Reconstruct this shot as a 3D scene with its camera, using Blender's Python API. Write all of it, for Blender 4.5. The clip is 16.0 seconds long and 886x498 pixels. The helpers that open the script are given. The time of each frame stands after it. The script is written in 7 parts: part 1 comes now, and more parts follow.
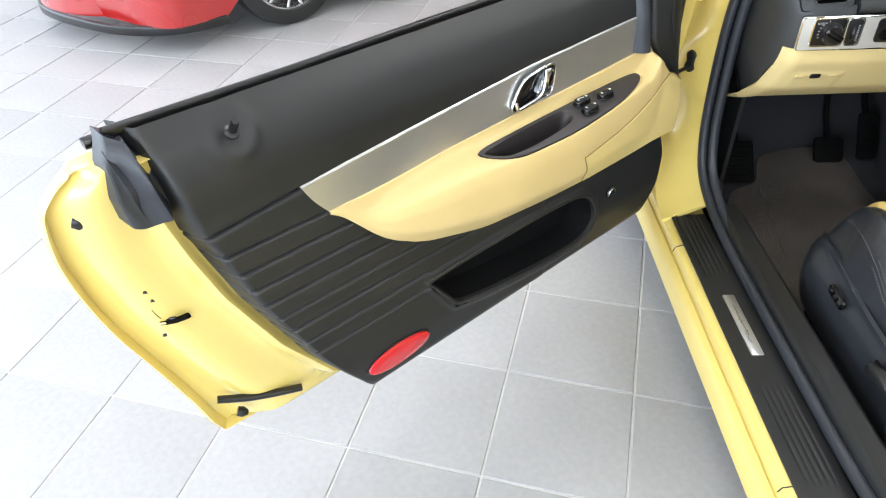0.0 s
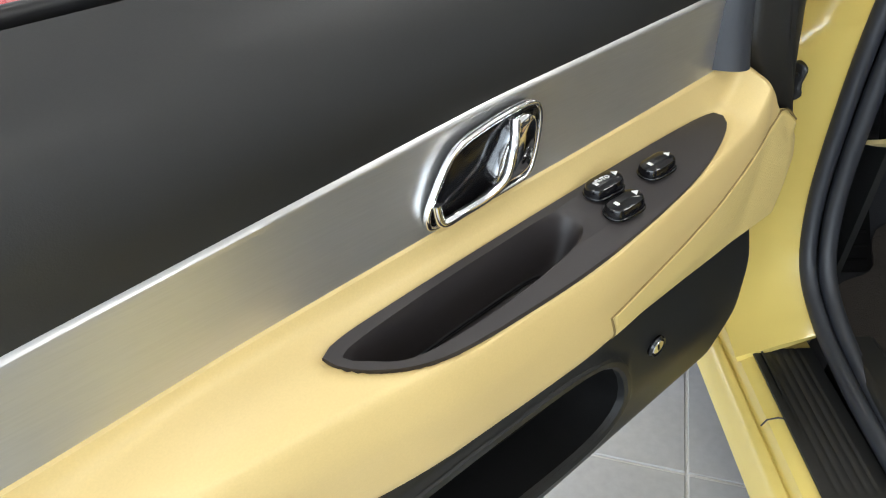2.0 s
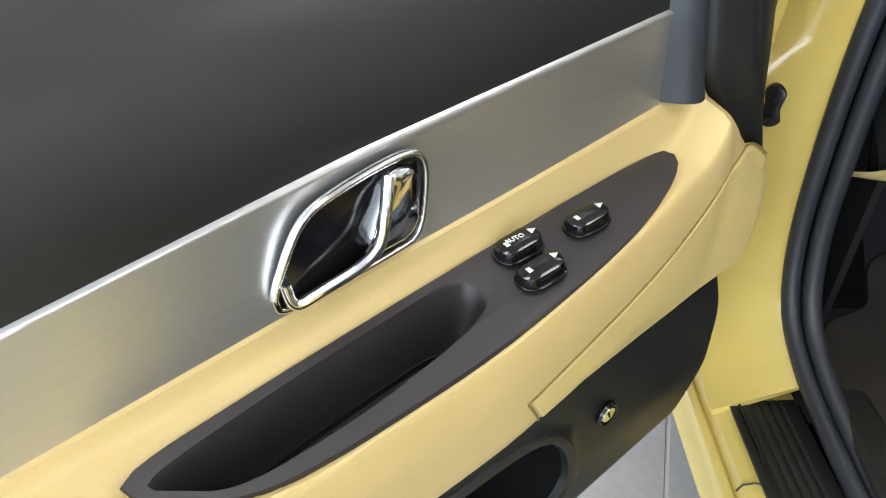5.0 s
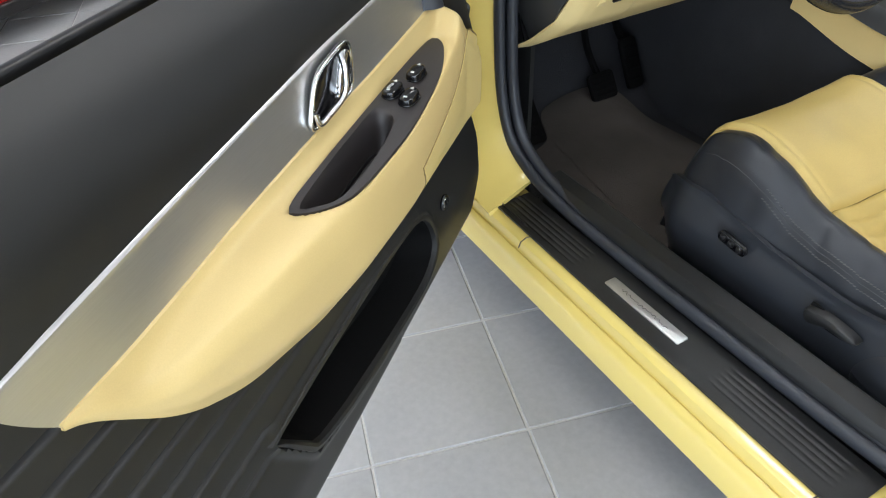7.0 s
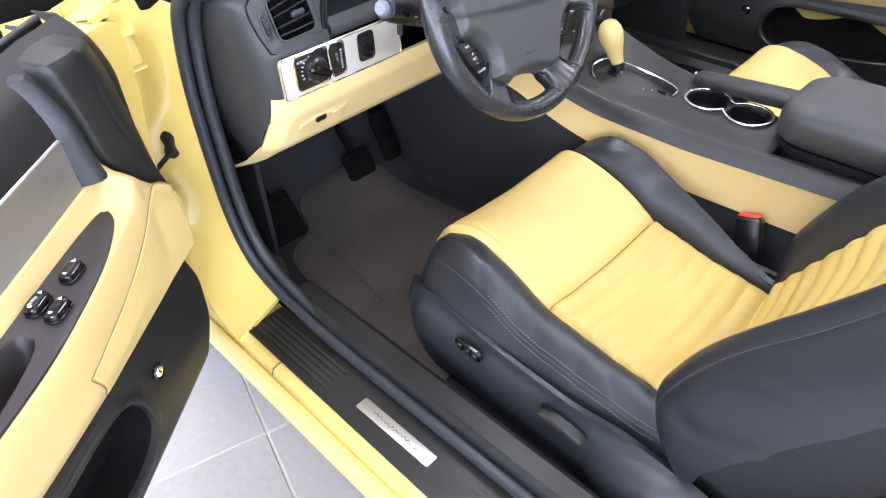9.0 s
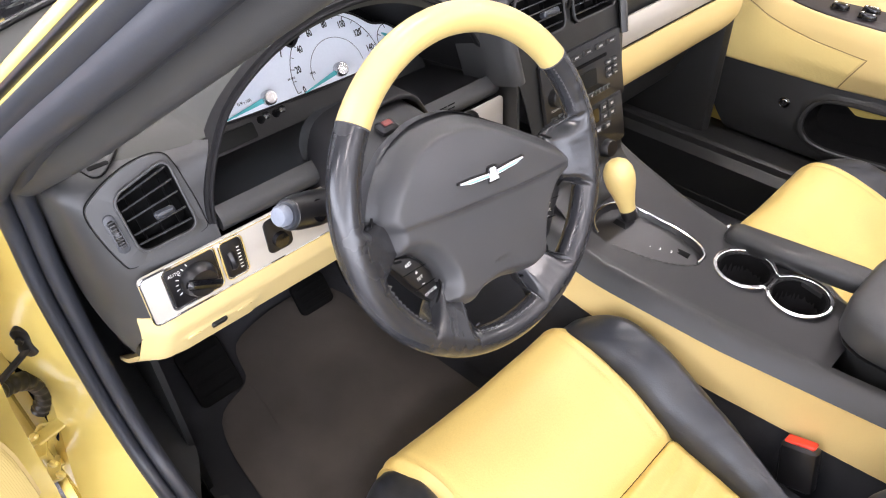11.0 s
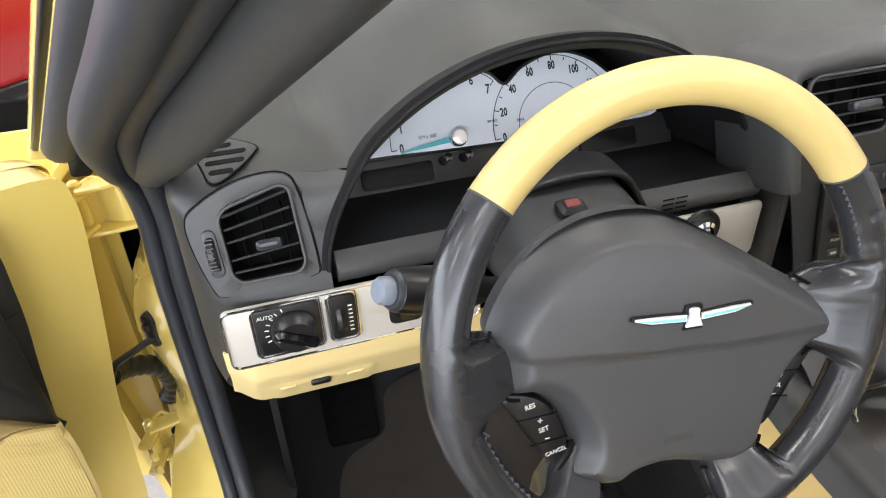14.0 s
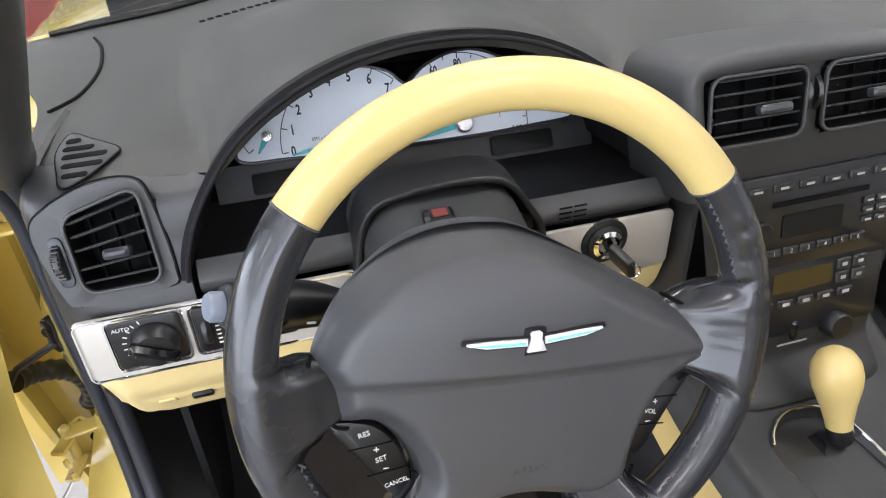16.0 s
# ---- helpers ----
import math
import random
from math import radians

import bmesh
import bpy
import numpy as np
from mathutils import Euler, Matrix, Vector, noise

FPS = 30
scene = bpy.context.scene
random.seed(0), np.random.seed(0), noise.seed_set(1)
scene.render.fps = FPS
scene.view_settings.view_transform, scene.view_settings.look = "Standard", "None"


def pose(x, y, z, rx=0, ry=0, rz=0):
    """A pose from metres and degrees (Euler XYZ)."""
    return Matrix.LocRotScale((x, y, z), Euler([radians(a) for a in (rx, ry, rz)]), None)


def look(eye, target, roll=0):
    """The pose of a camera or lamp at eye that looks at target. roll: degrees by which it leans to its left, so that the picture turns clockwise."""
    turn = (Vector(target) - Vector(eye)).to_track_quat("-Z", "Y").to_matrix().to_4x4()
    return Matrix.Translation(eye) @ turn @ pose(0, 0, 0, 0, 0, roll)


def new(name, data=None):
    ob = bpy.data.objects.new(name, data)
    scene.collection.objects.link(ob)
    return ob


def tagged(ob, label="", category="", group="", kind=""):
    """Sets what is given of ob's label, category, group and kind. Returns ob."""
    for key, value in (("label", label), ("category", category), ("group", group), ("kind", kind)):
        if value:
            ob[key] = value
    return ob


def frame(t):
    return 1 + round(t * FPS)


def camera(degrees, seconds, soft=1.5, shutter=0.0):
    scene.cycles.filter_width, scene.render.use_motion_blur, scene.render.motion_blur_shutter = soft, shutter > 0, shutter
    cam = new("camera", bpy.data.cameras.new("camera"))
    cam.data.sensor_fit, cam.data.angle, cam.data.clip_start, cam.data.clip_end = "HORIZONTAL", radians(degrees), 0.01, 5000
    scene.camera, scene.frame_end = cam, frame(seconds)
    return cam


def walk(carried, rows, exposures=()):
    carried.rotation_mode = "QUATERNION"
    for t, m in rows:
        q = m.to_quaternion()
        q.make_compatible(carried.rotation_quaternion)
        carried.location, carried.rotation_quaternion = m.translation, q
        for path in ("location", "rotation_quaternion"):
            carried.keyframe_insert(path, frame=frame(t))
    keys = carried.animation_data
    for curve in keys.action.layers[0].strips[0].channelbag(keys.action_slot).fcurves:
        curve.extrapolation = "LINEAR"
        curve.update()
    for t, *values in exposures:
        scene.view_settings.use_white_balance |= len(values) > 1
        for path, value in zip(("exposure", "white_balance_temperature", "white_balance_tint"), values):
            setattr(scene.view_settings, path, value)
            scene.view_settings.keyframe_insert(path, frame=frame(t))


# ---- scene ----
cam = camera(65.5, 16.0, soft=1.1)
PATH = [
    (0, (-0.68, 0.344, 1.43), (-0.676, 1.902, 0.176), -1.7),
    (0.5, (-0.683, 0.55, 1.34), (-0.67, 2.108, 0.086), -1.7),
    (1, (-0.673, 0.765, 1.268), (-0.668, 2.322, 0.012), -1.9),
    (1.5, (-0.637, 0.944, 1.19), (-0.631, 2.5, -0.066), -1.9),
    (2, (-0.532, 1.089, 1.125), (-0.535, 2.651, -0.123), -1.8),
    (2.5, (-0.461, 1.198, 1.069), (-0.468, 2.769, -0.169), -1.9),
    (3, (-0.378, 1.315, 1.054), (-0.393, 2.883, -0.187), -2.2),
    (3.2, (-0.352, 1.359, 1.054), (-0.358, 2.909, -0.209), -1.3),
    (5.3, (-0.48, 1.149, 1.126), (-0.505, 2.724, -0.106), -2.4),
    (5.5, (-0.508, 1.117, 1.151), (-0.476, 2.687, -0.088), -2.1),
    (6, (-0.585, 0.972, 1.199), (-0.361, 2.523, -0.044), -2.4),
    (6.5, (-0.684, 0.868, 1.222), (-0.264, 2.365, -0.036), -2.7),
    (7, (-0.751, 0.803, 1.219), (-0.01, 2.159, -0.051), -2.8),
    (7.5, (-0.744, 0.773, 1.222), (0.216, 1.969, -0.061), -3.0),
    (8, (-0.7, 0.774, 1.27), (0.319, 1.917, -0.016), -3.2),
    (8.5, (-0.581, 0.775, 1.306), (0.462, 1.9, 0.022), -3.2),
    (9, (-0.46, 0.799, 1.36), (0.598, 1.912, 0.079), -2.8),
    (9.5, (-0.329, 0.892, 1.417), (0.734, 1.993, 0.129), -2.4),
    (9.7, (-0.284, 0.925, 1.427), (0.784, 2.033, 0.149), -2.5),
    (11.8, (-0.023, 1.105, 1.385), (0.919, 2.311, 0.097), -1.8),
    (12, (-0.026, 1.114, 1.384), (0.856, 2.359, 0.092), -1.3),
    (12.5, (0.013, 1.155, 1.362), (0.775, 2.483, 0.074), -1.8),
    (13, (0.07, 1.172, 1.326), (0.748, 2.548, 0.043), -1.7),
    (13.5, (0.095, 1.18, 1.319), (0.64, 2.664, 0.094), -1.4),
    (14, (0.12, 1.184, 1.312), (0.602, 2.745, 0.158), -1.4),
    (14.5, (0.145, 1.192, 1.312), (0.614, 2.759, 0.161), -1.4),
    (15, (0.178, 1.184, 1.316), (0.632, 2.756, 0.166), -1.5),
    (15.5, (0.205, 1.179, 1.311), (0.656, 2.753, 0.162), -1.4),
    (16, (0.256, 1.184, 1.298), (0.697, 2.749, 0.133), -1.6),
]
walk(cam, [(t, look(eye, target, roll)) for t, eye, target, roll in PATH],
     exposures=[(0, 0.25, 6350, 12), (0.5, 0.17, 6150, 10), (1.0, -0.24, 6417, 9), (1.6, -0.17, 6427, 10), (2, -0.06, 6430, 11), (3, -0.10, 6480, 12), (5.5, 0.05, 6356, 12), (6.5, -0.27, 6319, 12), (7, -0.13, 6230, 12), (8, 0.02, 6120, 15), (8.5, 0.26, 6075, 16), (9, 0.80, 6050, 22), (9.5, 0.90, 6150, 24), (12, 0.75, 6950, 22), (12.5, 0.53, 7050, 19), (13.5, 0.48, 6850, 16), (15, 0.42, 6650, 18), (16, 0.40, 6450, 18)])

# ---- light: a bright showroom, daylight through tall glazing and ceiling panels ----
scene.view_settings.exposure = 0.0
world = bpy.data.worlds.new("sky")
scene.world = world
world.use_nodes = True
wn = world.node_tree
sky = wn.nodes.new("ShaderNodeTexSky")
sky.sky_type, sky.sun_disc = "NISHITA", False
sky.sun_elevation, sky.sun_rotation = radians(42), radians(240)
wn.links.new(sky.outputs[0], wn.nodes["Background"].inputs[0])
wn.nodes["Background"].inputs[1].default_value = 0.12


def area_lamp(name, eye, target, sx, sy, watts, colour=(1, 1, 1)):
    data = bpy.data.lights.new(name, "AREA")
    data.shape, data.size, data.size_y, data.energy, data.color = "RECTANGLE", sx, sy, watts, colour
    ob = new(name, data)
    ob.matrix_world = look(eye, target)
    return ob


GLAZING_W, PANEL_W = 500.0, 24.0
area_lamp("glazing_light_west", (-7.8, 1.0, 1.9), (0, 1.0, 1.0), 15.0, 3.0, GLAZING_W * 1.6, (0.80, 0.91, 1.0))
area_lamp("glazing_light_south", (-3.2, -6.8, 1.9), (-3.2, 0, 1.0), 8.4, 3.0, GLAZING_W * 1.0, (0.80, 0.91, 1.0))
PANELS = [(x, y) for x in (-4.5, -1.5, 1.5, 4.5) for y in (-4.0, -1.0, 2.0, 5.0)]
for px, py in PANELS:
    area_lamp("panel_light", (px, py, 3.93), (px, py, 0), 1.2, 0.6, PANEL_W, (1.0, 1.0, 0.97))


# ---- materials ----
def mat(name, colour, rough=0.5, metal=0.0, var=0.12, big=3.0, fine=220.0, bump=0.15, dist=0.002, coat=0.0,
        spec=0.5, rvar=0.1, grain=None, tint=None, aniso=0.0, per=0.0):
    """A surface with variation at two scales: broad tone and fine grain, with relief."""
    m = bpy.data.materials.new(name)
    m.use_nodes = True
    nt = m.node_tree
    nd, ln = nt.nodes, nt.links
    b = nd["Principled BSDF"]
    co = nd.new("ShaderNodeTexCoord")
    n1 = nd.new("ShaderNodeTexNoise")
    n1.inputs["Scale"].default_value, n1.inputs["Detail"].default_value = big, 6
    mp = nd.new("ShaderNodeMapping")
    if grain:
        mp.inputs["Scale"].default_value = grain
    n2 = nd.new("ShaderNodeTexNoise")
    n2.inputs["Scale"].default_value, n2.inputs["Detail"].default_value = fine, 3
    ln.new(co.outputs["Object"], n1.inputs["Vector"])
    ln.new(co.outputs["Object"], mp.inputs["Vector"])
    ln.new(mp.outputs[0], n2.inputs["Vector"])
    add = nd.new("ShaderNodeMath")
    add.operation = "ADD"
    ln.new(n1.outputs["Fac"], add.inputs[0])
    ln.new(n2.outputs["Fac"], add.inputs[1])
    ramp = nd.new("ShaderNodeMapRange")
    ramp.inputs["From Min"].default_value, ramp.inputs["From Max"].default_value = 0.6, 1.4
    ln.new(add.outputs[0], ramp.inputs["Value"])
    mix = nd.new("ShaderNodeMix")
    mix.data_type = "RGBA"
    dark = tint or tuple(c * (1 - var) for c in colour)
    lite = tuple(min(1.0, c * (1 + var)) for c in colour)
    mix.inputs["A"].default_value, mix.inputs["B"].default_value = (*dark, 1), (*lite, 1)
    ln.new(ramp.outputs[0], mix.inputs["Factor"])
    out = mix.outputs["Result"]
    if per:
        oi = nd.new("ShaderNodeObjectInfo")
        mr = nd.new("ShaderNodeMapRange")
        mr.inputs["To Min"].default_value, mr.inputs["To Max"].default_value = 1 - per, 1 + per
        ln.new(oi.outputs["Random"], mr.inputs["Value"])
        mul = nd.new("ShaderNodeMix")
        mul.data_type, mul.blend_type = "RGBA", "MULTIPLY"
        mul.inputs["Factor"].default_value = 1.0
        ln.new(out, mul.inputs["A"])
        ln.new(mr.outputs[0], mul.inputs["B"])
        out = mul.outputs["Result"]
    ln.new(out, b.inputs["Base Color"])
    rr = nd.new("ShaderNodeMapRange")
    rr.inputs["To Min"].default_value, rr.inputs["To Max"].default_value = max(0.02, rough - rvar), min(1, rough + rvar)
    ln.new(n1.outputs["Fac"], rr.inputs["Value"])
    ln.new(rr.outputs[0], b.inputs["Roughness"])
    b.inputs["Metallic"].default_value = metal
    b.inputs["Coat Weight"].default_value = coat
    b.inputs["Coat Roughness"].default_value = 0.06
    b.inputs["Specular IOR Level"].default_value = spec
    b.inputs["Anisotropic"].default_value = aniso
    if bump:
        bp = nd.new("ShaderNodeBump")
        bp.inputs["Strength"].default_value, bp.inputs["Distance"].default_value = bump, dist
        ln.new(n2.outputs["Fac"], bp.inputs["Height"])
        ln.new(bp.outputs[0], b.inputs["Normal"])
    return m


def glass_mat(name, tint=(0.95, 0.98, 0.97)):
    m = bpy.data.materials.new(name)
    m.use_nodes = True
    b = m.node_tree.nodes["Principled BSDF"]
    b.inputs["Base Color"].default_value = (*tint, 1)
    b.inputs["Roughness"].default_value, b.inputs["Transmission Weight"].default_value = 0.0, 1.0
    return m


def glow_mat(name, colour, strength):
    m = bpy.data.materials.new(name)
    m.use_nodes = True
    b = m.node_tree.nodes["Principled BSDF"]
    b.inputs["Base Color"].default_value = (*colour, 1)
    b.inputs["Emission Color"].default_value, b.inputs["Emission Strength"].default_value = (*colour, 1), strength
    return m


M_PAINT = mat("yellow car paint", (0.72, 0.565, 0.165), 0.26, var=0.02, big=0.7, fine=900, bump=0.015, dist=0.0005, coat=0.9, rvar=0.01)
M_YPLAS = mat("soft yellow moulded vinyl", (0.63, 0.475, 0.205), 0.42, var=0.05, big=4, fine=700, bump=0.10, dist=0.0006)
# Yellow made paler, so the colour holds window light on the knee panel.
M_KNEE = mat("yellow moulded plastic paled by window light", (0.74, 0.585, 0.275), 0.40, var=0.04, big=4, fine=700, bump=0.08, dist=0.0006)
M_YLEATH = mat("yellow leather", (0.57, 0.425, 0.140), 0.42, var=0.08, big=9, fine=420, bump=0.25, dist=0.0010)
M_DARK = mat("charcoal soft-touch plastic", (0.0122, 0.0126, 0.0128), 0.44, var=0.10, big=4, fine=900, bump=0.12, dist=0.0006)
# Olive cast puts the green light through the windscreen into the vinyl colour.
M_DTOP = mat("grained dashboard vinyl tinted by screen light", (0.0265, 0.0280, 0.0250), 0.50, var=0.10, big=3, fine=800, bump=0.18, dist=0.0007)
M_PAD = mat("mid-grey airbag vinyl", (0.046, 0.047, 0.050), 0.44, var=0.07, big=14, fine=900, bump=0.14, dist=0.0005)
M_DASH = mat("charcoal grained dashboard vinyl", (0.034, 0.035, 0.036), 0.48, var=0.10, big=3, fine=800, bump=0.18, dist=0.0007)
M_DLEATH = mat("charcoal leather", (0.016, 0.0185, 0.024), 0.36, var=0.06, big=12, fine=380, bump=0.2, dist=0.0012)
M_WLEATH = mat("polished charcoal rim leather", (0.020, 0.021, 0.024), 0.25, coat=0.10, var=0.08, big=14, fine=420, bump=0.09, dist=0.0008)
M_RUBBER = mat("grey-black seal rubber", (0.024, 0.027, 0.034), 0.45, var=0.10, big=6, fine=500, bump=0.08, dist=0.0006)
M_BLACK = mat("black moulded plastic", (0.007, 0.007, 0.008), 0.32, var=0.15, big=8, fine=600, bump=0.05, dist=0.0004)
M_BLACKG = mat("gloss black plastic", (0.005, 0.005, 0.006), 0.10, var=0.1, bump=0)
# Lighter than the black plastic: edge glints are put into the base colour.
M_BLADE = mat("satin louvre plastic lightened for edge glints", (0.045, 0.046, 0.050), 0.30, var=0.1, bump=0)
# Near-black that puts the shade of recesses and slots into the colour.
M_VOID = mat("matt black recess shade", (0.0025, 0.0025, 0.0027), 0.85, var=0.2, bump=0.1, spec=0.15)
M_BRUSH = mat("brushed satin aluminium", (0.58, 0.58, 0.575), 0.33, metal=0.85, var=0.06, big=5, fine=260, bump=0.05, dist=0.0004, grain=(0.15, 3, 3), rvar=0.06)
M_SILVER = mat("satin silver paint", (0.50, 0.475, 0.43), 0.50, metal=0.35, var=0.04, big=5, fine=800, bump=0.03, dist=0.0003)
M_CHROME = mat("chrome", (0.85, 0.85, 0.86), 0.07, metal=1.0, var=0.02, bump=0, rvar=0.03)
M_CARPET = mat("dark grey carpet pile", (0.040, 0.041, 0.046), 0.95, var=0.35, big=5, fine=900, bump=0.8, dist=0.003, spec=0.15)
M_MAT = mat("dark grey floor mat pile", (0.098, 0.086, 0.077), 0.95, var=0.4, big=6, fine=1100, bump=0.9, dist=0.003, spec=0.15)
M_TILE = mat("light grey ceramic floor tile", (0.375, 0.373, 0.380), 0.42, var=0.11, big=2.2, fine=60, bump=0.03, dist=0.001, rvar=0.12, per=0.05)
M_GROUT = mat("pale cement grout", (0.62, 0.61, 0.60), 0.8, var=0.15, big=5, fine=200, bump=0.3)
M_WALL = mat("white painted plaster", (0.80, 0.80, 0.79), 0.6, var=0.03, big=1, fine=90, bump=0.1)
M_RED = mat("red car paint", (0.36, 0.012, 0.011), 0.25, var=0.04, fine=900, bump=0.02, dist=0.0005, coat=0.9)
M_REDLENS = mat("red reflector lens", (0.55, 0.012, 0.02), 0.12, var=0.2, big=40, fine=500, bump=0.3, dist=0.0008, coat=0.6)
M_JOINT = mat("shaded vinyl joint", (0.22, 0.15, 0.05), 0.7, bump=0)
M_GAUGE = mat("white gauge face", (0.78, 0.83, 0.90), 0.45, var=0.03, big=9, fine=300, bump=0)
M_INK = mat("black printed ink", (0.012, 0.012, 0.014), 0.5, bump=0)
M_WHITEINK = mat("white printed ink", (0.72, 0.72, 0.70), 0.5, bump=0)
M_BTN = mat("pale blue-grey plastic", (0.16, 0.18, 0.22), 0.35, bump=0)
M_TURQ = mat("turquoise enamel", (0.04, 0.42, 0.46), 0.3, bump=0)
M_INLAY = mat("pale turquoise enamel", (0.20, 0.52, 0.54), 0.3, bump=0)
M_BADGE = mat("satin badge silver", (0.70, 0.71, 0.73), 0.34, metal=0.35, var=0.03, bump=0)
M_REDBTN = mat("red plastic button", (0.65, 0.035, 0.015), 0.4, bump=0.05)
M_HAZ = mat("dull red printed mark", (0.16, 0.02, 0.015), 0.5, bump=0)
M_THREAD = mat("worn grey thread", (0.085, 0.083, 0.080), 0.55, bump=0)
M_GREYINK = mat("grey printed ink", (0.30, 0.30, 0.29), 0.5, bump=0)
M_TYRE = mat("tyre rubber", (0.018, 0.018, 0.019), 0.7, var=0.2, fine=300, bump=0.2)
M_ALLOY = mat("silver alloy wheel", (0.62, 0.62, 0.63), 0.25, metal=0.9, var=0.05, bump=0.02)
M_STITCH = mat("grey sewing thread", (0.055, 0.055, 0.06), 0.8, bump=0)
M_KNOB = mat("cream-yellow lacquered plastic", (0.52, 0.40, 0.155), 0.36, var=0.03, big=8, fine=500, bump=0.03, dist=0.0004, coat=0.25, rvar=0.03)
M_LCD = mat("dark display glass", (0.007, 0.0075, 0.007), 0.5, spec=0.2, var=0.1, bump=0)
M_DASHB = mat("black textured plastic", (0.008, 0.008, 0.009), 0.5, var=0.12, fine=800, bump=0.1, dist=0.0005)
M_SHROUD = mat("blue-grey moulded plastic", (0.022, 0.025, 0.031), 0.36, var=0.1, big=6, fine=800, bump=0.12, dist=0.0006)
M_HOOD = mat("matt black hood plastic", (0.006, 0.006, 0.007), 0.75, var=0.1, bump=0.05, spec=0.25)
M_LCD2 = mat("dim amber display glass", (0.05, 0.035, 0.012), 0.1, var=0.1, bump=0)
M_GLASS = glass_mat("clear glass")
M_PANEL = glow_mat("lit ceiling diffuser", (1.0, 0.97, 0.9), 4.0)
M_ALU = mat("white window frame", (0.7, 0.7, 0.7), 0.4, metal=0.2, bump=0)


# ---- mesh helpers ----
def finish(ob, angle=38):
    me = ob.data
    me.polygons.foreach_set("use_smooth", [True] * len(me.polygons))
    me.set_sharp_from_angle(angle=radians(angle))
    return ob


def make(name, bm, material, angle=38):
    bmesh.ops.recalc_face_normals(bm, faces=bm.faces)
    me = bpy.data.meshes.new(name)
    bm.to_mesh(me)
    bm.free()
    me.materials.append(material)
    return finish(new(name, me), angle)


def thing(name, base, label, category, group="", kind="", m=None):
    """An Empty at the thing's base, which its parts hang on."""
    e = new(name)
    e.empty_display_size = 0.05
    e.matrix_basis = m if m is not None else pose(*base)
    return tagged(e, label, category, group, kind)


def part(name, bm, material, parent, label="", local=False, angle=38):
    ob = make(name, bm, material, angle)
    ob.parent = parent
    if not local and parent.parent is None and parent.type == "EMPTY":
        ob.matrix_parent_inverse = parent.matrix_basis.inverted()
    return tagged(ob, label)


def solid(name, bm, material, label, category, group="", kind="", angle=38):
    return tagged(make(name, bm, material, angle), label, category, group, kind)


def spline(pts, n, closed=False):
    """A smooth curve through a few points."""
    P = [Vector(p) for p in pts]
    k, out = len(P), []
    segs = k if closed else k - 1
    for i in range(n if closed else n + 1):
        t = i * segs / n
        j = min(int(t), segs - 1)
        f = t - j
        g = (lambda q: P[q % k]) if closed else (lambda q: P[max(0, min(k - 1, q))])
        a, b, c, d = g(j - 1), g(j), g(j + 1), g(j + 2)
        out.append(0.5 * (2 * b + (c - a) * f + (2 * a - 5 * b + 4 * c - d) * f * f + (3 * b - a - 3 * c + d) * f ** 3))
    return out


def lerp_table(tab, x):
    """Smooth step through rows of (x, value)."""
    if x <= tab[0][0]:
        return tab[0][1]
    for (a, u), (b, v) in zip(tab, tab[1:]):
        if x <= b:
            f = (x - a) / (b - a)
            return u + (v - u) * f
    return tab[-1][1]


def soft(tab, x, w=0.02):
    """lerp_table, rounded at its corners."""
    return sum(lerp_table(tab, x + w * k) for k in (-1, -0.5, 0, 0.5, 1)) / 5


def sstep(a, b, x):
    t = min(1.0, max(0.0, (x - a) / (b - a)))
    return t * t * (3 - 2 * t)


def sheet(f, us, vs, thick=0.004, bm=None, flip=False, wrap=False):
    """A curved sheet f(u, v) with thickness behind its face."""
    bm = bm or bmesh.new()
    nu, nv = len(us), len(vs)
    P = [[Vector(f(u, v)) for v in vs] for u in us]
    s = -1 if flip else 1

    def nrm(i, j):
        if wrap:
            a, b = P[(i + 1) % nu][j], P[i - 1][j]
        else:
            a, b = P[min(nu - 1, i + 1)][j], P[max(0, i - 1)][j]
        n = (a - b).cross(P[i][min(nv - 1, j + 1)] - P[i][max(0, j - 1)])
        return n.normalized() * s if n.length > 1e-12 else Vector((0, 0, 1))
    A = [[bm.verts.new(P[i][j]) for j in range(nv)] for i in range(nu)]
    B = [[bm.verts.new(P[i][j] - nrm(i, j) * thick) for j in range(nv)] for i in range(nu)]
    top = nu if wrap else nu - 1
    for i in range(top):
        k = (i + 1) % nu
        for j in range(nv - 1):
            bm.faces.new((A[i][j], A[k][j], A[k][j + 1], A[i][j + 1]))
            bm.faces.new((B[i][j], B[i][j + 1], B[k][j + 1], B[k][j]))
        for j, in ((0,), (nv - 1,)):
            bm.faces.new((A[i][j], B[i][j], B[k][j], A[k][j]))
    if not wrap:
        for i in (0, nu - 1):
            for j in range(nv - 1):
                bm.faces.new((A[i][j], A[i][j + 1], B[i][j + 1], B[i][j]))
    return bm


def steps(a, b, n):
    return [a + (b - a) * i / n for i in range(n + 1)]


def loft(rings, bm=None, cap=True, closed=False):
    """Skin closed rings of equal count."""
    bm = bm or bmesh.new()
    R = [[bm.verts.new(p) for p in r] for r in rings]
    n = len(R[0])
    pairs = list(zip(R, R[1:])) + ([(R[-1], R[0])] if closed else [])
    for a, b in pairs:
        for i in range(n):
            k = (i + 1) % n
            bm.faces.new((a[i], a[k], b[k], b[i]))
    if cap and not closed:
        bm.faces.new(R[0][::-1])
        bm.faces.new(R[-1])
    return bm


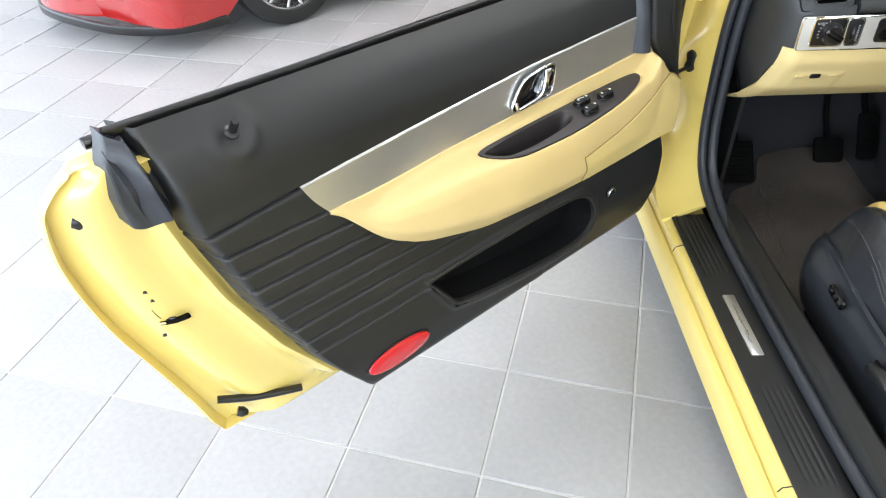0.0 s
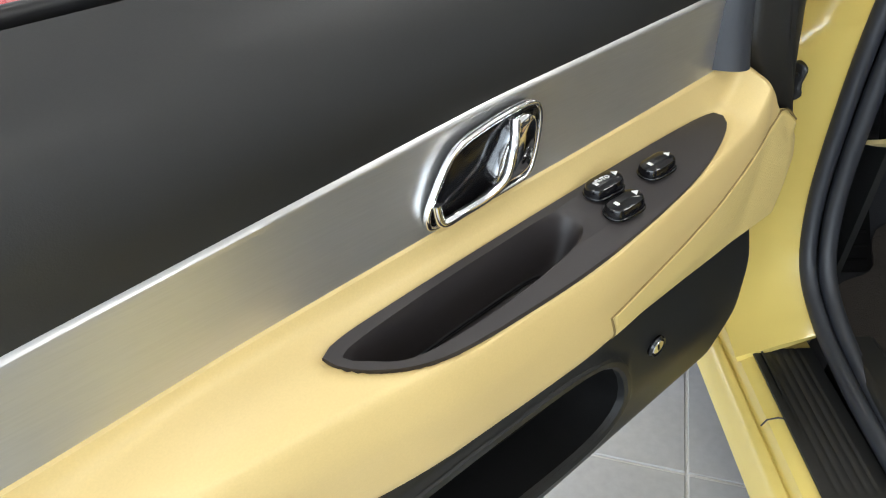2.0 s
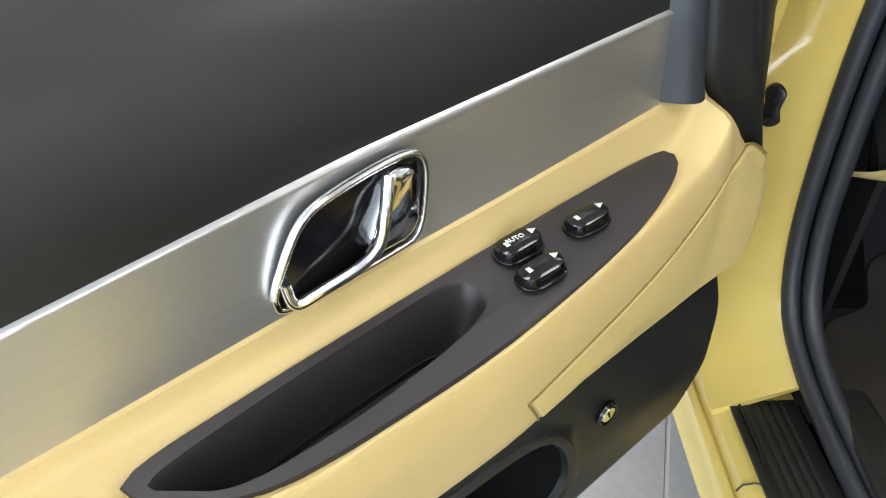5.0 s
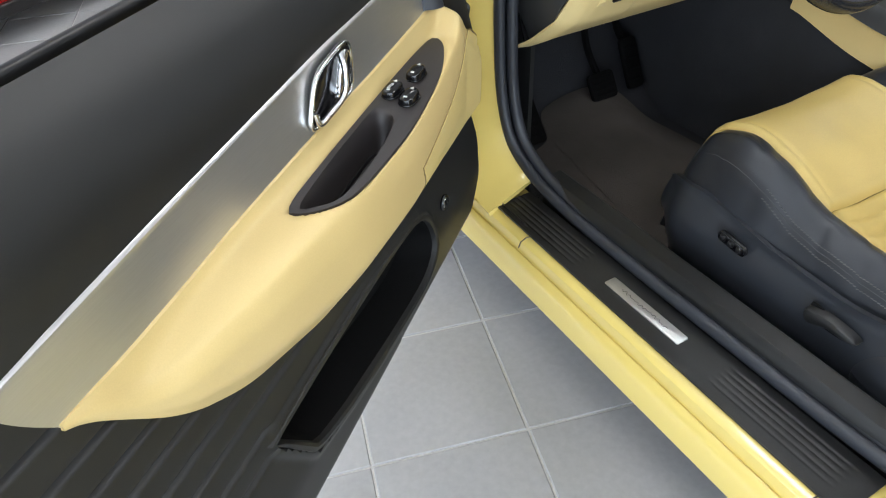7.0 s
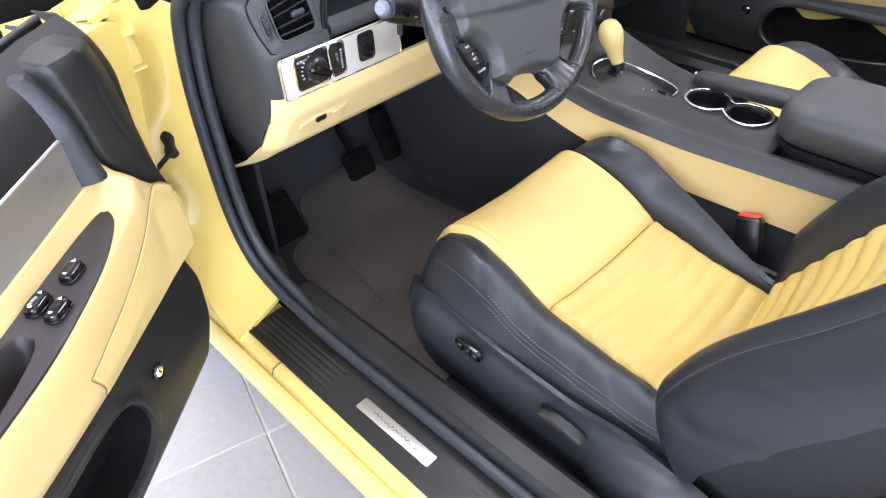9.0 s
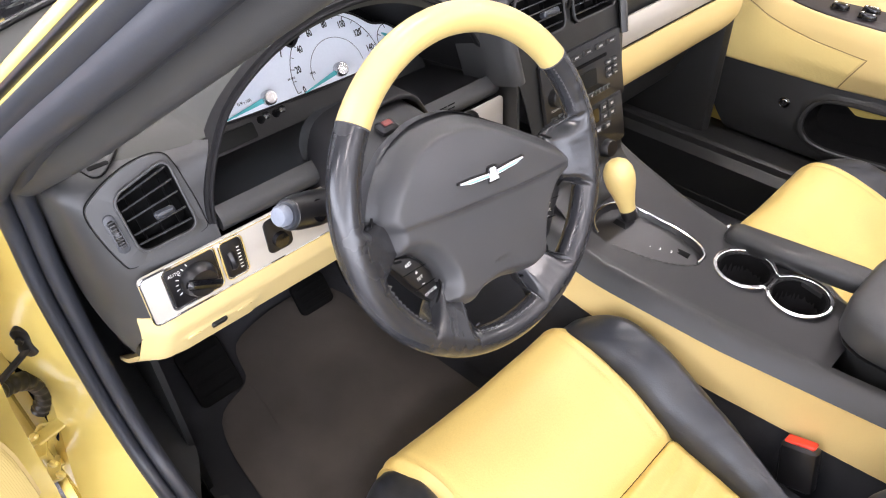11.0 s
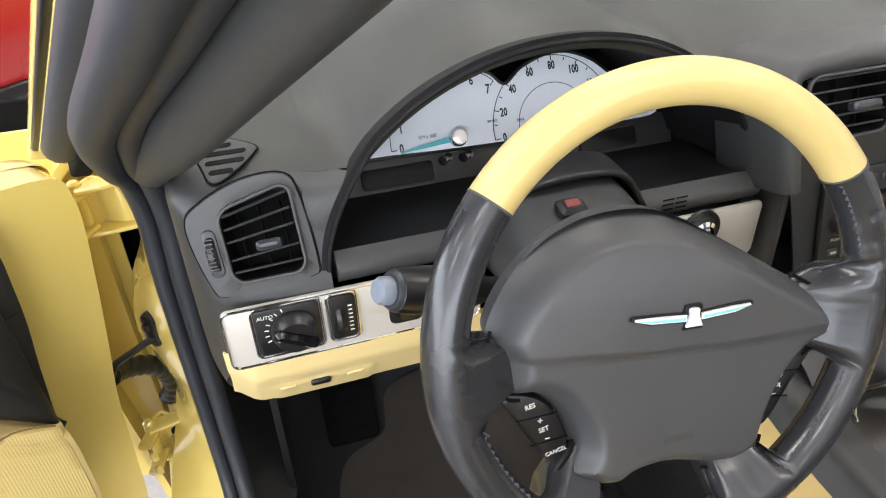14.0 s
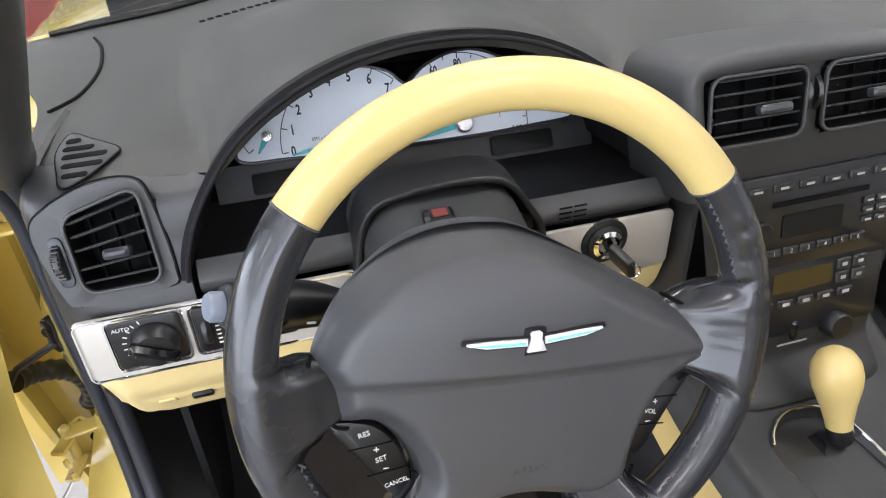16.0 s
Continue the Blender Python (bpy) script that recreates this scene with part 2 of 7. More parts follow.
def sweep(path, section, bm=None, closed=False, up=(0, 0, 1), scale=None):
    """Carry a 2D section (a closed list of (side, up)) along a path."""
    rings, n, upv = [], len(path), Vector(up)
    for i, p in enumerate(path):
        a = path[(i - 1) % n] if closed or i else path[0]
        b = path[(i + 1) % n] if closed or i < n - 1 else path[-1]
        t = (Vector(b) - Vector(a)).normalized()
        side = t.cross(upv)
        side = side.normalized() if side.length > 1e-6 else Vector((1, 0, 0))
        u = side.cross(t).normalized()
        k = scale[i] if scale else 1.0
        rings.append([Vector(p) + side * x * k + u * y * k for x, y in section])
    return loft(rings, bm, not closed, closed)


def circle(r, n=14, rx=None):
    return [(r * math.cos(2 * math.pi * i / n), (rx or r) * math.sin(2 * math.pi * i / n)) for i in range(n)]


def rrect(w, h, r, n=4):
    """A rounded rectangle's outline, centred."""
    out = []
    for cx, cy, a0 in ((w / 2 - r, h / 2 - r, 0), (-w / 2 + r, h / 2 - r, 90), (-w / 2 + r, -h / 2 + r, 180), (w / 2 - r, -h / 2 + r, 270)):
        for i in range(n + 1):
            a = radians(a0 + 90 * i / n)
            out.append((cx + r * math.cos(a), cy + r * math.sin(a)))
    return out


def slab(outline, depth, m=None, bev=0.0, bm=None):
    """An outline in its own x, y, raised along z by depth, with a rounded upper edge, placed by m."""
    m = m if m is not None else Matrix.Identity(4)
    c = Vector((sum(p[0] for p in outline) / len(outline), sum(p[1] for p in outline) / len(outline)))
    rings = [[(p[0], p[1], 0) for p in outline]]
    if bev:
        for k in (0, 0.5, 1):
            q = []
            for p in outline:
                d = (Vector(p[:2]) - c)
                ln = max(d.length, 1e-6)
                e = d * max(0.0, (ln - bev * (1 - math.cos(k * math.pi / 2))) / ln)
                q.append((c.x + e.x, c.y + e.y, depth - bev + bev * math.sin(k * math.pi / 2)))
            rings.append(q)
    else:
        rings.append([(p[0], p[1], depth) for p in outline])
    return loft([[m @ Vector(p) for p in r] for r in rings], bm)


def box(sx, sy, sz, m=None, bev=0.003, bm=None):
    """A block with eased edges, its base centred on the origin of m."""
    m = m if m is not None else Matrix.Identity(4)
    r = min(bev, sx * 0.49, sy * 0.49, sz * 0.49)
    o = rrect(sx, sy, r, 2)
    i = rrect(sx - 2 * r, sy - 2 * r, min(r, 0.3 * min(sx, sy)) * 0.5, 2) if r else o
    rings = [[(x, y, 0) for x, y in i], [(x, y, r) for x, y in o], [(x, y, sz - r) for x, y in o], [(x, y, sz) for x, y in i]]
    return loft([[m @ Vector(p) for p in q] for q in rings], bm)


def lathe(profile, m=None, n=24, bm=None, cap=True):
    """Turn a profile of (radius, height) round z."""
    m = m if m is not None else Matrix.Identity(4)
    return loft([[m @ Vector((max(r, 1e-4) * math.cos(2 * math.pi * i / n), max(r, 1e-4) * math.sin(2 * math.pi * i / n), h)) for i in range(n)]
                 for r, h in profile], bm, cap)


def frame_from(o, x, y):
    """A pose with origin o, its x along x and its y near y."""
    x = Vector(x).normalized()
    z = x.cross(Vector(y)).normalized()
    y = z.cross(x)
    return Matrix(((x.x, y.x, z.x, o[0]), (x.y, y.y, z.y, o[1]), (x.z, y.z, z.z, o[2]), (0, 0, 0, 1)))


def words(text, size, m, depth=0.0006, align="CENTER", bold=0.0):
    """Raised lettering in the built-in face, lying in m's x, y."""
    cu = bpy.data.curves.new("lettering", "FONT")
    cu.body, cu.size, cu.align_x, cu.align_y, cu.extrude, cu.resolution_u, cu.offset = text, size, align, "CENTER", depth, 2, bold
    ob = bpy.data.objects.new("lettering", cu)
    scene.collection.objects.link(ob)
    me = bpy.data.meshes.new_from_object(ob.evaluated_get(bpy.context.evaluated_depsgraph_get()))
    bpy.data.objects.remove(ob)
    bpy.data.curves.remove(cu)
    bm = bmesh.new()
    bm.from_mesh(me)
    bpy.data.meshes.remove(me)
    bm.transform(m)
    return bm


def inside(pts, x, y):
    hit = False
    for (ax, ay), (bx, by) in zip(pts, pts[1:] + pts[:1]):
        if (ay > y) != (by > y) and x < (bx - ax) * (y - ay) / (by - ay) + ax:
            hit = not hit
    return hit


def edge_dist(pts, x, y):
    """Distance to a closed outline, positive within it."""
    best = 9.0
    for (ax, ay), (bx, by) in zip(pts, pts[1:] + pts[:1]):
        dx, dy = bx - ax, by - ay
        t = max(0.0, min(1.0, ((x - ax) * dx + (y - ay) * dy) / (dx * dx + dy * dy + 1e-12)))
        best = min(best, math.hypot(x - ax - dx * t, y - ay - dy * t))
    return best if inside(pts, x, y) else -best


# ---- the showroom ----
X0, X1, Y0, Y1, TOP = -8.0, 9.0, -7.0, 11.0, 4.0
solid("floor_bed", box(X1 - X0, Y1 - Y0, 0.1, pose((X0 + X1) / 2, (Y0 + Y1) / 2, -0.1035), 0.0), M_GROUT, "pale grouted bed under ceramic floor tiles", "floor", kind="structure")
solid("ceiling", box(X1 - X0, Y1 - Y0, 0.12, pose((X0 + X1) / 2, (Y0 + Y1) / 2, TOP), 0.0), M_WALL, "plain white showroom ceiling", "ceiling", kind="structure")


def wall(name, a, b, openings, thick=0.2):
    """An upright wall from a to b with openings (from, to, sill, head) along it."""
    a, b = Vector((*a, 0)), Vector((*b, 0))
    d = (b - a)
    length = d.length
    m = frame_from(a, d, (0, 0, 1))
    bm = bmesh.new()
    cuts = [(0, None)]
    x = 0.0
    for u0, u1, z0, z1 in openings:
        if u0 > x:
            box(u0 - x, TOP, thick, m @ pose((x + u0) / 2, TOP / 2, -thick / 2), 0.0, bm)
        if z0 > 0.01:
            box(u1 - u0, z0, thick, m @ pose((u0 + u1) / 2, z0 / 2, -thick / 2), 0.0, bm)
        box(u1 - u0, TOP - z1, thick, m @ pose((u0 + u1) / 2, (TOP + z1) / 2, -thick / 2), 0.0, bm)
        x = u1
    if x < length:
        box(length - x, TOP, thick, m @ pose((x + length) / 2, TOP / 2, -thick / 2), 0.0, bm)
    return solid(name, bm, M_WALL, "plain white plastered showroom wall", "wall", kind="structure")


wall("wall_west", (X0 - 0.1, Y1), (X0 - 0.1, Y0), [(2.5, 17.5, 0.4, 3.4)])
wall("wall_south", (X0, Y0 - 0.1), (X1, Y0 - 0.1), [(0.6, 9.0, 0.4, 3.4)])
wall("wall_east", (X1 + 0.1, Y0), (X1 + 0.1, Y1), [])
wall("wall_north", (X1, Y1 + 0.1), (X0, Y1 + 0.1), [])


def glazing(name, m, length):
    w = thing(name, (0, 0, 0), "tall showroom glazing in a pale metal frame", "window", kind="structure", m=m)
    for i in range(6):
        x = -length / 2 + length * i / 5
        part("mullion", box(0.06, 3.0, 0.08, pose(x * 0.994, 1.5, -0.04), 0.004), M_ALU, w, local=True)
    for y in (0.03, 2.97):
        part("window_frame", box(length, 0.06, 0.08, pose(0, y, -0.04), 0.004), M_ALU, w, local=True)
    return w


glazing("window_1", frame_from((X0 - 0.1, 1.0, 0.4), (0, -1, 0), (0, 0, 1)), 15.0)
glazing("window_2", frame_from((-3.2, Y0 - 0.1, 0.4), (1, 0, 0), (0, 0, 1)), 8.4)
for px, py in PANELS:
    lp = thing("ceiling_light", (px, py, 3.95), "square lit ceiling panel in a white frame", "ceiling light", "ceiling panels")
    part("frame", box(1.26, 0.66, 0.05, pose(px, py, 3.951), 0.004), M_ALU, lp)
    part("diffuser", box(1.16, 0.56, 0.008, pose(px, py, 3.941), 0.003), M_PANEL, lp)

# ---- the open driver's door, in its own frame: x from hinge to latch, y towards the cabin, z up ----
DU = Vector((-0.7677, -0.6408, 0))
DV = Vector((0.6408, -0.7677, 0))
DO = -1.0 * DU - 1.5 * DV
DOOR = Matrix(((DU.x, DV.x, 0, DO.x), (DU.y, DV.y, 0, DO.y), (0, 0, 1, 0), (0, 0, 0, 1)))
REAR = [(0.30, 0.80), (0.36, 0.835), (0.42, 0.872), (0.54, 0.955), (0.70, 1.032), (0.80, 1.066), (0.87, 1.086), (0.93, 1.10), (1.01, 1.116)]
FRONT = [(0.36, 0.10), (0.42, 0.05), (0.48, 0.0), (0.56, -0.028), (0.64, -0.012), (0.72, -0.06), (0.85, -0.085), (1.0, -0.095)]
SILVER_T = [(-0.05, 0.914), (0.12, 0.912), (0.40, 0.905), (0.714, 0.883), (0.92, 0.866)]
ARM_T = [(-0.05, 0.842), (0.12, 0.838), (0.20, 0.834), (0.30, 0.830), (0.46, 0.826), (0.62, 0.820), (0.72, 0.813), (0.87, 0.807), (0.92, 0.807)]
PLATE_T = [(-0.05, 0.798), (0.115, 0.795), (0.461, 0.800), (0.729, 0.802), (0.87, 0.800)]
ARM_B = [(-0.05, 0.612), (0.274, 0.614), (0.416, 0.622), (0.573, 0.636), (0.711, 0.672), (0.783, 0.712), (0.828, 0.761), (0.852, 0.790), (0.872, 0.806)]


def door_base(s, z):
    """How far the trim stands towards the cabin."""
    return soft([(0.40, 0.045), (0.43, 0.066), (0.50, 0.068), (0.60, 0.052), (0.70, 0.034), (0.80, 0.014), (0.86, 0.008), (0.92, 0.006), (0.95, -0.004), (0.98, -0.020), (1.0, -0.045), (1.02, -0.07)], z, 0.012)


POCKET = [(0.700, 0.588), (0.708, 0.582), (0.700, 0.571), (0.664, 0.520), (0.656, 0.511), (0.642, 0.508), (0.56, 0.490), (0.40, 0.470), (0.29, 0.468), (0.245, 0.50), (0.248, 0.55), (0.285, 0.580), (0.38, 0.590), (0.55, 0.592)]


PLEATS = [0.806, 0.770, 0.736, 0.704, 0.672, 0.640, 0.607, 0.576]


def pleat(s, z):
    """Eight sewn level grooves, from the latch edge to the armrest and the pocket."""
    g = max(math.exp(-((z - k) / 0.0026) ** 2) for k in PLEATS)
    return g * sstep(0.42, 0.50, s) * (1 if z > 0.625 else sstep(0.70, 0.725, s))


def seam_z(s):
    """The joint between the lower and the upper trim."""
    return lerp_table([(0.9, 0.862), (0.912, 0.8615), (1.076, 0.845), (1.12, 0.842)], s)


def trim(s, z, groove=True):
    v = door_base(s, z)
    if z < 0.87 and s > 0.4:
        v += (0.0012 - 0.0060 * pleat(s, z)) * (1 if groove else 0)
    d = edge_dist(POCKET, s, z) if 0.2 < s < 0.75 and 0.43 < z < 0.63 else -1
    if d > -0.02:
        v += 0.004 * sstep(-0.02, -0.010, d) - 0.105 * sstep(-0.005, 0.0, d)
    # stand-off of the lock button's dished seat
    r = math.hypot(s - 0.981, z - 0.974)
    if r < 0.05:
        v += 0.004 * math.exp(-((r - 0.028) / 0.008) ** 2) - 0.004 * math.exp(-(r / 0.02) ** 2)
    return v


def trim_point(a, z):
    f, r = soft(FRONT, z, 0.015), soft(REAR, z, 0.015)
    s = f + (r - f) * a
    if z > 0.82:
        z = z + (seam_z(s) - 0.861) * (1 - abs(z - 0.861) / 0.041 if z < 0.861 else max(0.0, 1 - (z - 0.861) / 0.06))
    v = trim(s, z)
    v -= 0.007 * math.exp(-((z - seam_z(s)) / 0.003) ** 2) * sstep(0.86, 0.88, s)
    # the edges turn back towards the shell
    v -= 0.05 * (sstep(0.978, 1.0, a) ** 2) + 0.045 * (1 - sstep(0.0, 0.014, a)) ** 2
    if z < 0.44:
        v -= 0.03 * (1 - sstep(0.405, 0.435, z)) ** 2
    return (s, v, z)


def door(name, m, label, lite=False):
    d = thing(name, (0, 0, 0), label, "car door", m=m)
    zs = steps(0.408, 0.86, 70) if lite else sorted(set([z for z in steps(0.408, 0.8605, 90) if all(abs(z - k) > 0.0075 for k in PLEATS)] + [k + e for k in PLEATS for e in (-0.0065, -0.004, -0.0025, -0.0012, 0, 0.0012, 0.0025, 0.004, 0.0065)] + [0.8575, 0.859, 0.8605]))
    zt = [0.8615, 0.863, 0.8645, 0.867] + steps(0.872, 1.008, 12 if lite else 26)
    al = steps(0, 1, 130 if lite else 210)
    part("lower_trim_panel", sheet(trim_point, al, zs, 0.004, flip=True), M_DARK, d, "charcoal pleated lower door trim with a map pocket", local=True)
    part("upper_trim_panel", sheet(trim_point, al, zt, 0.004, flip=True), M_DARK, d, "charcoal upper door trim", local=True)

    # brushed strip
    def strip(s, q):
        lo, b = soft(ARM_T, s) - 0.003, soft(SILVER_T, s)
        z = lo + (b - lo) * q
        ss = s - 0.040 * (1 - q) * sstep(0.6, 0.911, s) + 0.004 * math.sin(q * 3.14) * sstep(0.8, 0.9, s)
        lip = 0.0006 * sstep(0.93, 0.975, q)
        return (ss, door_base(ss, z) + 0.0030 + lip - 0.0035 * sstep(0.97, 1.0, q), z)
    part("brushed_strip", sheet(strip, steps(0.100, 0.911, 70), steps(0, 0.9, 12) + [0.93, 0.96, 0.98, 1.0], 0.005, flip=True), M_BRUSH, d, "brushed aluminium trim strip", local=True)

    # armrest
    def plate_z(s, v):
        return soft(PLATE_T, s) + 0.005 - 0.016 * (v - 0.024) / 0.066

    def depth(s):
        return soft([(-0.05, 0.030), (0.0, 0.046), (0.06, 0.062), (0.16, 0.078), (0.35, 0.100), (0.52, 0.100), (0.66, 0.082), (0.78, 0.050), (0.86, 0.012), (0.90, 0.004)], s, 0.02)

    def arm(s, q):
        zt_, zb = soft(ARM_T, s), soft(ARM_B, s, 0.022)
        zt_ = lerp_table([(-0.05, 0.733), (-0.03, 0.747), (-0.005, 0.772), (0.021, 0.799), (0.042, 0.827), (0.057, 0.849), (0.064, 0.846), (0.09, zt_)], s) if s < 0.09 else zt_
        zb = min(zb, zt_ - 0.003)
        vt, vb = door_base(s, zt_) + 0.005, door_base(s, zb) + 0.004
        w = max(depth(s), vt + 0.004, vb + 0.003)
        zl = min(soft(PLATE_T, s) + 0.002, zt_ - 0.002)
        if s > 0.5:
            zl = max(zb + 0.003, min(zt_ - 0.003, soft([(0.50, zl), (0.58, 0.803), (0.66, 0.801), (0.72, 0.793), (0.80, 0.779), (0.84, 0.771), (0.874, 0.765)], s)))
        zl = zl + (zt_ - 0.004 - zl) * (1 - sstep(0.02, 0.10, s))
        zm = zb + (zl - zb) * 0.80
        tk = min(1.0, (w - vt) / 0.03)
        # across: the bank below the strip, the ledge, the rounded nose, then the face down
        ledge = [(0.0, vt, zt_), (0.10, vt + 0.0030 * tk, zt_ + (zl - zt_) * 0.55), (0.18, vt + 0.0085 * tk, zl + 0.003 * tk), (0.34, vt + (w - vt) * 0.66, zl - 0.004),
                 (0.48, w - 0.006 * tk, zl - 0.012 * tk), (0.60, w, zm - 0.012 * tk), (0.80, w * 0.84 + vb * 0.16, zb + (zm - zb) * 0.40), (1.0, vb, zb)]
        v = soft([(a, b) for a, b, c in ledge], q, 0.035)
        z = soft([(a, c) for a, b, c in ledge], q, 0.035)
        k = sstep(0.775, 0.85, s)
        if k > 0:
            v += (vt + (vb - vt) * q + 0.010 * math.sin(q * math.pi) * (1 - sstep(0.80, 0.872, s) * 0.8) - v) * k
            z += (zt_ + (zb - zt_) * q - z) * k
        if q < 0.01:
            v, z = vt - 0.004, zt_
        if q > 0.985:
            v, z = vb - 0.004, zb
        e = edge_dist(PLATE, s, v) if q < 0.56 and 0.05 < s < 0.63 else -1
        if e > -0.006:
            z += (plate_z(s, v) - 0.0040 - z) * sstep(-0.006, 0.0, e)
        return (s, v, z)
    bma = sheet(arm, steps(-0.048, 0.8715, 160), [0, 0.008] + steps(0.02, 1, 62), 0.004)
    gone = []
    for face in bma.faces:
        c = face.calc_center_median()
        if 0.08 < c.x < 0.6 and edge_dist(PLATE, c.x, c.y) > 0.003 and c.z > plate_z(c.x, c.y) - 0.03:
            gone.append(face)
    bmesh.ops.delete(bma, geom=gone, context="FACES")
    part("armrest", bma, M_YPLAS, d, "soft yellow vinyl armrest", local=True)

    # speaker cover let into the front of the armrest, a shallow groove round it
    def arm_v(s, z):
        best = None
        for i in range(30, 61):
            b = arm(s, i / 60)
            if best and best[2] >= z >= b[2]:
                f = (best[2] - z) / max(best[2] - b[2], 1e-6)
                return best[1] + (b[1] - best[1]) * f
            best = b
        return best[1]

    def cover(a, q):
        s1 = 0.288 + 0.052 * q
        s = -0.047 + (s1 + 0.047) * a
        hi = soft([(-0.047, 0.738), (-0.02, 0.762), (0.005, 0.776), (0.05, 0.764), (0.09, 0.748), (0.15, 0.735), (0.22, 0.724), (0.335, 0.716)], s, 0.012)
        lo = soft(ARM_B, s, 0.022) - 0.001
        z = lo + (hi - lo) * q
        v = arm_v(s, z) + 0.0014
        v -= 0.0045 * max(1 - sstep(0.0, 0.016, a), sstep(0.985, 1.0, a), 1 - sstep(0, 0.04, q), sstep(0.965, 1, q))
        return (s, v, z)
    part("speaker_cover", sheet(cover, [0, 0.008, 0.016] + steps(0.04, 0.97, 40) + [0.985, 0.993, 1], [0, 0.02, 0.04] + steps(0.1, 0.95, 18) + [0.965, 0.98, 1], 0.006, flip=True), M_YGRILLE, d, "yellow perforated speaker cover", local=True)

    def joint_pt(a, q):
        s, v, z = cover(a, q)
        return Vector((s, arm_v(s, z) + 0.0002, z))
    part("cover_joint", sweep([joint_pt(a, 1.0) for a in steps(0.02, 1.0, 40)] + [joint_pt(1.0, q) for q in steps(0.9, 0.03, 12)], circle(0.0012, 6), up=(0, 1, 0)), M_JOINT, d, "thin dark joint round the speaker cover", local=True)

    # switch plate with its pull cup
    def cup_ring(k, dz):
        cx, cy = 0.455, 0.055
        return [Vector((cx + (x - cx) * k, cy + (y - cy) * (k - 0.25 * (1 - k)), plate_z(x, y) + dz)) for x, y in CUP]
    rings = [[Vector((x, y, plate_z(x, y) - 0.009)) for x, y in PLATE], [Vector((x, y, plate_z(x, y) - 0.0008)) for x, y in PLATE]]
    for f in (0.04, 0.3, 0.65, 0.96, 1.0):
        rings.append([Vector((a[0] + (c[0] - a[0]) * f, a[1] + (c[1] - a[1]) * f, plate_z(a[0] + (c[0] - a[0]) * f, a[1] + (c[1] - a[1]) * f) - (0.001 if f == 1.0 else 0))) for a, c in zip(PLATE, CUP)])
    rings += [cup_ring(0.97, -0.004), cup_ring(0.92, -0.020), cup_ring(0.86, -0.042), cup_ring(0.80, -0.050), cup_ring(0.70, -0.053), cup_ring(0.1, -0.054)]
    bmp = loft(rings, cap=False)
    bmp.verts.ensure_lookup_table()
    bmp.faces.new(bmp.verts[-len(CUP):])
    part("switch_plate", bmp, M_PLATE, d, "dark brown-grey switch plate with a pull cup", local=True)
    part("cup_mat", sweep([p + Vector((0, 0, 0.003)) for p in cup_ring(0.72, -0.052)], circle(0.0016, 6), closed=True), M_BLACK, d, "black rubber mat edge", local=True)

    def on_plate(s, v, lift=0.004):
        return Matrix.Translation((s, v, plate_z(s, v) - 0.003 + lift))
    for s, v, txt in ((0.299, 0.041, "AUTO"), (0.302, 0.0655, ""), (0.237, 0.050, "")):
        m2 = on_plate(s, v) @ pose(0, 0, 0, 0, 0, -3)
        part("switch_well", slab(rrect(0.041, 0.024, 0.0115), 0.0018, m2, 0.0008), M_BLACKG, d, local=True)
        b = part("window_switch", slab(rrect(0.038, 0.021, 0.0102), 0.010, m2 @ pose(0, 0, 0.001, 0, 4, 0), 0.005), M_BLACKG, d, "black rocker switch", local=True)
        if not lite:
            if txt:
                part("lettering", words(txt, 0.0062, m2 @ pose(0.004, 0, 0.0125, 0, 4, 180), 0.0003), M_WHITEINK, b, local=True)
            part("mark", box(0.0035, 0.005, 0.0005, m2 @ pose(0.011, 0, 0.0106, 0, 4, 0), 0.0002), M_WHITEINK, b, local=True)
            tri = [(0, 0.0022), (-0.002, -0.0016), (0.002, -0.0016)]
            part("mark", slab([(x * 1.5, y * 1.5) for x, y in tri], 0.0004, m2 @ pose(-0.012, 0, 0.0121, 0, 4, 90)), M_WHITEINK, b, local=True)

    # inner release
    hole = [(p.x, p.y) for p in spline([(-0.058, -0.027, 0), (-0.050, -0.006, 0), (-0.030, 0.022, 0), (0.0, 0.032, 0), (0.046, 0.036, 0), (0.060, 0.026, 0), (0.060, 0.0, 0), (0.052, -0.028, 0), (0.030, -0.034, 0), (-0.045, -0.036, 0)], 56, True)]
    part("handle_recess", slab(hole, 0.004, HANDLE, 0.001), M_BLACKG, d, "gloss black release recess", local=True)
    part("handle_bezel", sweep([HANDLE @ Vector((x * 1.02, y * 1.02, 0.004)) for x, y in hole], rrect(0.0042, 0.006, 0.0018, 3), closed=True, up=(0, 1, 0.01)), M_CHROME, d, "chrome handle surround", local=True)
    lever = [HANDLE @ Vector(p) for p in [(0.030, 0.029, 0.008), (0.020, 0.012, 0.016), (0.011, -0.010, 0.018), (-0.006, -0.020, 0.017), (-0.032, -0.026, 0.014), (-0.049, -0.030, 0.010), (-0.052, -0.014, 0.007)]]
    part("release_lever", sweep(spline(lever, 36), circle(0.0038, 10), up=(0, 1, 0.01)), M_CHROME, d, "chrome release lever", local=True)
    paddle = [(0.030, 0.029), (0.050, 0.028), (0.053, 0.0), (0.044, -0.022), (0.012, -0.024), (0.008, -0.014), (0.020, 0.010)]
    part("release_paddle", slab([(p.x, p.y) for p in spline([(*q, 0) for q in paddle], 28, True)], 0.009, HANDLE @ pose(0, 0, 0.003), 0.005), M_CHROME, d, "mirror-bright chrome release paddle", local=True)

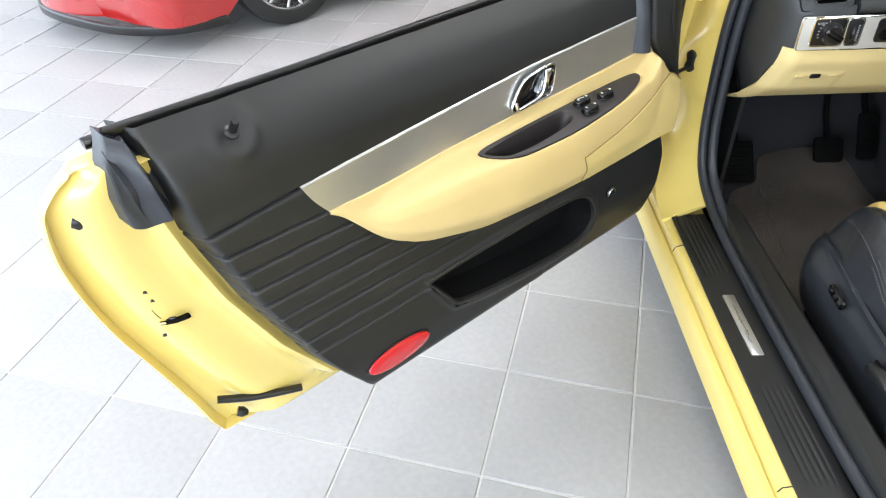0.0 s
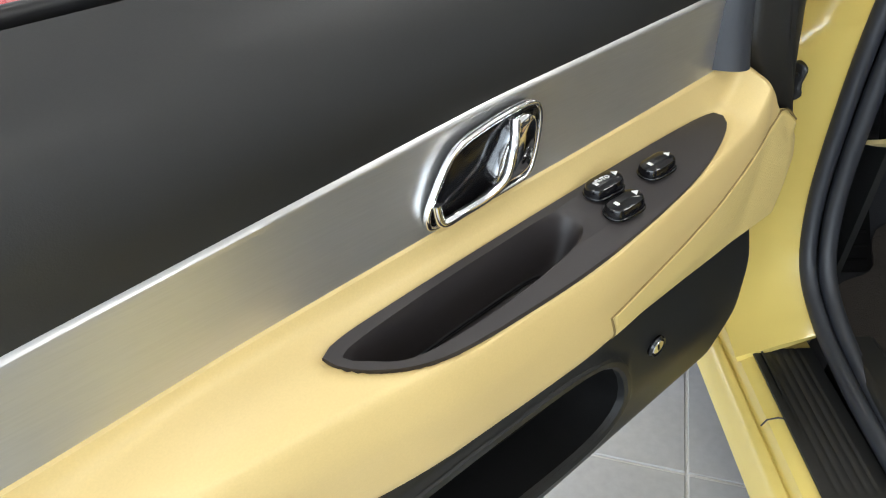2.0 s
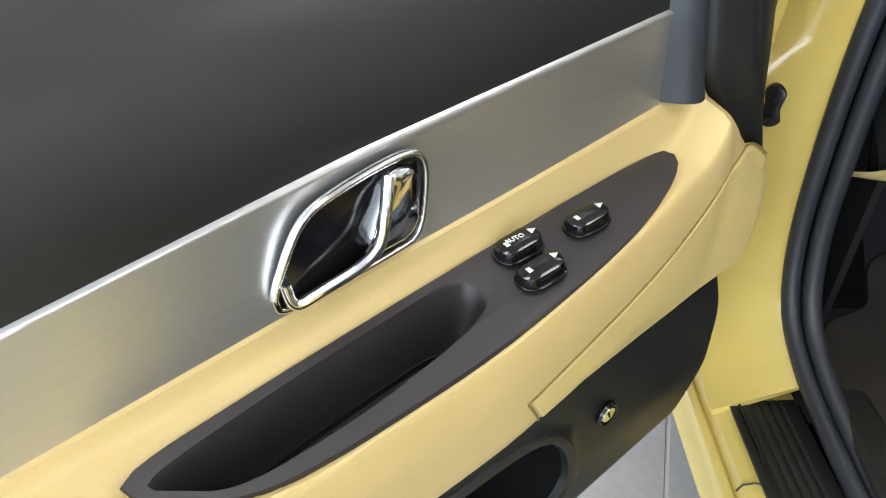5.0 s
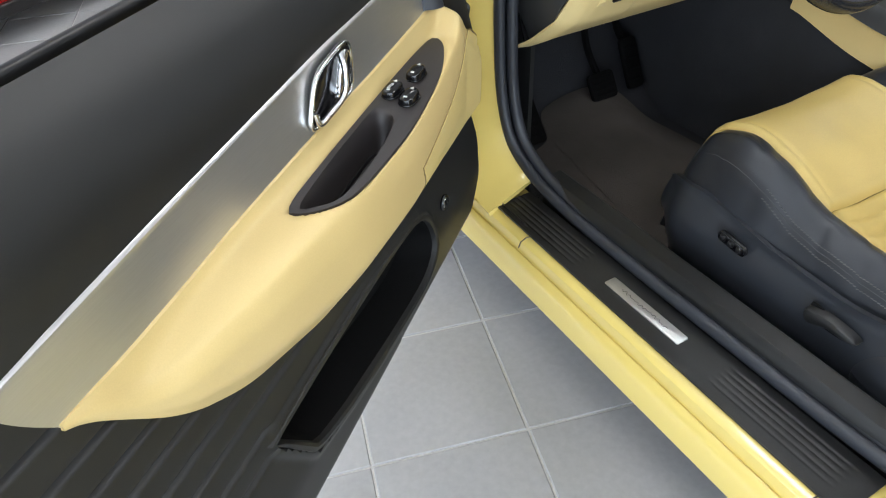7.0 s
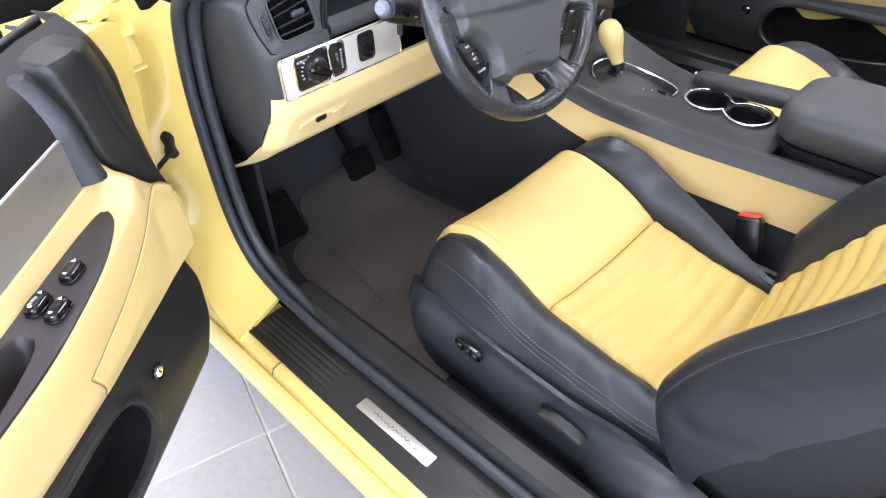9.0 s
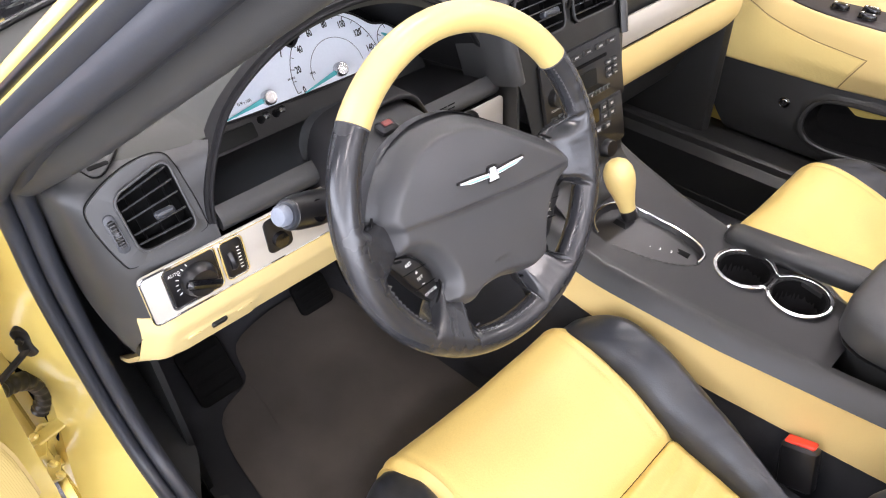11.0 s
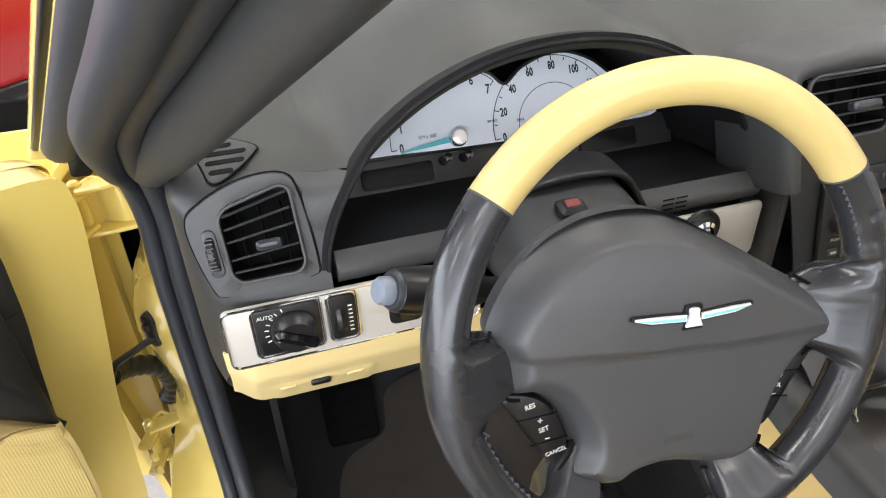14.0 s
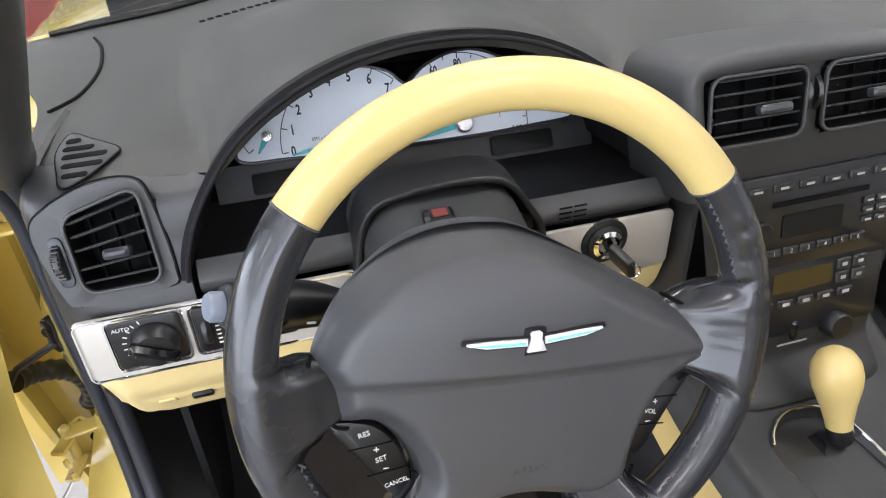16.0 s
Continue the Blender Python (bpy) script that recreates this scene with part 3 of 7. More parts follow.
    # courtesy reflector, lock cylinder, lock pin
    rf = frame_from((0.802, trim(0.802, 0.478) - 0.001, 0.478), (-1, 0, 0.02), (0, 0.0, 1))
    ell = [(0.072 * math.cos(t), 0.026 * math.sin(t)) for t in steps(0, 2 * math.pi * 27 / 28, 27)]
    part("reflector_rim", slab([(x * 1.05, y * 1.10) for x, y in ell], 0.003, rf, 0.001), M_BLACK, d, local=True)
    part("reflector", slab(ell, 0.008, rf, 0.006), M_REDLENS, d, "red oval courtesy reflector", local=True)
    lk = frame_from((0.186, door_base(0.186, 0.548) + 0.001, 0.548), (-1, 0, 0), (0, 0, 1))
    part("lock_cylinder", lathe([(0.0095, 0), (0.0135, 0), (0.0145, 0.003), (0.0125, 0.006), (0.0105, 0.005), (0.0095, 0.002)], lk, cap=False), M_BLACKG, d, "black lock collar", local=True)
    part("lock_cylinder", lathe([(0, 0), (0.0098, 0), (0.0098, 0.004), (0.0085, 0.0055), (0, 0.0055)], lk), M_CHROME, d, "chrome lock cylinder", local=True)
    part("key_slot", box(0.0022, 0.010, 0.0008, lk @ pose(0, 0, 0.0053, 0, 0, 20), 0.0003), M_VOID, d, local=True)
    lp = Matrix.Translation((0.981, trim(0.981, 0.972) - 0.002, 0.972)) @ pose(0, 0, 0, -40, 0, 0)
    part("lock_pin", lathe([(0, 0), (0.011, 0), (0.011, 0.004), (0.006, 0.006), (0.0058, 0.028), (0.0045, 0.033), (0, 0.034)], lp, 14), M_BLACK, d, "black lock pin", local=True)

    # painted shell with its rounded latch edge
    outer = [(-0.15, 0.99), (-0.192, 0.935), (-0.184, 0.82), (-0.166, 0.69), (-0.152, 0.55), (-0.146, 0.43), (-0.11, 0.35), (0.05, 0.322), (0.4, 0.312), (0.8, 0.308), (1.065, 0.308), (1.108, 0.326),
             (1.135, 0.42), (1.172, 0.54), (1.213, 0.67), (1.236, 0.80), (1.234, 0.90), (1.218, 0.95), (1.19, 0.982), (1.15, 0.995), (0.9, 1.0), (0.5, 1.003), (0.1, 1.0)]
    out_s = spline([(a, b, 0) for a, b in outer], 120, True)

    def inner_ring(p, k, v):
        cz = min(max(p.y, 0.36), 1.0)
        f, r = lerp_table(FRONT, cz) - 0.004, lerp_table(REAR, cz) + 0.002
        tx = min(max(p.x, f), r)
        tz = min(max(p.y, 0.405), 0.998)
        zz = p.y + (tz - p.y) * k
        if p.x < 0.02 and k > 0.1:
            v += (-0.032 - v) * sstep(0.02, -0.06, p.x)
        return Vector((p.x + (tx - p.x) * k, v + 0.062 * sstep(0.72, 1.0, zz) * min(1.0, (-v - 0.02) / 0.12), zz - 0.022 * sstep(0.90, 1.0, zz)))
    rings = []
    for k, v in ((0.06, -0.165), (0.0, -0.155), (0.0, -0.135), (0.02, -0.126), (0.045, -0.134), (0.07, -0.146), (0.12, -0.142), (0.17, -0.130), (0.23, -0.112), (0.29, -0.094), (0.34, -0.082), (0.39, -0.074), (0.44, -0.070), (0.50, -0.068),
                 (0.60, -0.067), (0.70, -0.067), (0.76, -0.065), (0.80, -0.060), (0.83, -0.050), (0.87, -0.036), (0.91, -0.031), (0.95, -0.035), (0.98, -0.042), (1.0, -0.044)):
        rings.append([inner_ring(p, k, v) for p in out_s])
    part("door_shell", loft(rings), M_PAINT, d, "yellow painted door shell", local=True)
    # belt seals along the top
    part("belt_seal", sweep([Vector((s, -0.072 + 0.002 * math.sin(s * 9), 1.006)) for s in steps(-0.06, 1.128, 40)], rrect(0.012, 0.016, 0.005, 3)), M_BLACK, d, "black inner belt seal", local=True)
    part("belt_moulding", sweep([Vector((s, -0.096, 0.990)) for s in steps(-0.05, 1.150, 40)], rrect(0.022, 0.012, 0.005, 3)), M_BLACKG, d, "gloss black outer belt moulding", local=True)
    def gasket(a, q):
        z = 1.000 - 0.114 * q
        r = lerp_table(REAR, z)
        s0, s1 = r - 0.004, r + lerp_table([(0, 0.020), (0.25, 0.042), (0.6, 0.056), (1.0, 0.060)], q)
        s = s0 + (s1 - s0) * a
        v = lerp_table([(0.88, 0.002), (0.95, -0.004), (1.0, -0.026)], z) - 0.030 * a ** 1.4 + 0.006 * math.sin(a * 6.5 + q * 2.5) * sstep(0.05, 0.3, q)
        v -= 0.030 * (1 - sstep(0, 0.14, a)) + 0.030 * sstep(0.86, 1.0, a) + 0.025 * sstep(0.92, 1.0, q) + 0.012 * (1 - sstep(0.0, 0.08, q))
        return (s, v, z - 0.010 * math.sin(a * 3.14) * q + 0.010 * a * (1 - q))
    part("corner_gasket", sheet(gasket, steps(0, 1, 24), steps(0, 1, 24), 0.03), M_RUBBER, d, "dark rubber corner gasket", local=True)
    if not lite:
        # latch edge fittings
        for s, z, v, r in ((1.193, 0.899, -0.079, 0.012), (1.067, 0.377, -0.092, 0.0095)):
            part("bump_stop", lathe([(0, -0.006), (r, -0.006), (r * 1.1, 0.004), (r * 0.8, 0.010), (r * 0.5, 0.014), (0, 0.014)], frame_from((s, v, z), (-0.5, 0, 1), (0.5, 0.85, 0)), 14), M_BLACK, d, "black rubber bump stop", local=True)
        lt = frame_from((1.119, -0.0665, 0.6785), (1, -0.12, 0.03), (0.1, 1, 0.35))
        mouth = [(-0.015, -0.014), (0.012, -0.015), (0.024, -0.012), (0.028, -0.002), (0.020, 0.005), (0.006, 0.013), (-0.012, 0.014), (-0.017, 0.010)]
        part("latch", slab(mouth, 0.0045, lt @ pose(0, 0, -0.002), 0.001), M_VOID, d, "black latch slot", local=True)
        part("latch_lip", sweep([lt @ Vector((x * 1.03, y * 1.05, 0.0015)) for x, y in mouth[1:5]], circle(0.0016, 6)), M_PAINT, d, local=True)
        part("latch_fork", sweep(spline([lt @ Vector(p) for p in ((0.020, -0.008, 0.002), (0.012, 0.0, 0.004), (0.004, 0.004, 0.003))], 8), circle(0.0028, 8)), M_BLACKG, d, local=True)
        part("latch_crease", sweep(spline([(1.1505, -0.0745, 0.711), (1.1475, -0.0735, 0.699), (1.143, -0.0725, 0.688)], 8), circle(0.0008, 5)), M_JOINT, d, local=True)
        for s, z, v in ((1.150, 0.749, -0.0715), (1.1445, 0.728, -0.0725), (1.146, 0.654, -0.0735)):
            part("latch_screw", lathe([(0, -0.003), (0.0042, -0.003), (0.0042, 0.0012), (0.0030, 0.0020), (0, 0.0010)], frame_from((s, v, z), (1, -0.5, 0.0), (0, 1, 0.9)) @ Matrix.Diagonal((0.8, 1.4, 1, 1)), 12), M_DARK, d, local=True)
        part("drain_seal", sweep(spline([(1.098, -0.100, 0.430), (1.05, -0.081, 0.414), (1.0, -0.063, 0.404), (0.955, -0.049, 0.396)], 16), rrect(0.015, 0.012, 0.005, 3)), M_BLACK, d, "black rubber drain seal strip", local=True)
    # dark corner cover at the front of the belt line
    def sail(a, q):
        z = 0.732 + 0.278 * q
        s0 = lerp_table([(0.732, -0.050), (0.76, -0.054), (0.84, -0.062), (0.95, -0.062), (1.01, -0.046)], z)
        s1 = lerp_table([(0.732, -0.047), (0.745, -0.031), (0.770, -0.006), (0.797, 0.021), (0.825, 0.042), (0.850, 0.057), (1.01, 0.066)], z)
        s = s0 + (s1 - s0) * a
        v = 0.030 - 0.030 * q + 0.016 * math.sin(a * math.pi) - 0.028 * (1 - sstep(0, 0.10, a)) - 0.010 * q * q
        v -= 0.0026 * math.exp(-((a - 0.50 + 0.9 * (q - 0.62) ** 2) / 0.022) ** 2) * sstep(0.1, 0.25, q)
        v -= 0.075 * sstep(0.90, 1.0, q) ** 2 + 0.030 * sstep(0.88, 1.0, a)
        z -= 0.004 * sstep(0.86, 1.0, q)
        return (s, v, z)
    part("corner_cover", sheet(sail, steps(0, 1, 30), steps(0, 1, 30), 0.006, flip=True), M_DARK, d, "charcoal corner speaker cover", local=True)

    def upright(a, q):
        z = 0.838 + 0.160 * q
        wide = 0.052 - 0.012 * q
        s = 0.060 + 0.006 * q + wide * a
        v = trim(max(s, 0.05), min(z, 0.985)) - 0.010 + (0.032 - 0.014 * q) * math.sin(a * math.pi) ** 0.7 + 0.010 * (1 - a) * (1 - q)
        v -= 0.05 * sstep(0.92, 1.0, q) ** 2
        return (s, v, z)
    part("corner_upright", sheet(upright, steps(0, 1, 20), steps(0, 1, 30), 0.006, flip=True), M_RUBBER, d, "blue-grey upright trim", local=True)
    if not lite:
        pk = match([(q.x, q.y) for q in spline([(*q, 0) for q in POCKET], 60, True)], 60)
        cx, cz = 0.47, 0.535

        def pk_ring(grow, dv):
            out = []
            for s, z in pk:
                r = math.hypot(s - cx, (z - cz) * 3)
                k = 1 + grow / max(r, 0.02)
                out.append(Vector((cx + (s - cx) * k, door_base(s, z) + dv, cz + (z - cz) * (1 + grow * 3 / max(r, 0.05)))))
            return out
        part("pocket_rim", loft([pk_ring(0.012, 0.001), pk_ring(0.008, 0.0058), pk_ring(0.001, 0.0065), pk_ring(-0.003, 0.004), pk_ring(-0.004, -0.004)], cap=False), M_DARK, d, "charcoal map pocket rim", local=True)
        # Pocket depth is blackened by colour, standing in for its shade.
        part("pocket_liner", loft([pk_ring(-0.0035, 0.000), pk_ring(-0.005, -0.030), pk_ring(-0.012, -0.062), pk_ring(-0.03, -0.066), pk_ring(-0.10, -0.066)], cap=False), M_VOID, d, "map pocket liner with its shade painted black", local=True)
    return d


PLATE = [(p.x, p.y) for p in spline([(0.580, 0.045, 0), (0.566, 0.0375, 0), (0.52, 0.034, 0), (0.367, 0.028, 0), (0.227, 0.024, 0), (0.130, 0.024, 0), (0.106, 0.032, 0), (0.126, 0.051, 0), (0.21, 0.075, 0),
                                     (0.339, 0.090, 0), (0.432, 0.092, 0), (0.515, 0.087, 0), (0.560, 0.068, 0)], 84, True)]
CUP = [(p.x, p.y) for p in spline([(0.566, 0.048, 0), (0.502, 0.041, 0), (0.42, 0.037, 0), (0.358, 0.036, 0), (0.342, 0.046, 0), (0.352, 0.064, 0), (0.40, 0.074, 0), (0.471, 0.079, 0),
                                   (0.53, 0.076, 0), (0.556, 0.062, 0)], 60, True)]
def match(outline, n):
    """The outline at n even steps of its length, from its point nearest the latch."""
    k = max(range(len(outline)), key=lambda i: outline[i][0])
    o = outline[k:] + outline[:k]
    o = o + o[:1]
    ds = [0.0]
    for p, q in zip(o, o[1:]):
        ds.append(ds[-1] + math.hypot(q[0] - p[0], q[1] - p[1]))
    out = []
    for i in range(n):
        t = ds[-1] * i / n
        j = max(m_ for m_ in range(len(ds) - 1) if ds[m_] <= t)
        f = (t - ds[j]) / max(ds[j + 1] - ds[j], 1e-9)
        out.append((o[j][0] + (o[j + 1][0] - o[j][0]) * f, o[j][1] + (o[j + 1][1] - o[j][1]) * f))
    return out


PLATE, CUP = match(PLATE, 96), match(CUP, 96)
HANDLE = frame_from((0.4165, 0.0135, 0.864), (-1, 0, 0.0), (0, 0, 1)) @ Matrix.Diagonal((0.91, 0.90, 1, 1))
M_PLATE = mat("dark brown-grey plastic", (0.028, 0.024, 0.024), 0.45, var=0.1, fine=900, bump=0.08, dist=0.0005)


def grille_mat():
    m = mat("yellow perforated vinyl", (0.70, 0.545, 0.215), 0.45, var=0.04, big=5, fine=700, bump=0.0)
    nt = m.node_tree
    vo = nt.nodes.new("ShaderNodeTexVoronoi")
    vo.inputs["Scale"].default_value, vo.inputs["Randomness"].default_value = 330, 0.0
    co = nt.nodes.new("ShaderNodeTexCoord")
    nt.links.new(co.outputs["Object"], vo.inputs["Vector"])
    bp = nt.nodes.new("ShaderNodeBump")
    bp.inputs["Strength"].default_value, bp.inputs["Distance"].default_value = 0.5, 0.001
    nt.links.new(vo.outputs["Distance"], bp.inputs["Height"])
    nt.links.new(bp.outputs[0], nt.nodes["Principled BSDF"].inputs["Normal"])
    return m


M_YGRILLE = grille_mat()
door("driver_door", DOOR, "open yellow car door with charcoal trim and brushed strip")

# ---- the car body round the door opening ----
car = thing("car_body", (0.8, 1.6, 0.0), "yellow convertible car body with an open doorway", "car")
SEAL = spline([(0.03, 0.62, 0.86), (0.022, 0.68, 0.70), (0.010, 0.785, 0.530), (0.006, 0.88, 0.420), (0.010, 0.975, 0.382), (0.012, 1.30, 0.374), (0.011, 1.58, 0.376), (0.010, 1.70, 0.386), (0.006, 1.79, 0.412),
               (0.002, 1.855, 0.460), (-0.002, 1.886, 0.555), (-0.004, 1.895, 0.69), (-0.004, 1.894, 0.82), (0.0, 1.886, 0.91), (0.0, 1.857, 0.975), (0.000, 1.80, 1.022), (0.016, 1.700, 1.10), (0.071, 1.553, 1.20), (0.127, 1.408, 1.30), (0.147, 1.357, 1.335)], 150)
part("door_seal", sweep(SEAL, [(x * 1.0, y) for x, y in circle(0.013, 12, 0.011)], up=(1, 0, 0.001), scale=[1 + 0.55 * sstep(112, 128, i) for i in range(len(SEAL))]), M_RUBBER, car, "dark rubber door seal")
part("seal_lip", sweep([p + Vector((0.022 + 0.004 * sstep(112, 128, i), -0.012, 0.004)) for i, p in enumerate(SEAL)], circle(0.012, 10), up=(1, 0, 0.001)), M_RUBBER, car, "dark rubber inner seal lip")

# sill: painted step, groove and outer skin
sill = [(-0.050, 0.17), (-0.098, 0.222), (-0.122, 0.252), (-0.122, 0.300), (-0.112, 0.316), (-0.106, 0.320), (-0.1045, 0.3165), (-0.1015, 0.3165), (-0.1, 0.324), (-0.098, 0.340), (-0.088, 0.3495), (-0.070, 0.352), (0.012, 0.352), (0.012, 0.20)]
part("sill", loft([[Vector((x + 0.010 * (y - 1.4) * (1 if x < -0.06 else 0), y, z)) for x, z in sill] for y in steps(0.60, 2.08, 24)]), M_PAINT, car, "yellow painted door sill")
part("sill_joint", sweep([Vector((-0.106 + 0.004, 1.672 + 0.0, 0.330)), Vector((-0.098, 1.671, 0.344)), Vector((-0.086, 1.668, 0.352)), Vector((-0.076, 1.664, 0.3535))], circle(0.0012, 6)), M_PLATE, car)
part("sill_joint", sweep([Vector((-0.106, 1.004, 0.330)), Vector((-0.102, 1.003, 0.344)), Vector((-0.090, 1.000, 0.352)), Vector((-0.080, 0.997, 0.3535))], circle(0.0012, 6)), M_PLATE, car)
# rear shoulder of the opening
def shoulder(i, q):
    p = SEAL[i]
    o = Vector((-0.116, p.y - 0.045 * sstep(0.36, 0.5, p.z), max(0.345, p.z - 0.03)))
    e = p + Vector((-0.006, -0.004, -0.014))
    r = e.lerp(o, q)
    r.z += 0.012 * math.sin(q * math.pi)
    return r
part("rear_jamb", sheet(shoulder, list(range(0, 31)), steps(0, 1, 8), 0.01), M_PAINT, car, "yellow painted rear door jamb")
def quarter(y, q, right=False):
    """Rear wing: from the shut line back to the tail."""
    tail = sstep(-0.55, -1.12, y)
    x = -0.118 - 0.055 * math.sin(min(1.0, q * 1.15) * 2.5) + 0.16 * q ** 6 + 0.16 * tail ** 2
    z = 0.20 + (0.715 - 0.03 * sstep(0.3, -1.0, y)) * q
    d = math.hypot(y - 0.02, z - 0.325)
    if d < 0.365 and z < 0.62:
        z += (0.365 - d) * 0.9
    fwd = (0.70 - 0.14 * sstep(0.1, 0.9, q)) * max(0.0, 1 + (y - 0.0) / 0.6) if y > -0.6 else 0.0
    yy = y + fwd
    return ((1.6 - x) if right else x, yy, z)


part("quarter_panel", sheet(lambda y, q: quarter(y, q), steps(-1.12, 0.0, 36), steps(0, 1, 26), 0.02, flip=True), M_PAINT, car, "yellow rear quarter panel")
part("quarter_panel", sheet(lambda y, q: quarter(y, q, True), steps(-1.12, 0.0, 36), steps(0, 1, 26), 0.02), M_PAINT, car, "yellow rear quarter panel")
part("tail_panel", sheet(lambda x, q: (x, -1.10 - 0.10 * (1 - ((x - 0.8) / 0.82) ** 2) - 0.06 * math.sin(q * 2.6), 0.24 + 0.60 * q), steps(0.03, 1.57, 24), steps(0, 1, 12), 0.02), M_PAINT, car, "yellow rear bumper and tail")
# front hinge pillar: rounded face from the seal out to the fender gap
OUTER = [(-0.104, 1.780, 0.3505), (-0.102, 1.82, 0.355), (-0.100, 1.87, 0.374), (-0.090, 1.935, 0.42), (-0.072, 1.985, 0.475), (-0.057, 2.014, 0.53), (-0.056, 2.020, 0.565), (-0.068, 2.020, 0.61), (-0.078, 2.018, 0.655), (-0.071, 2.020, 0.715), (-0.048, 2.022, 0.765), (-0.038, 2.022, 0.80), (-0.033, 2.020, 0.865), (-0.044, 2.015, 0.915), (-0.060, 2.00, 0.960), (-0.070, 1.985, 0.995), (-0.075, 1.95, 1.01)]


def even(pts, n):
    """The polyline at n + 1 even steps of its length."""
    ds = [0.0]
    for p, q in zip(pts, pts[1:]):
        ds.append(ds[-1] + (q - p).length)
    out, j = [], 0
    for i in range(n + 1):
        t = ds[-1] * i / n
        while j < len(ds) - 2 and ds[j + 1] < t:
            j += 1
        out.append(pts[j].lerp(pts[j + 1], (t - ds[j]) / max(ds[j + 1] - ds[j], 1e-9)))
    return out


outer_curve = even(spline(OUTER, 160), 60)
inner_curve = [SEAL[int(round(61 + (111 - 61) * i / 60))] + Vector((-0.006, 0.010, -0.008)) for i in range(61)]


def jamb(i, q):
    a, b = inner_curve[i], outer_curve[i]
    p = a.lerp(b, q)
    w = math.sin(q * math.pi)
    return p + Vector((-0.004, -0.003, 0.0)) * w * (1 if i > 18 else i / 18)


part("hinge_pillar", sheet(jamb, list(range(61)), steps(0, 1, 12), 0.012), M_PAINT, car, "yellow painted hinge pillar")
part("pillar_return", sheet(lambda i, q: outer_curve[i] + Vector((-0.004 * q, 0.055 * q, 0)), list(range(12, 61)), steps(0, 1, 6), 0.004), M_PAINT, car, "yellow flange of the hinge pillar")
part("wing_inner", sheet(lambda x, z: (x, 2.105 + 0.012 * sstep(-0.105, -0.100, x) - 0.010 * math.sin((z - 0.3) * 5), z), [-0.20, -0.16, -0.13, -0.112, -0.105, -0.1025, -0.100, -0.092, -0.084, -0.078], steps(0.27, 0.945, 24), 0.006, flip=True), M_PAINT, car, "yellow inner wing panel behind the hinges")
# Added black sheet stands in for the unlit depth behind the pillar.
part("hinge_shade_sheet", box(0.30, 0.012, 0.70, pose(-0.06, 2.175, 0.26), 0.002), M_VOID, car, "black sheet painted as the shade behind the hinge pillar")
# hinges and the check strap
def hinge(z, tall, edge, reach):
    """A pressed bracket on the pillar, and two straps from its pin to the door."""
    a = DOOR @ Vector((-0.172, -0.070, z))
    pin = Vector((edge - 0.050, 1.992, z))
    bm = bmesh.new()
    path = spline([(edge + 0.018, 2.010, z), (edge - 0.004, 2.000, z), (edge - 0.022, 2.006, z), (edge - 0.034, 2.014, z), pin + Vector((0.004, 0.010, 0)), pin + Vector((-0.006, 0.004, 0))], 24)
    sweep(path, rrect(0.007, tall * 2, 0.003, 3), bm)
    h = part("door_hinge", bm, M_PAINT, car, "yellow painted pressed hinge bracket")
    for k in (-1, 1):
        part("hinge_flange", sweep(spline([(edge + 0.012, 2.000, z + k * tall), (edge - 0.02, 1.992, z + k * tall * 0.96), pin + Vector((0, -0.004, k * tall * 0.92))], 10), rrect(0.026, 0.006, 0.002, 3)), M_PAINT, h)
        part("hinge_strap", sweep(spline([pin + Vector((0.006, 0, k * tall * 0.70)), (pin + a) / 2 + Vector((0, -0.006, k * tall * 0.78)), a + Vector((-0.004, -0.004, k * tall * 0.86))], 10), rrect(0.020, 0.007, 0.002, 3)), M_PAINT, h)
        part("hinge_bolt", lathe([(0, 0), (0.008, 0), (0.008, 0.005), (0.005, 0.007), (0, 0.007)], frame_from(a + Vector((0.008, -0.010, k * tall * 0.42)), (0, 0, 1), (-0.64, 0.77, 0)), 6), M_PAINT, h)
    part("hinge_pin", lathe([(0, -tall * 1.12), (0.0085, -tall * 1.12), (0.0085, tall * 1.12), (0.005, tall * 1.22), (0, tall * 1.22)], Matrix.Translation(pin), 14), M_PAINT, h)
    if reach:
        part("hinge_hole", lathe([(0, 0), (0.0115, 0), (0.0115, 0.0012), (0, 0.0012)], frame_from((edge - 0.014, 1.9985, z + 0.002), (1, -0.1, 0), (0, 0, 1)), 18), M_VOID, h)


hinge(0.880, 0.032, -0.034, False)
hinge(0.465, 0.036, -0.054, True)
cs = part("check_mount", slab([(p.x, p.y) for p in spline([(0, 0.030, 0), (0.013, 0.022, 0), (0.011, 0.0, 0), (0.015, -0.016, 0), (0.0, -0.026, 0), (-0.013, -0.014, 0), (-0.009, 0.004, 0), (-0.012, 0.022, 0)], 28, True)], 0.012,
                           frame_from((-0.043, 1.962, 0.704), (0.75, -0.65, 0), (0, 0, 1)), 0.004), M_BLACK, car, "black check-strap mount")
part("check_bolt", lathe([(0, 0), (0.006, 0), (0.006, 0.005), (0, 0.006)], frame_from((-0.051, 1.952, 0.716), (0.75, -0.65, 0), (0, 0, 1)), 6), M_BLACK, cs)
part("check_strap", sweep([Vector((-0.048, 1.955, 0.694)), Vector((-0.10, 1.945, 0.672)), DOOR @ Vector((-0.13, -0.04, 0.655))], rrect(0.012, 0.005, 0.002, 2)), M_BLACK, car, "black door check strap")
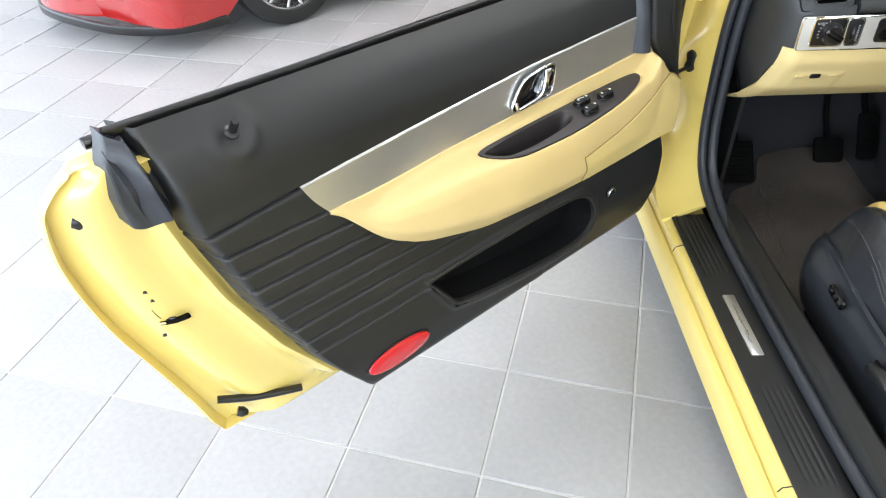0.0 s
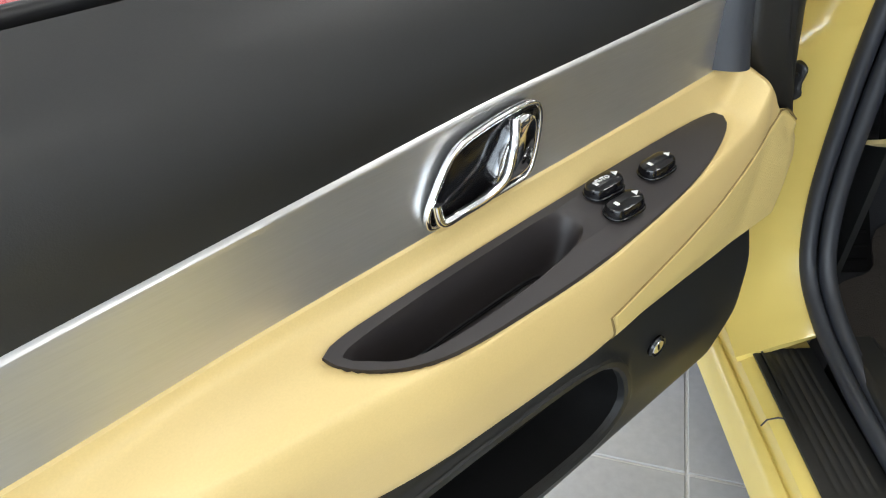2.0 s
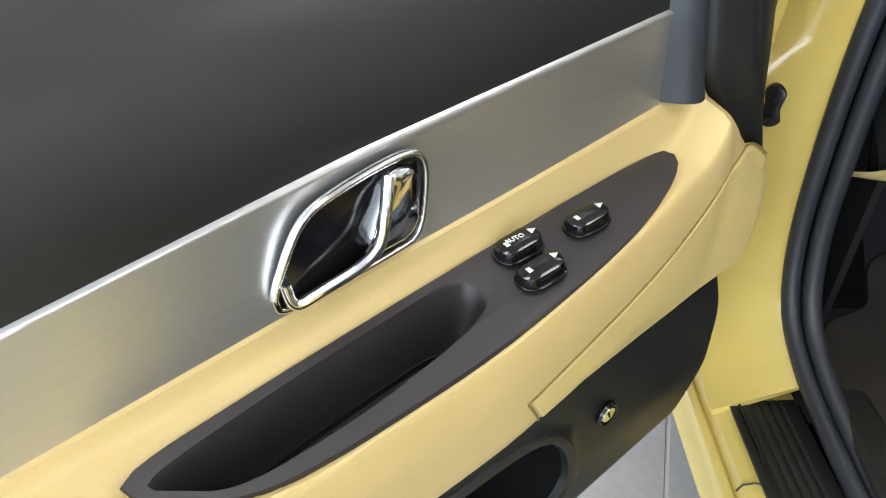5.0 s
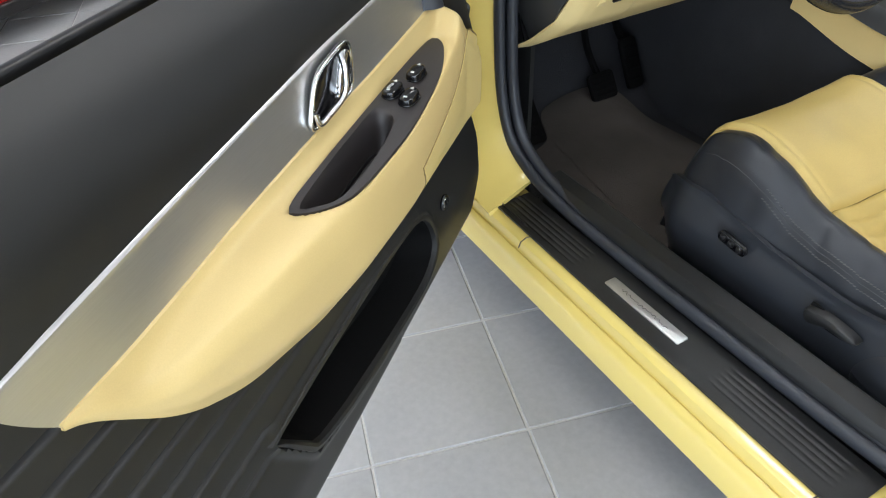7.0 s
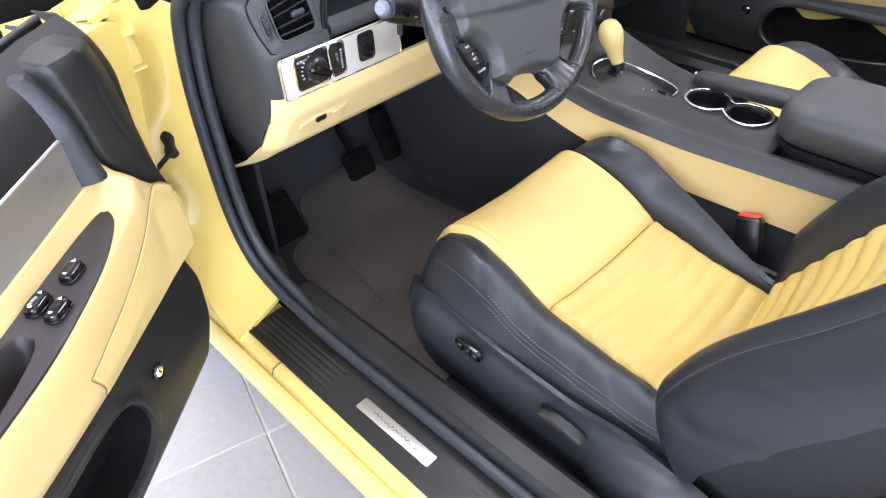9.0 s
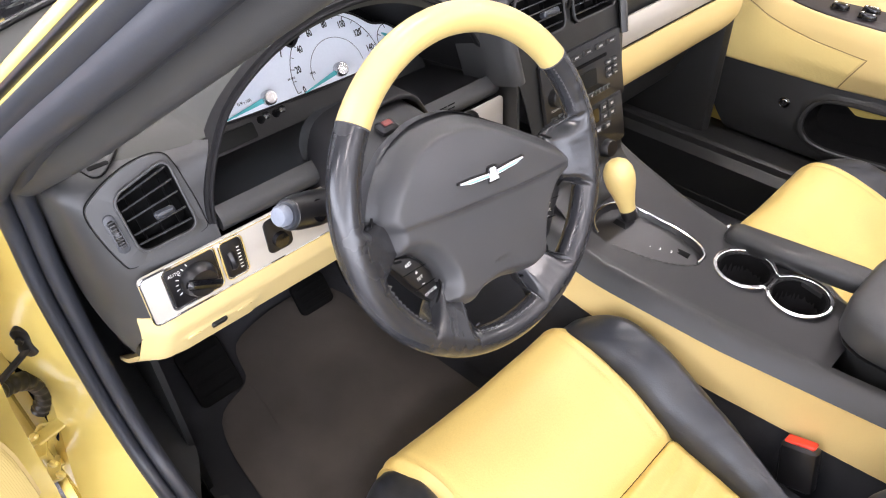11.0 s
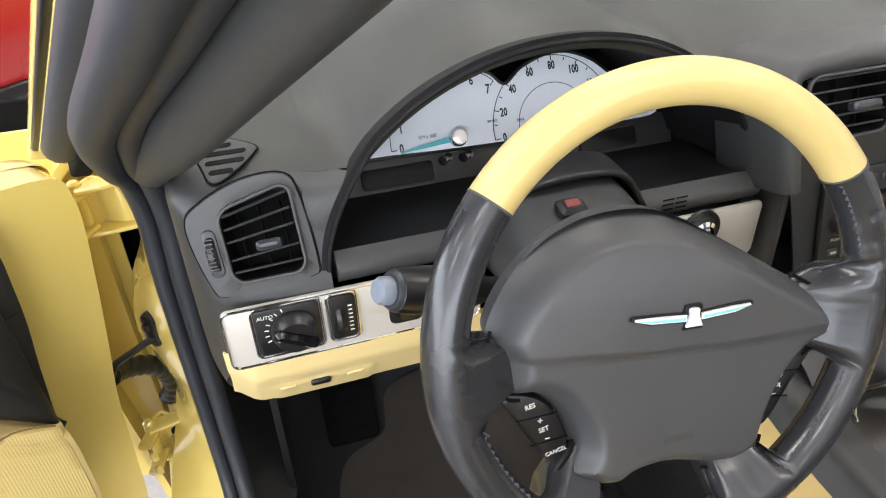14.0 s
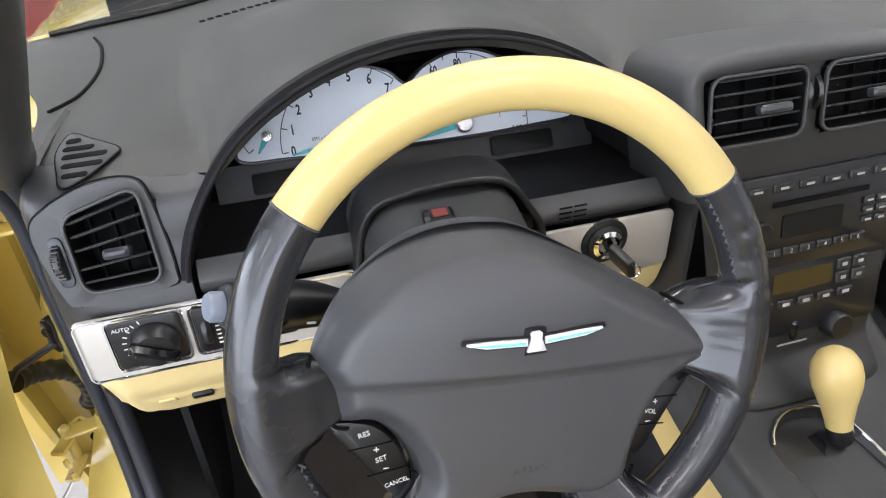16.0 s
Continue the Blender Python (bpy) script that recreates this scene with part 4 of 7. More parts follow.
part("wiring_boot", sweep(spline([(-0.075, 2.045, 0.500), (-0.060, 2.030, 0.535), (-0.062, 2.018, 0.578), (-0.080, 2.006, 0.606), (-0.105, 1.990, 0.622), DOOR @ Vector((-0.165, -0.08, 0.640))], 48), circle(0.0145, 12), scale=[1 + 0.07 * math.cos(i * 1.57) for i in range(49)]), M_BLACK, car, "black ribbed wiring boot")

# front wing, bonnet and cowl
def wing(y, q):
    drop = 0.06 * sstep(2.4, 3.7, y) + 0.10 * sstep(3.3, 3.85, y) ** 2
    z = lerp_table([(0, 0.20), (0.45, 0.62), (0.72, 0.86), (0.82, 0.925), (0.92, 0.948), (1.0, 0.955)], q) - drop * q
    x = lerp_table([(0, -0.125), (0.45, -0.175), (0.72, -0.155), (0.82, -0.10), (0.92, -0.02), (1.0, 0.075)], q) + 0.10 * sstep(3.2, 3.85, y) ** 2
    return (x, y, z)
part("front_wing", sheet(wing, steps(2.045, 3.85, 30), steps(0, 1, 40), 0.012, flip=True), M_PAINT, car, "yellow front wing")
def bonnet(x, q):
    y0 = 2.30 + 0.30 * (1 - ((x - 0.8) / 0.85) ** 2)
    y = y0 + (3.80 - y0) * q
    z = 0.966 + 0.035 * (1 - ((x - 0.8) / 0.75) ** 2) - 0.05 * sstep(0.2, 0.9, q) - 0.09 * sstep(0.75, 1.0, q) ** 2 + 0.02 * math.exp(-((x - 0.8) / 0.22) ** 2)
    return (x, y, z)
part("bonnet", sheet(bonnet, steps(0.082, 1.518, 40), steps(0, 1, 30), 0.012), M_PAINT, car, "yellow bonnet")
part("wing_right", sheet(lambda y, q: (1.6 - wing(y, q)[0], *wing(y, q)[1:]), steps(2.045, 3.85, 20), steps(0, 1, 24), 0.012), M_PAINT, car, "yellow front wing")
part("nose", sheet(lambda x, q: (x, 3.80 + 0.06 * math.sin(q * 3) + 0.08 * (1 - ((x - 0.8) / 0.8) ** 2), 0.22 + 0.60 * q), steps(-0.02, 1.62, 20), steps(0, 1, 10), 0.012, flip=True), M_PAINT, car, "yellow front bumper")
part("cowl_panel", sheet(lambda x, q: (x, 2.22 + 0.30 * (1 - ((x - 0.8) / 0.85) ** 2) + 0.07 * q, 0.948 + 0.006 * q + 0.014 * (1 - ((x - 0.8) / 0.85) ** 2)), steps(-0.03, 1.63, 40), steps(0, 1, 6), 0.01), M_BLACK, car, "black cowl panel under the windscreen")
# windscreen pillars: painted outside, seals, padded trim inside
PILL = [((-0.118, 1.955, 0.955), (-0.025, 1.742, 1.10), (0.101, 1.450, 1.30), (0.13, 1.39, 1.345)), ((-0.057, 1.802, 1.0), (0.015, 1.665, 1.10), (0.160, 1.392, 1.30), (0.19, 1.33, 1.345)), ((0.042, 1.823, 1.0), (0.100, 1.672, 1.10), (0.216, 1.370, 1.30), (0.245, 1.31, 1.345))]


CURV = [spline(p, 30) for p in PILL]
MIR = Matrix.Translation((1.6, 0, 0)) @ Matrix.Diagonal((-1, 1, 1, 1))


def pillar(mirror=False):
    f = (lambda bm: (bm.transform(MIR), bm)[1]) if mirror else (lambda bm: bm)
    def rail(x, y, z0, n=24):
        """A line up the pillar: x, y at height 1.1."""
        return [Vector((x + 0.56 * (z - 1.1), y - 1.45 * (z - 1.1), z)) for z in steps(z0, 1.345, n)]
    part("pillar_paint", f(sweep(rail(-0.0245, 1.752, 1.0), rrect(0.010, 0.020, 0.004, 3), up=(1, 0, 0))), M_PAINT, car, "yellow painted windscreen pillar")
    part("pillar_edge_trim", f(sweep(rail(-0.021, 1.740, 1.033), rrect(0.007, 0.018, 0.003, 3), up=(1, 0, 0))), M_BLACK, car, "black pillar edge moulding")
    part("pillar_bead", f(sweep(rail(-0.0165, 1.732, 1.036), rrect(0.003, 0.012, 0.001, 3), up=(1, 0, 0))), M_PAINT, car, "thin yellow pillar bead")
    part("pillar_seal", f(sweep(rail(-0.004, 1.733, 1.033), circle(0.0165, 14, 0.018), up=(1, 0, 0), scale=[0.9] + [1.0] * 24)), M_RUBBER, car, "grey rubber pillar seal")
    part("pillar_channel", f(sweep(rail(0.012, 1.745, 1.0), rrect(0.05, 0.02, 0.004, 3), up=(1, 0, 0))), M_VOID, car, "black channel behind the pillar seals")
    if mirror:
        part("pillar_seal", f(sweep(rail(0.014, 1.702, 1.0), circle(0.021, 12), up=(1, 0, 0))), M_RUBBER, car, "grey rubber pillar seal")
    foot = spline([(0.026, 1.850, 1.004), (0.038, 1.796, 1.036), (0.076, 1.694, 1.10), (0.132, 1.549, 1.20), (0.188, 1.404, 1.30), (0.213, 1.339, 1.345)], 30)
    part("pillar_trim", f(sweep(foot, [(x, y) for x, y in circle(0.034, 18, 0.026)], up=(1, 0, 0), scale=[0.55, 0.8, 0.93] + [1.0] * 28)), M_DASH, car, "grey padded windscreen pillar trim")

pillar()
pillar(True)
hd = CURV[2][-1]
part("windscreen_header", sweep(spline([(hd.x - 0.03, hd.y, hd.z), (0.5, hd.y - 0.06, hd.z + 0.02), (0.8, hd.y - 0.075, hd.z + 0.025), (1.1, hd.y - 0.06, hd.z + 0.02), (1.63 - hd.x, hd.y, hd.z)], 24), circle(0.028, 12), up=(0, 0, 1)), M_DASH, car, "grey padded windscreen header")
def screen(a, q):
    k = int(q * 28) + 1
    p = CURV[0][k]
    x0, x1 = p.x + 0.035, 1.565 - p.x
    u = 2 * a - 1
    y0 = 2.225 + 0.30 * (1 - u * u)
    yt = CURV[0][29].y + 0.02
    return (x0 + (x1 - x0) * a, y0 + (yt - y0) * q, 0.992 + (CURV[0][29].z + 0.012 - 0.992) * q ** 0.9 + 0.03 * (1 - u * u) * q)
ws = part("windscreen", sheet(screen, steps(0, 1, 24), steps(0, 1, 14), 0.005), M_GLASS, car, "clear curved windscreen")
ws.visible_shadow = False

# cabin tub: floor, tunnel side, bulkhead, far sill
part("inner_sill_trim", loft([[Vector((x, y, z)) for x, z in ((0.022, 0.36), (0.024, 0.398), (0.032, 0.408), (0.066, 0.408), (0.078, 0.398), (0.086, 0.30), (0.086, 0.24), (0.022, 0.24))] for y in steps(0.93, 1.76, 12)]), M_DARK, car, "charcoal inner sill trim with a flat top")
part("kick_panel", sheet(lambda i, q: SEAL[i] + Vector((0.020 + 0.062 * sstep(0, 0.6, q), 0.02 + 0.32 * q, -0.02 * q)), list(range(56, 108)), steps(0, 1, 16), 0.008, flip=True), M_DASH, car, "grey kick panel trim")
part("far_sill_trim", sheet(lambda x, y: (x, y, 0.418 - 0.012 * sstep(1.62, 1.68, x) - 0.15 * (1 - sstep(1.515, 1.545, x))), steps(1.512, 1.69, 24), steps(0.60, 2.20, 20), 0.006, flip=False), M_DARK, car, "charcoal far sill trim")
part("kick_side", sheet(lambda y, z: (0.083 + 0.01 * math.sin(y * 7), y, z), steps(1.90, 2.45, 12), steps(0.22, 0.80, 10), 0.01, flip=False), M_DARK, car, "grey footwell side trim")
part("carpet", sheet(lambda x, y: (x, y, 0.245 + 0.34 * sstep(1.95, 2.42, y) ** 1.3 + 0.004 * noise.noise((x * 9, y * 9, 0))), steps(0.08, 1.52, 50), steps(-0.1, 2.46, 70), 0.02, flip=False), M_CARPET, car, "dark grey moulded carpet")
part("bulkhead", box(1.5, 0.03, 0.75, pose(0.8, 2.46, 0.25), 0.004), M_CARPET, car)
part("rear_sill_trim", sweep([p + Vector((0.052, -0.004, 0.012)) for p in SEAL[0:32]], rrect(0.055, 0.030, 0.010, 3), up=(1, 0, 0.001)), M_DARK, car, "charcoal rear opening trim")
part("far_body_side", box(0.03, 2.4, 0.72, pose(1.715, 1.3, 0.20), 0.01), M_PAINT, car, "yellow far body side")
part("far_kick_trim", box(0.05, 0.75, 0.80, pose(1.60, 2.16, 0.22), 0.02), M_DARK, car, "charcoal far footwell trim")
part("far_sill", loft([[Vector((1.6 - x, y, z)) for x, z in ((-0.05, 0.16), (-0.05, 0.38), (0.05, 0.405), (0.086, 0.38), (0.086, 0.2))] for y in steps(0.3, 2.3, 6)]), M_DARK, car, "charcoal far sill trim")
part("rear_bulkhead", box(1.56, 0.06, 0.62, pose(0.8, 0.20, 0.25, -8), 0.02), M_CARPET, car, "dark carpeted rear bulkhead")
def deck(x, q):
    y = 0.10 - 1.24 * q - 0.06 * (1 - ((x - 0.8) / 0.8) ** 2) * q
    return (x, y, 0.895 + 0.030 * (1 - ((x - 0.8) / 0.75) ** 2) - 0.05 * q ** 2 - 0.04 * sstep(0.9, 1.0, q))
part("rear_deck", sheet(deck, steps(0.0, 1.6, 30), steps(0, 1, 24), 0.02, flip=True), M_PAINT, car, "yellow rear deck")
part("underbody", box(1.62, 3.9, 0.05, pose(0.8, 1.7, 0.17), 0.02), M_VOID, car)
for wx, wy in ((-0.02, 2.95), (1.62, 2.95), (-0.02, 0.02), (1.62, 0.02)):
    w = part("car_wheel", lathe([(0.20, -0.10), (0.31, -0.10), (0.325, -0.07), (0.325, 0.07), (0.31, 0.10), (0.20, 0.10)], frame_from((wx, wy, 0.325), (0, 1, 0), (0, 0, 1)), 32), M_TYRE, car, "black tyre on an alloy rim")
    part("rim", lathe([(0.0, -0.06), (0.21, -0.06), (0.215, 0.08), (0.0, 0.07)], frame_from((wx, wy, 0.325), (0, 1, 0), (0, 0, 1)), 24), M_ALLOY, w)

# scuff plate on the sill
sc = thing("scuff_plate", (-0.03, 1.38, 0.354), "charcoal ribbed door sill scuff plate with a metal badge", "scuff plate")
def scuff(x, y):
    rib = sum(math.exp(-((x - r) / 0.0022) ** 2) for r in (-0.062, -0.050, -0.038, -0.026, -0.014)) * (1 if y < 1.20 or y > 1.56 else 0)
    near = sstep(0.958, 0.985, y) * (1 - sstep(1.78, 1.79, y))
    return (x + 0.012 * (y - 1.4) * (1 if x < -0.07 else 0), y + 0.06 * 0, 0.3575 - 0.0013 * rib * sstep(1.0, 1.02, y) + 0.001 * near)
xs = steps(-0.084, 0.008, 52)
part("plate", sheet(scuff, xs, steps(0.962, 1.788, 80), 0.004), M_DARK, sc)
bad = frame_from((-0.038, 1.385, 0.3588), (0, 1, 0), (-1, 0, 0))
bd = part("badge", slab(rrect(0.182, 0.026, 0.003, 3), 0.0022, bad, 0.0008), M_BRUSH, sc, "brushed metal badge")
script = [Vector((x, 0.0026 * math.sin(x * 620) * (0.7 + 0.5 * math.sin(x * 171)) + 0.0030 * math.exp(-((x + 0.046) / 0.006) ** 2) + 0.0008 * math.sin(x * 90), 0)) for x in steps(-0.056, 0.058, 150)]
part("badge_script", sweep([bad @ (p + Vector((0, 0, 0.0026))) for p in script], circle(0.0005, 5)), M_DARK, bd)

# floor mat and pedals
mt = spline([(0.14, 1.50, 0), (0.14, 1.80, 0), (0.17, 2.00, 0), (0.26, 2.05, 0), (0.30, 2.12, 0), (0.52, 2.12, 0), (0.58, 1.98, 0), (0.60, 1.70, 0), (0.60, 1.52, 0), (0.55, 1.46, 0), (0.20, 1.46, 0)], 60, True)
def mat_h(y):
    return 0.250 + 0.34 * sstep(1.95, 2.42, y) ** 1.3
bm = loft([[Vector((p.x, p.y, mat_h(p.y) + h)) for p in mt] for h in (0.0, 0.008)])
solid("floor_mat", bm, M_MAT, "dark grey carpet floor mat in the footwell", "floor mat")


def pedal(name, x, y, z, w, h, tilt, label):
    p = thing(name, (x, y, z), label, "pedal")
    m = pose(x, y, z, tilt, 0, 0)
    # Pads, ribs and arms wear the recess black, imitating deep footwell shade.
    part("pad", slab(rrect(w, h, 0.012), 0.012, m, 0.004), M_VOID, p)
    for k in range(4):
        part("rib", box(w * 0.8, 0.006, 0.003, m @ pose(0, -h * 0.32 + k * h * 0.21, 0.0115), 0.001), M_VOID, p)
    part("arm", sweep(spline([m @ Vector((0, h * 0.3, 0.0)), Vector((x, y + 0.08, z + 0.10)), Vector((x, y + 0.12, z + 0.26))], 10), rrect(0.012, 0.020, 0.004, 2)), M_VOID, p)


pedal("brake_pedal", 0.475, 2.10, 0.350, 0.085, 0.075, 58, "black rubber brake pedal in the footwell")
pedal("accelerator_pedal", 0.590, 2.12, 0.380, 0.055, 0.14, 62, "long black accelerator pedal in the footwell")
pedal("foot_rest", 0.205, 2.085, 0.325, 0.095, 0.125, 50, "ribbed black foot rest beside the pedals")


# ---- seats ----
def seat(name, label, mx, group="front seats"):
    X = (lambda x: 1.6 - x) if mx else (lambda x: x)
    CX = 0.418
    t = thing(name, (X(CX), 1.25, 0.25), label, "car seat", group)

    def top(w, y):
        """Height of the cushion at the side distance w from its middle."""
        z = soft([(0.95, 0.455), (1.05, 0.462), (1.15, 0.475), (1.285, 0.505), (1.36, 0.552), (1.44, 0.580), (1.49, 0.580), (1.535, 0.562), (1.562, 0.50), (1.577, 0.40)], y, 0.022)
        return z

    def cushion(u, y):
        w, x = abs(u) * 0.174, CX + u * (0.174 + 0.013 * sstep(1.43, 1.54, y))
        z = top(w, y) + 0.012 * (w / 0.17) ** 2
        z -= 0.012 * sstep(0.160, 0.172, w)
        if 1.03 < y < 1.285:
            z += 0.0055 * abs(math.sin((1.285 - y + 0.010 * (w / 0.17) ** 2) / 0.036 * math.pi)) * (1 - sstep(0.15, 0.172, w))
        z -= 0.008 * math.exp(-((y - 1.287) / 0.006) ** 2)
        z -= 0.0035 * math.exp(-((w - 0.150) / 0.0030) ** 2) * sstep(1.29, 1.31, y)
        z += 0.0022 * noise.noise((x * 14, y * 14, 3))
        return (X(x), y, z)
    xs = steps(-1, 1, 64)
    part("cushion_front", sheet(cushion, xs, steps(1.287, 1.574, 46), 0.02, flip=mx), M_YLEATH, t, "smooth yellow leather cushion front")
    part("cushion_insert", sheet(cushion, xs, steps(1.00, 1.286, 80), 0.02, flip=mx), M_YPLEAT, t, "pleated yellow leather cushion insert")

    def bolster(side):
        def f(y, q):
            # across the bolster, from the insert's edge over the roll and down the outside
            h = soft([(0.95, 0.07), (1.05, 0.060), (1.20, 0.050), (1.35, 0.036), (1.46, 0.022), (1.54, -0.01), (1.58, -0.05)], y, 0.03) * (0.55 + 1.40 * sstep(1.02, 1.34, y) if side > 0 else 1.0)
            wide = soft([(0.95, 0.112), (1.2, 0.112), (1.42, 0.115), (1.52, 0.095), (1.575, 0.06)] if side < 0 else [(0.95, 0.022), (1.04, 0.030), (1.11, 0.060), (1.20, 0.098), (1.30, 0.130), (1.42, 0.145), (1.52, 0.115), (1.575, 0.07)], y, 0.02)
            a = q * math.pi * 0.80
            w = 0.171 + wide * (0.5 - 0.5 * math.cos(a)) * 1.09
            z = top(0.17, y) - 0.004 + h * math.sin(a) - 0.36 * max(0, q - 0.50) ** 1.35 * (1 - 0.35 * sstep(1.44, 1.57, y))
            z += 0.0024 * noise.noise((w * 20 + side, y * 16, 1)) + 0.0008 * noise.noise((w * 40, y * 26, 5)) - 0.0022 * max(0.0, 0.22 - abs(noise.noise((w * 14, y * 18 + w * 22, 9)))) * 4
            if side < 0:
                z += 0.0022 * (sstep(0.65, 0.67, q) - sstep(0.75, 0.77, q)) * sstep(0.99, 1.03, y)
                z -= 0.0030 * sstep(0.12, 0.3, q) * sstep(0.62, 0.45, q) * max(0.0, math.sin(y * 62 + 9 * q + 3 * noise.noise((y * 5, q * 2, 7)))) ** 4 * sstep(1.22, 1.10, y)
            return (X(CX + side * w), y, z)
        return f
    for sd in (-1, 1):
        part("cushion_bolster", sheet(bolster(sd), steps(0.97, 1.572, 110), steps(0, 1, 44), 0.012, flip=(sd > 0) != mx), M_DLEATH, t, "creased charcoal leather cushion bolster")
        # twin seam stitching along the roll
        f = bolster(sd)
        part("seam", sweep([Vector(f(y, 0.71)) + Vector((0, 0, 0.0002)) for y in steps(1.0, 1.50, 60)], circle(0.0008, 5)), M_STITCH, t)
        if sd < 0 and not mx:
            for q in (0.685, 0.735):
                for y in steps(1.03, 1.36, 56):
                    p = Vector(f(y, q))
                    part("stitch", box(0.0016, 0.0046, 0.0014, Matrix.Translation(p) @ pose(0, 0, 0, 0, -40, 25), 0.0004), M_THREAD, t)
    # side shroud
    def shroud(y, q):
        zt = soft([(0.88, 0.43), (0.98, 0.47), (1.06, 0.475), (1.15, 0.46), (1.30, 0.470), (1.45, 0.50), (1.53, 0.49), (1.57, 0.45)], y, 0.025)
        zb = soft([(0.86, 0.345), (0.95, 0.30), (1.3, 0.305), (1.5, 0.325), (1.57, 0.37)], y, 0.02)
        bulge = 0.018 * math.sin(min(1, q * 1.1) * math.pi) + 0.02 * math.exp(-((y - 1.0) / 0.07) ** 2) * math.sin(q * math.pi)
        curve = 0.05 * sstep(1.46, 1.58, y) ** 2 + 0.03 * (1 - sstep(0.86, 0.93, y))
        return (X(0.142 - bulge + curve), y, zb + (zt - zb) * q)
    part("side_shroud", sheet(shroud, steps(0.865, 1.572, 60), steps(0, 1, 20), 0.010, flip=not mx), M_SHROUD, t, "dark blue-grey moulded side shroud")
    part("front_apron", sheet(lambda x, q: (X(x), 1.568 - 0.03 * (1 - q) - 0.02 * ((x - CX) / 0.25) ** 2, 0.31 + 0.11 * q), steps(0.16, 0.67, 20), steps(0, 1, 6), 0.01, flip=not mx), M_SHROUD, t, "charcoal front apron")
    part("inner_shroud", sheet(lambda y, q: (X(0.672 + 0.01 * math.sin(q * 3)), y, 0.31 + 0.14 * q), steps(0.9, 1.55, 14), steps(0, 1, 6), 0.01, flip=mx), M_SHROUD, t)
    part("seat_rail", box(0.03, 0.62, 0.055, pose(X(0.19), 1.2, 0.249), 0.004), M_VOID, t, "black steel seat rail")
    part("seat_rail", box(0.03, 0.62, 0.055, pose(X(0.62), 1.2, 0.249), 0.004), M_VOID, t, "black steel seat rail")
    if not mx:
        sw = frame_from((0.1255, 1.362, 0.452), (0, -1, -0.12), (0, -0.10, 1))
        sp = part("seat_switch", slab(rrect(0.062, 0.022, 0.010, 4), 0.006, sw @ pose(0, 0, -0.002), 0.002), M_BLACKG, t, "black power seat switch panel")
        for k in (-0.018, 0, 0.018):
            part("switch_key", slab(rrect(0.012, 0.012, 0.004, 3), 0.006, sw @ pose(k, 0, 0.003), 0.003), M_BLACK, sp)
        lv = frame_from((0.128, 1.165, 0.432), (0, -1, 0.05), (0, 0, 1))
        part("lever_recess", slab([(p.x, p.y) for p in spline([(-0.035, 0.012, 0), (0.0, 0.006, 0), (0.04, -0.006, 0), (0.03, -0.022, 0), (-0.02, -0.018, 0)], 24, True)], 0.003, lv), M_VOID, t)
        part("recline_lever", slab([(p.x, p.y) for p in spline([(-0.036, 0.004, 0), (0.0, 0.010, 0), (0.045, 0.002, 0), (0.05, -0.008, 0), (0.0, -0.010, 0), (-0.03, -0.018, 0)], 28, True)], 0.018, lv, 0.006), M_DARK, t, "dark recline lever")
    if not mx:
        def dome(r, th):
            k = math.sqrt(max(0.0, 1 - r ** 2.6))
            return (X(0.150 - 0.046 * k), 0.995 + 0.125 * r * math.cos(th), 0.385 + 0.074 * r * math.sin(th) - 0.10 * (0.125 * r * math.cos(th)))
        part("recliner_cover", sheet(dome, steps(0.02, 1.0, 14), steps(0, 2 * math.pi, 36), 0.004), M_SHROUD, t, "rounded blue-grey recliner cover")
    # backrest, leaning back
    ax = radians(30)
    BO = Vector((0, 1.005, 0.43))
    up, out = Vector((0, -math.sin(ax), math.cos(ax))), Vector((0, math.cos(ax), math.sin(ax)))

    def back(x, h):
        w = abs(x - CX)
        d = 0.045 + 0.018 * (w / 0.16) ** 2 - 0.010 * sstep(0.150, 0.165, w)
        d += 0.0055 * abs(math.sin(h / 0.042 * math.pi + w * 4.0)) * (1 - sstep(0.14, 0.165, w)) * (1 - sstep(0.44, 0.46, h))
        d -= 0.03 * (1 - sstep(0.0, 0.06, h))
        p = BO + up * h + out * d
        return (X(x), p.y, p.z)
    part("backrest_insert", sheet(back, steps(CX - 0.166, CX + 0.166, 36), steps(0.0, 0.62, 110), 0.03, flip=not mx), M_YPLEAT, t, "pleated yellow leather backrest insert")

    def bbol(side):
        def f(h, q):
            a = q * math.pi * 0.92
            wide = 0.115 * sstep(-0.06, 0.10, h) + 0.02
            w = 0.162 + wide * (0.5 - 0.5 * math.cos(a))
            d = 0.042 + (0.045 + 0.030 * math.exp(-((h - 0.22) / 0.17) ** 2)) * math.sin(a) * sstep(-0.04, 0.12, h) - 0.17 * max(0, q - 0.5) ** 1.3
            fold = sstep(0.68, 0.80, q) * math.exp(-((h - 0.16) / 0.16) ** 2)
            d += 0.0012 * noise.noise((h * 12, w * 20, side)) - 0.007 * fold * max(0.0, math.sin(h * 48 - 16 * q + 2.2 * noise.noise((h * 6, q * 3, 2)))) ** 3 - 0.0035 * math.exp(-((q - 0.62) / 0.018) ** 2)
            p = BO + up * (h - 0.012 * q) + out * d
            return (X(CX + side * w), p.y, p.z)
        return f
    for sd in (-1, 1):
        f = bbol(sd)
        part("backrest_bolster", sheet(f, steps(-0.02, 0.62, 96), steps(0, 1, 56), 0.02, flip=(sd < 0) != mx), M_DLEATH, t, "creased charcoal leather backrest bolster")
        part("seam", sweep([Vector(f(h, 0.62)) for h in steps(0.02, 0.6, 60)], circle(0.0009, 5)), M_STITCH, t)
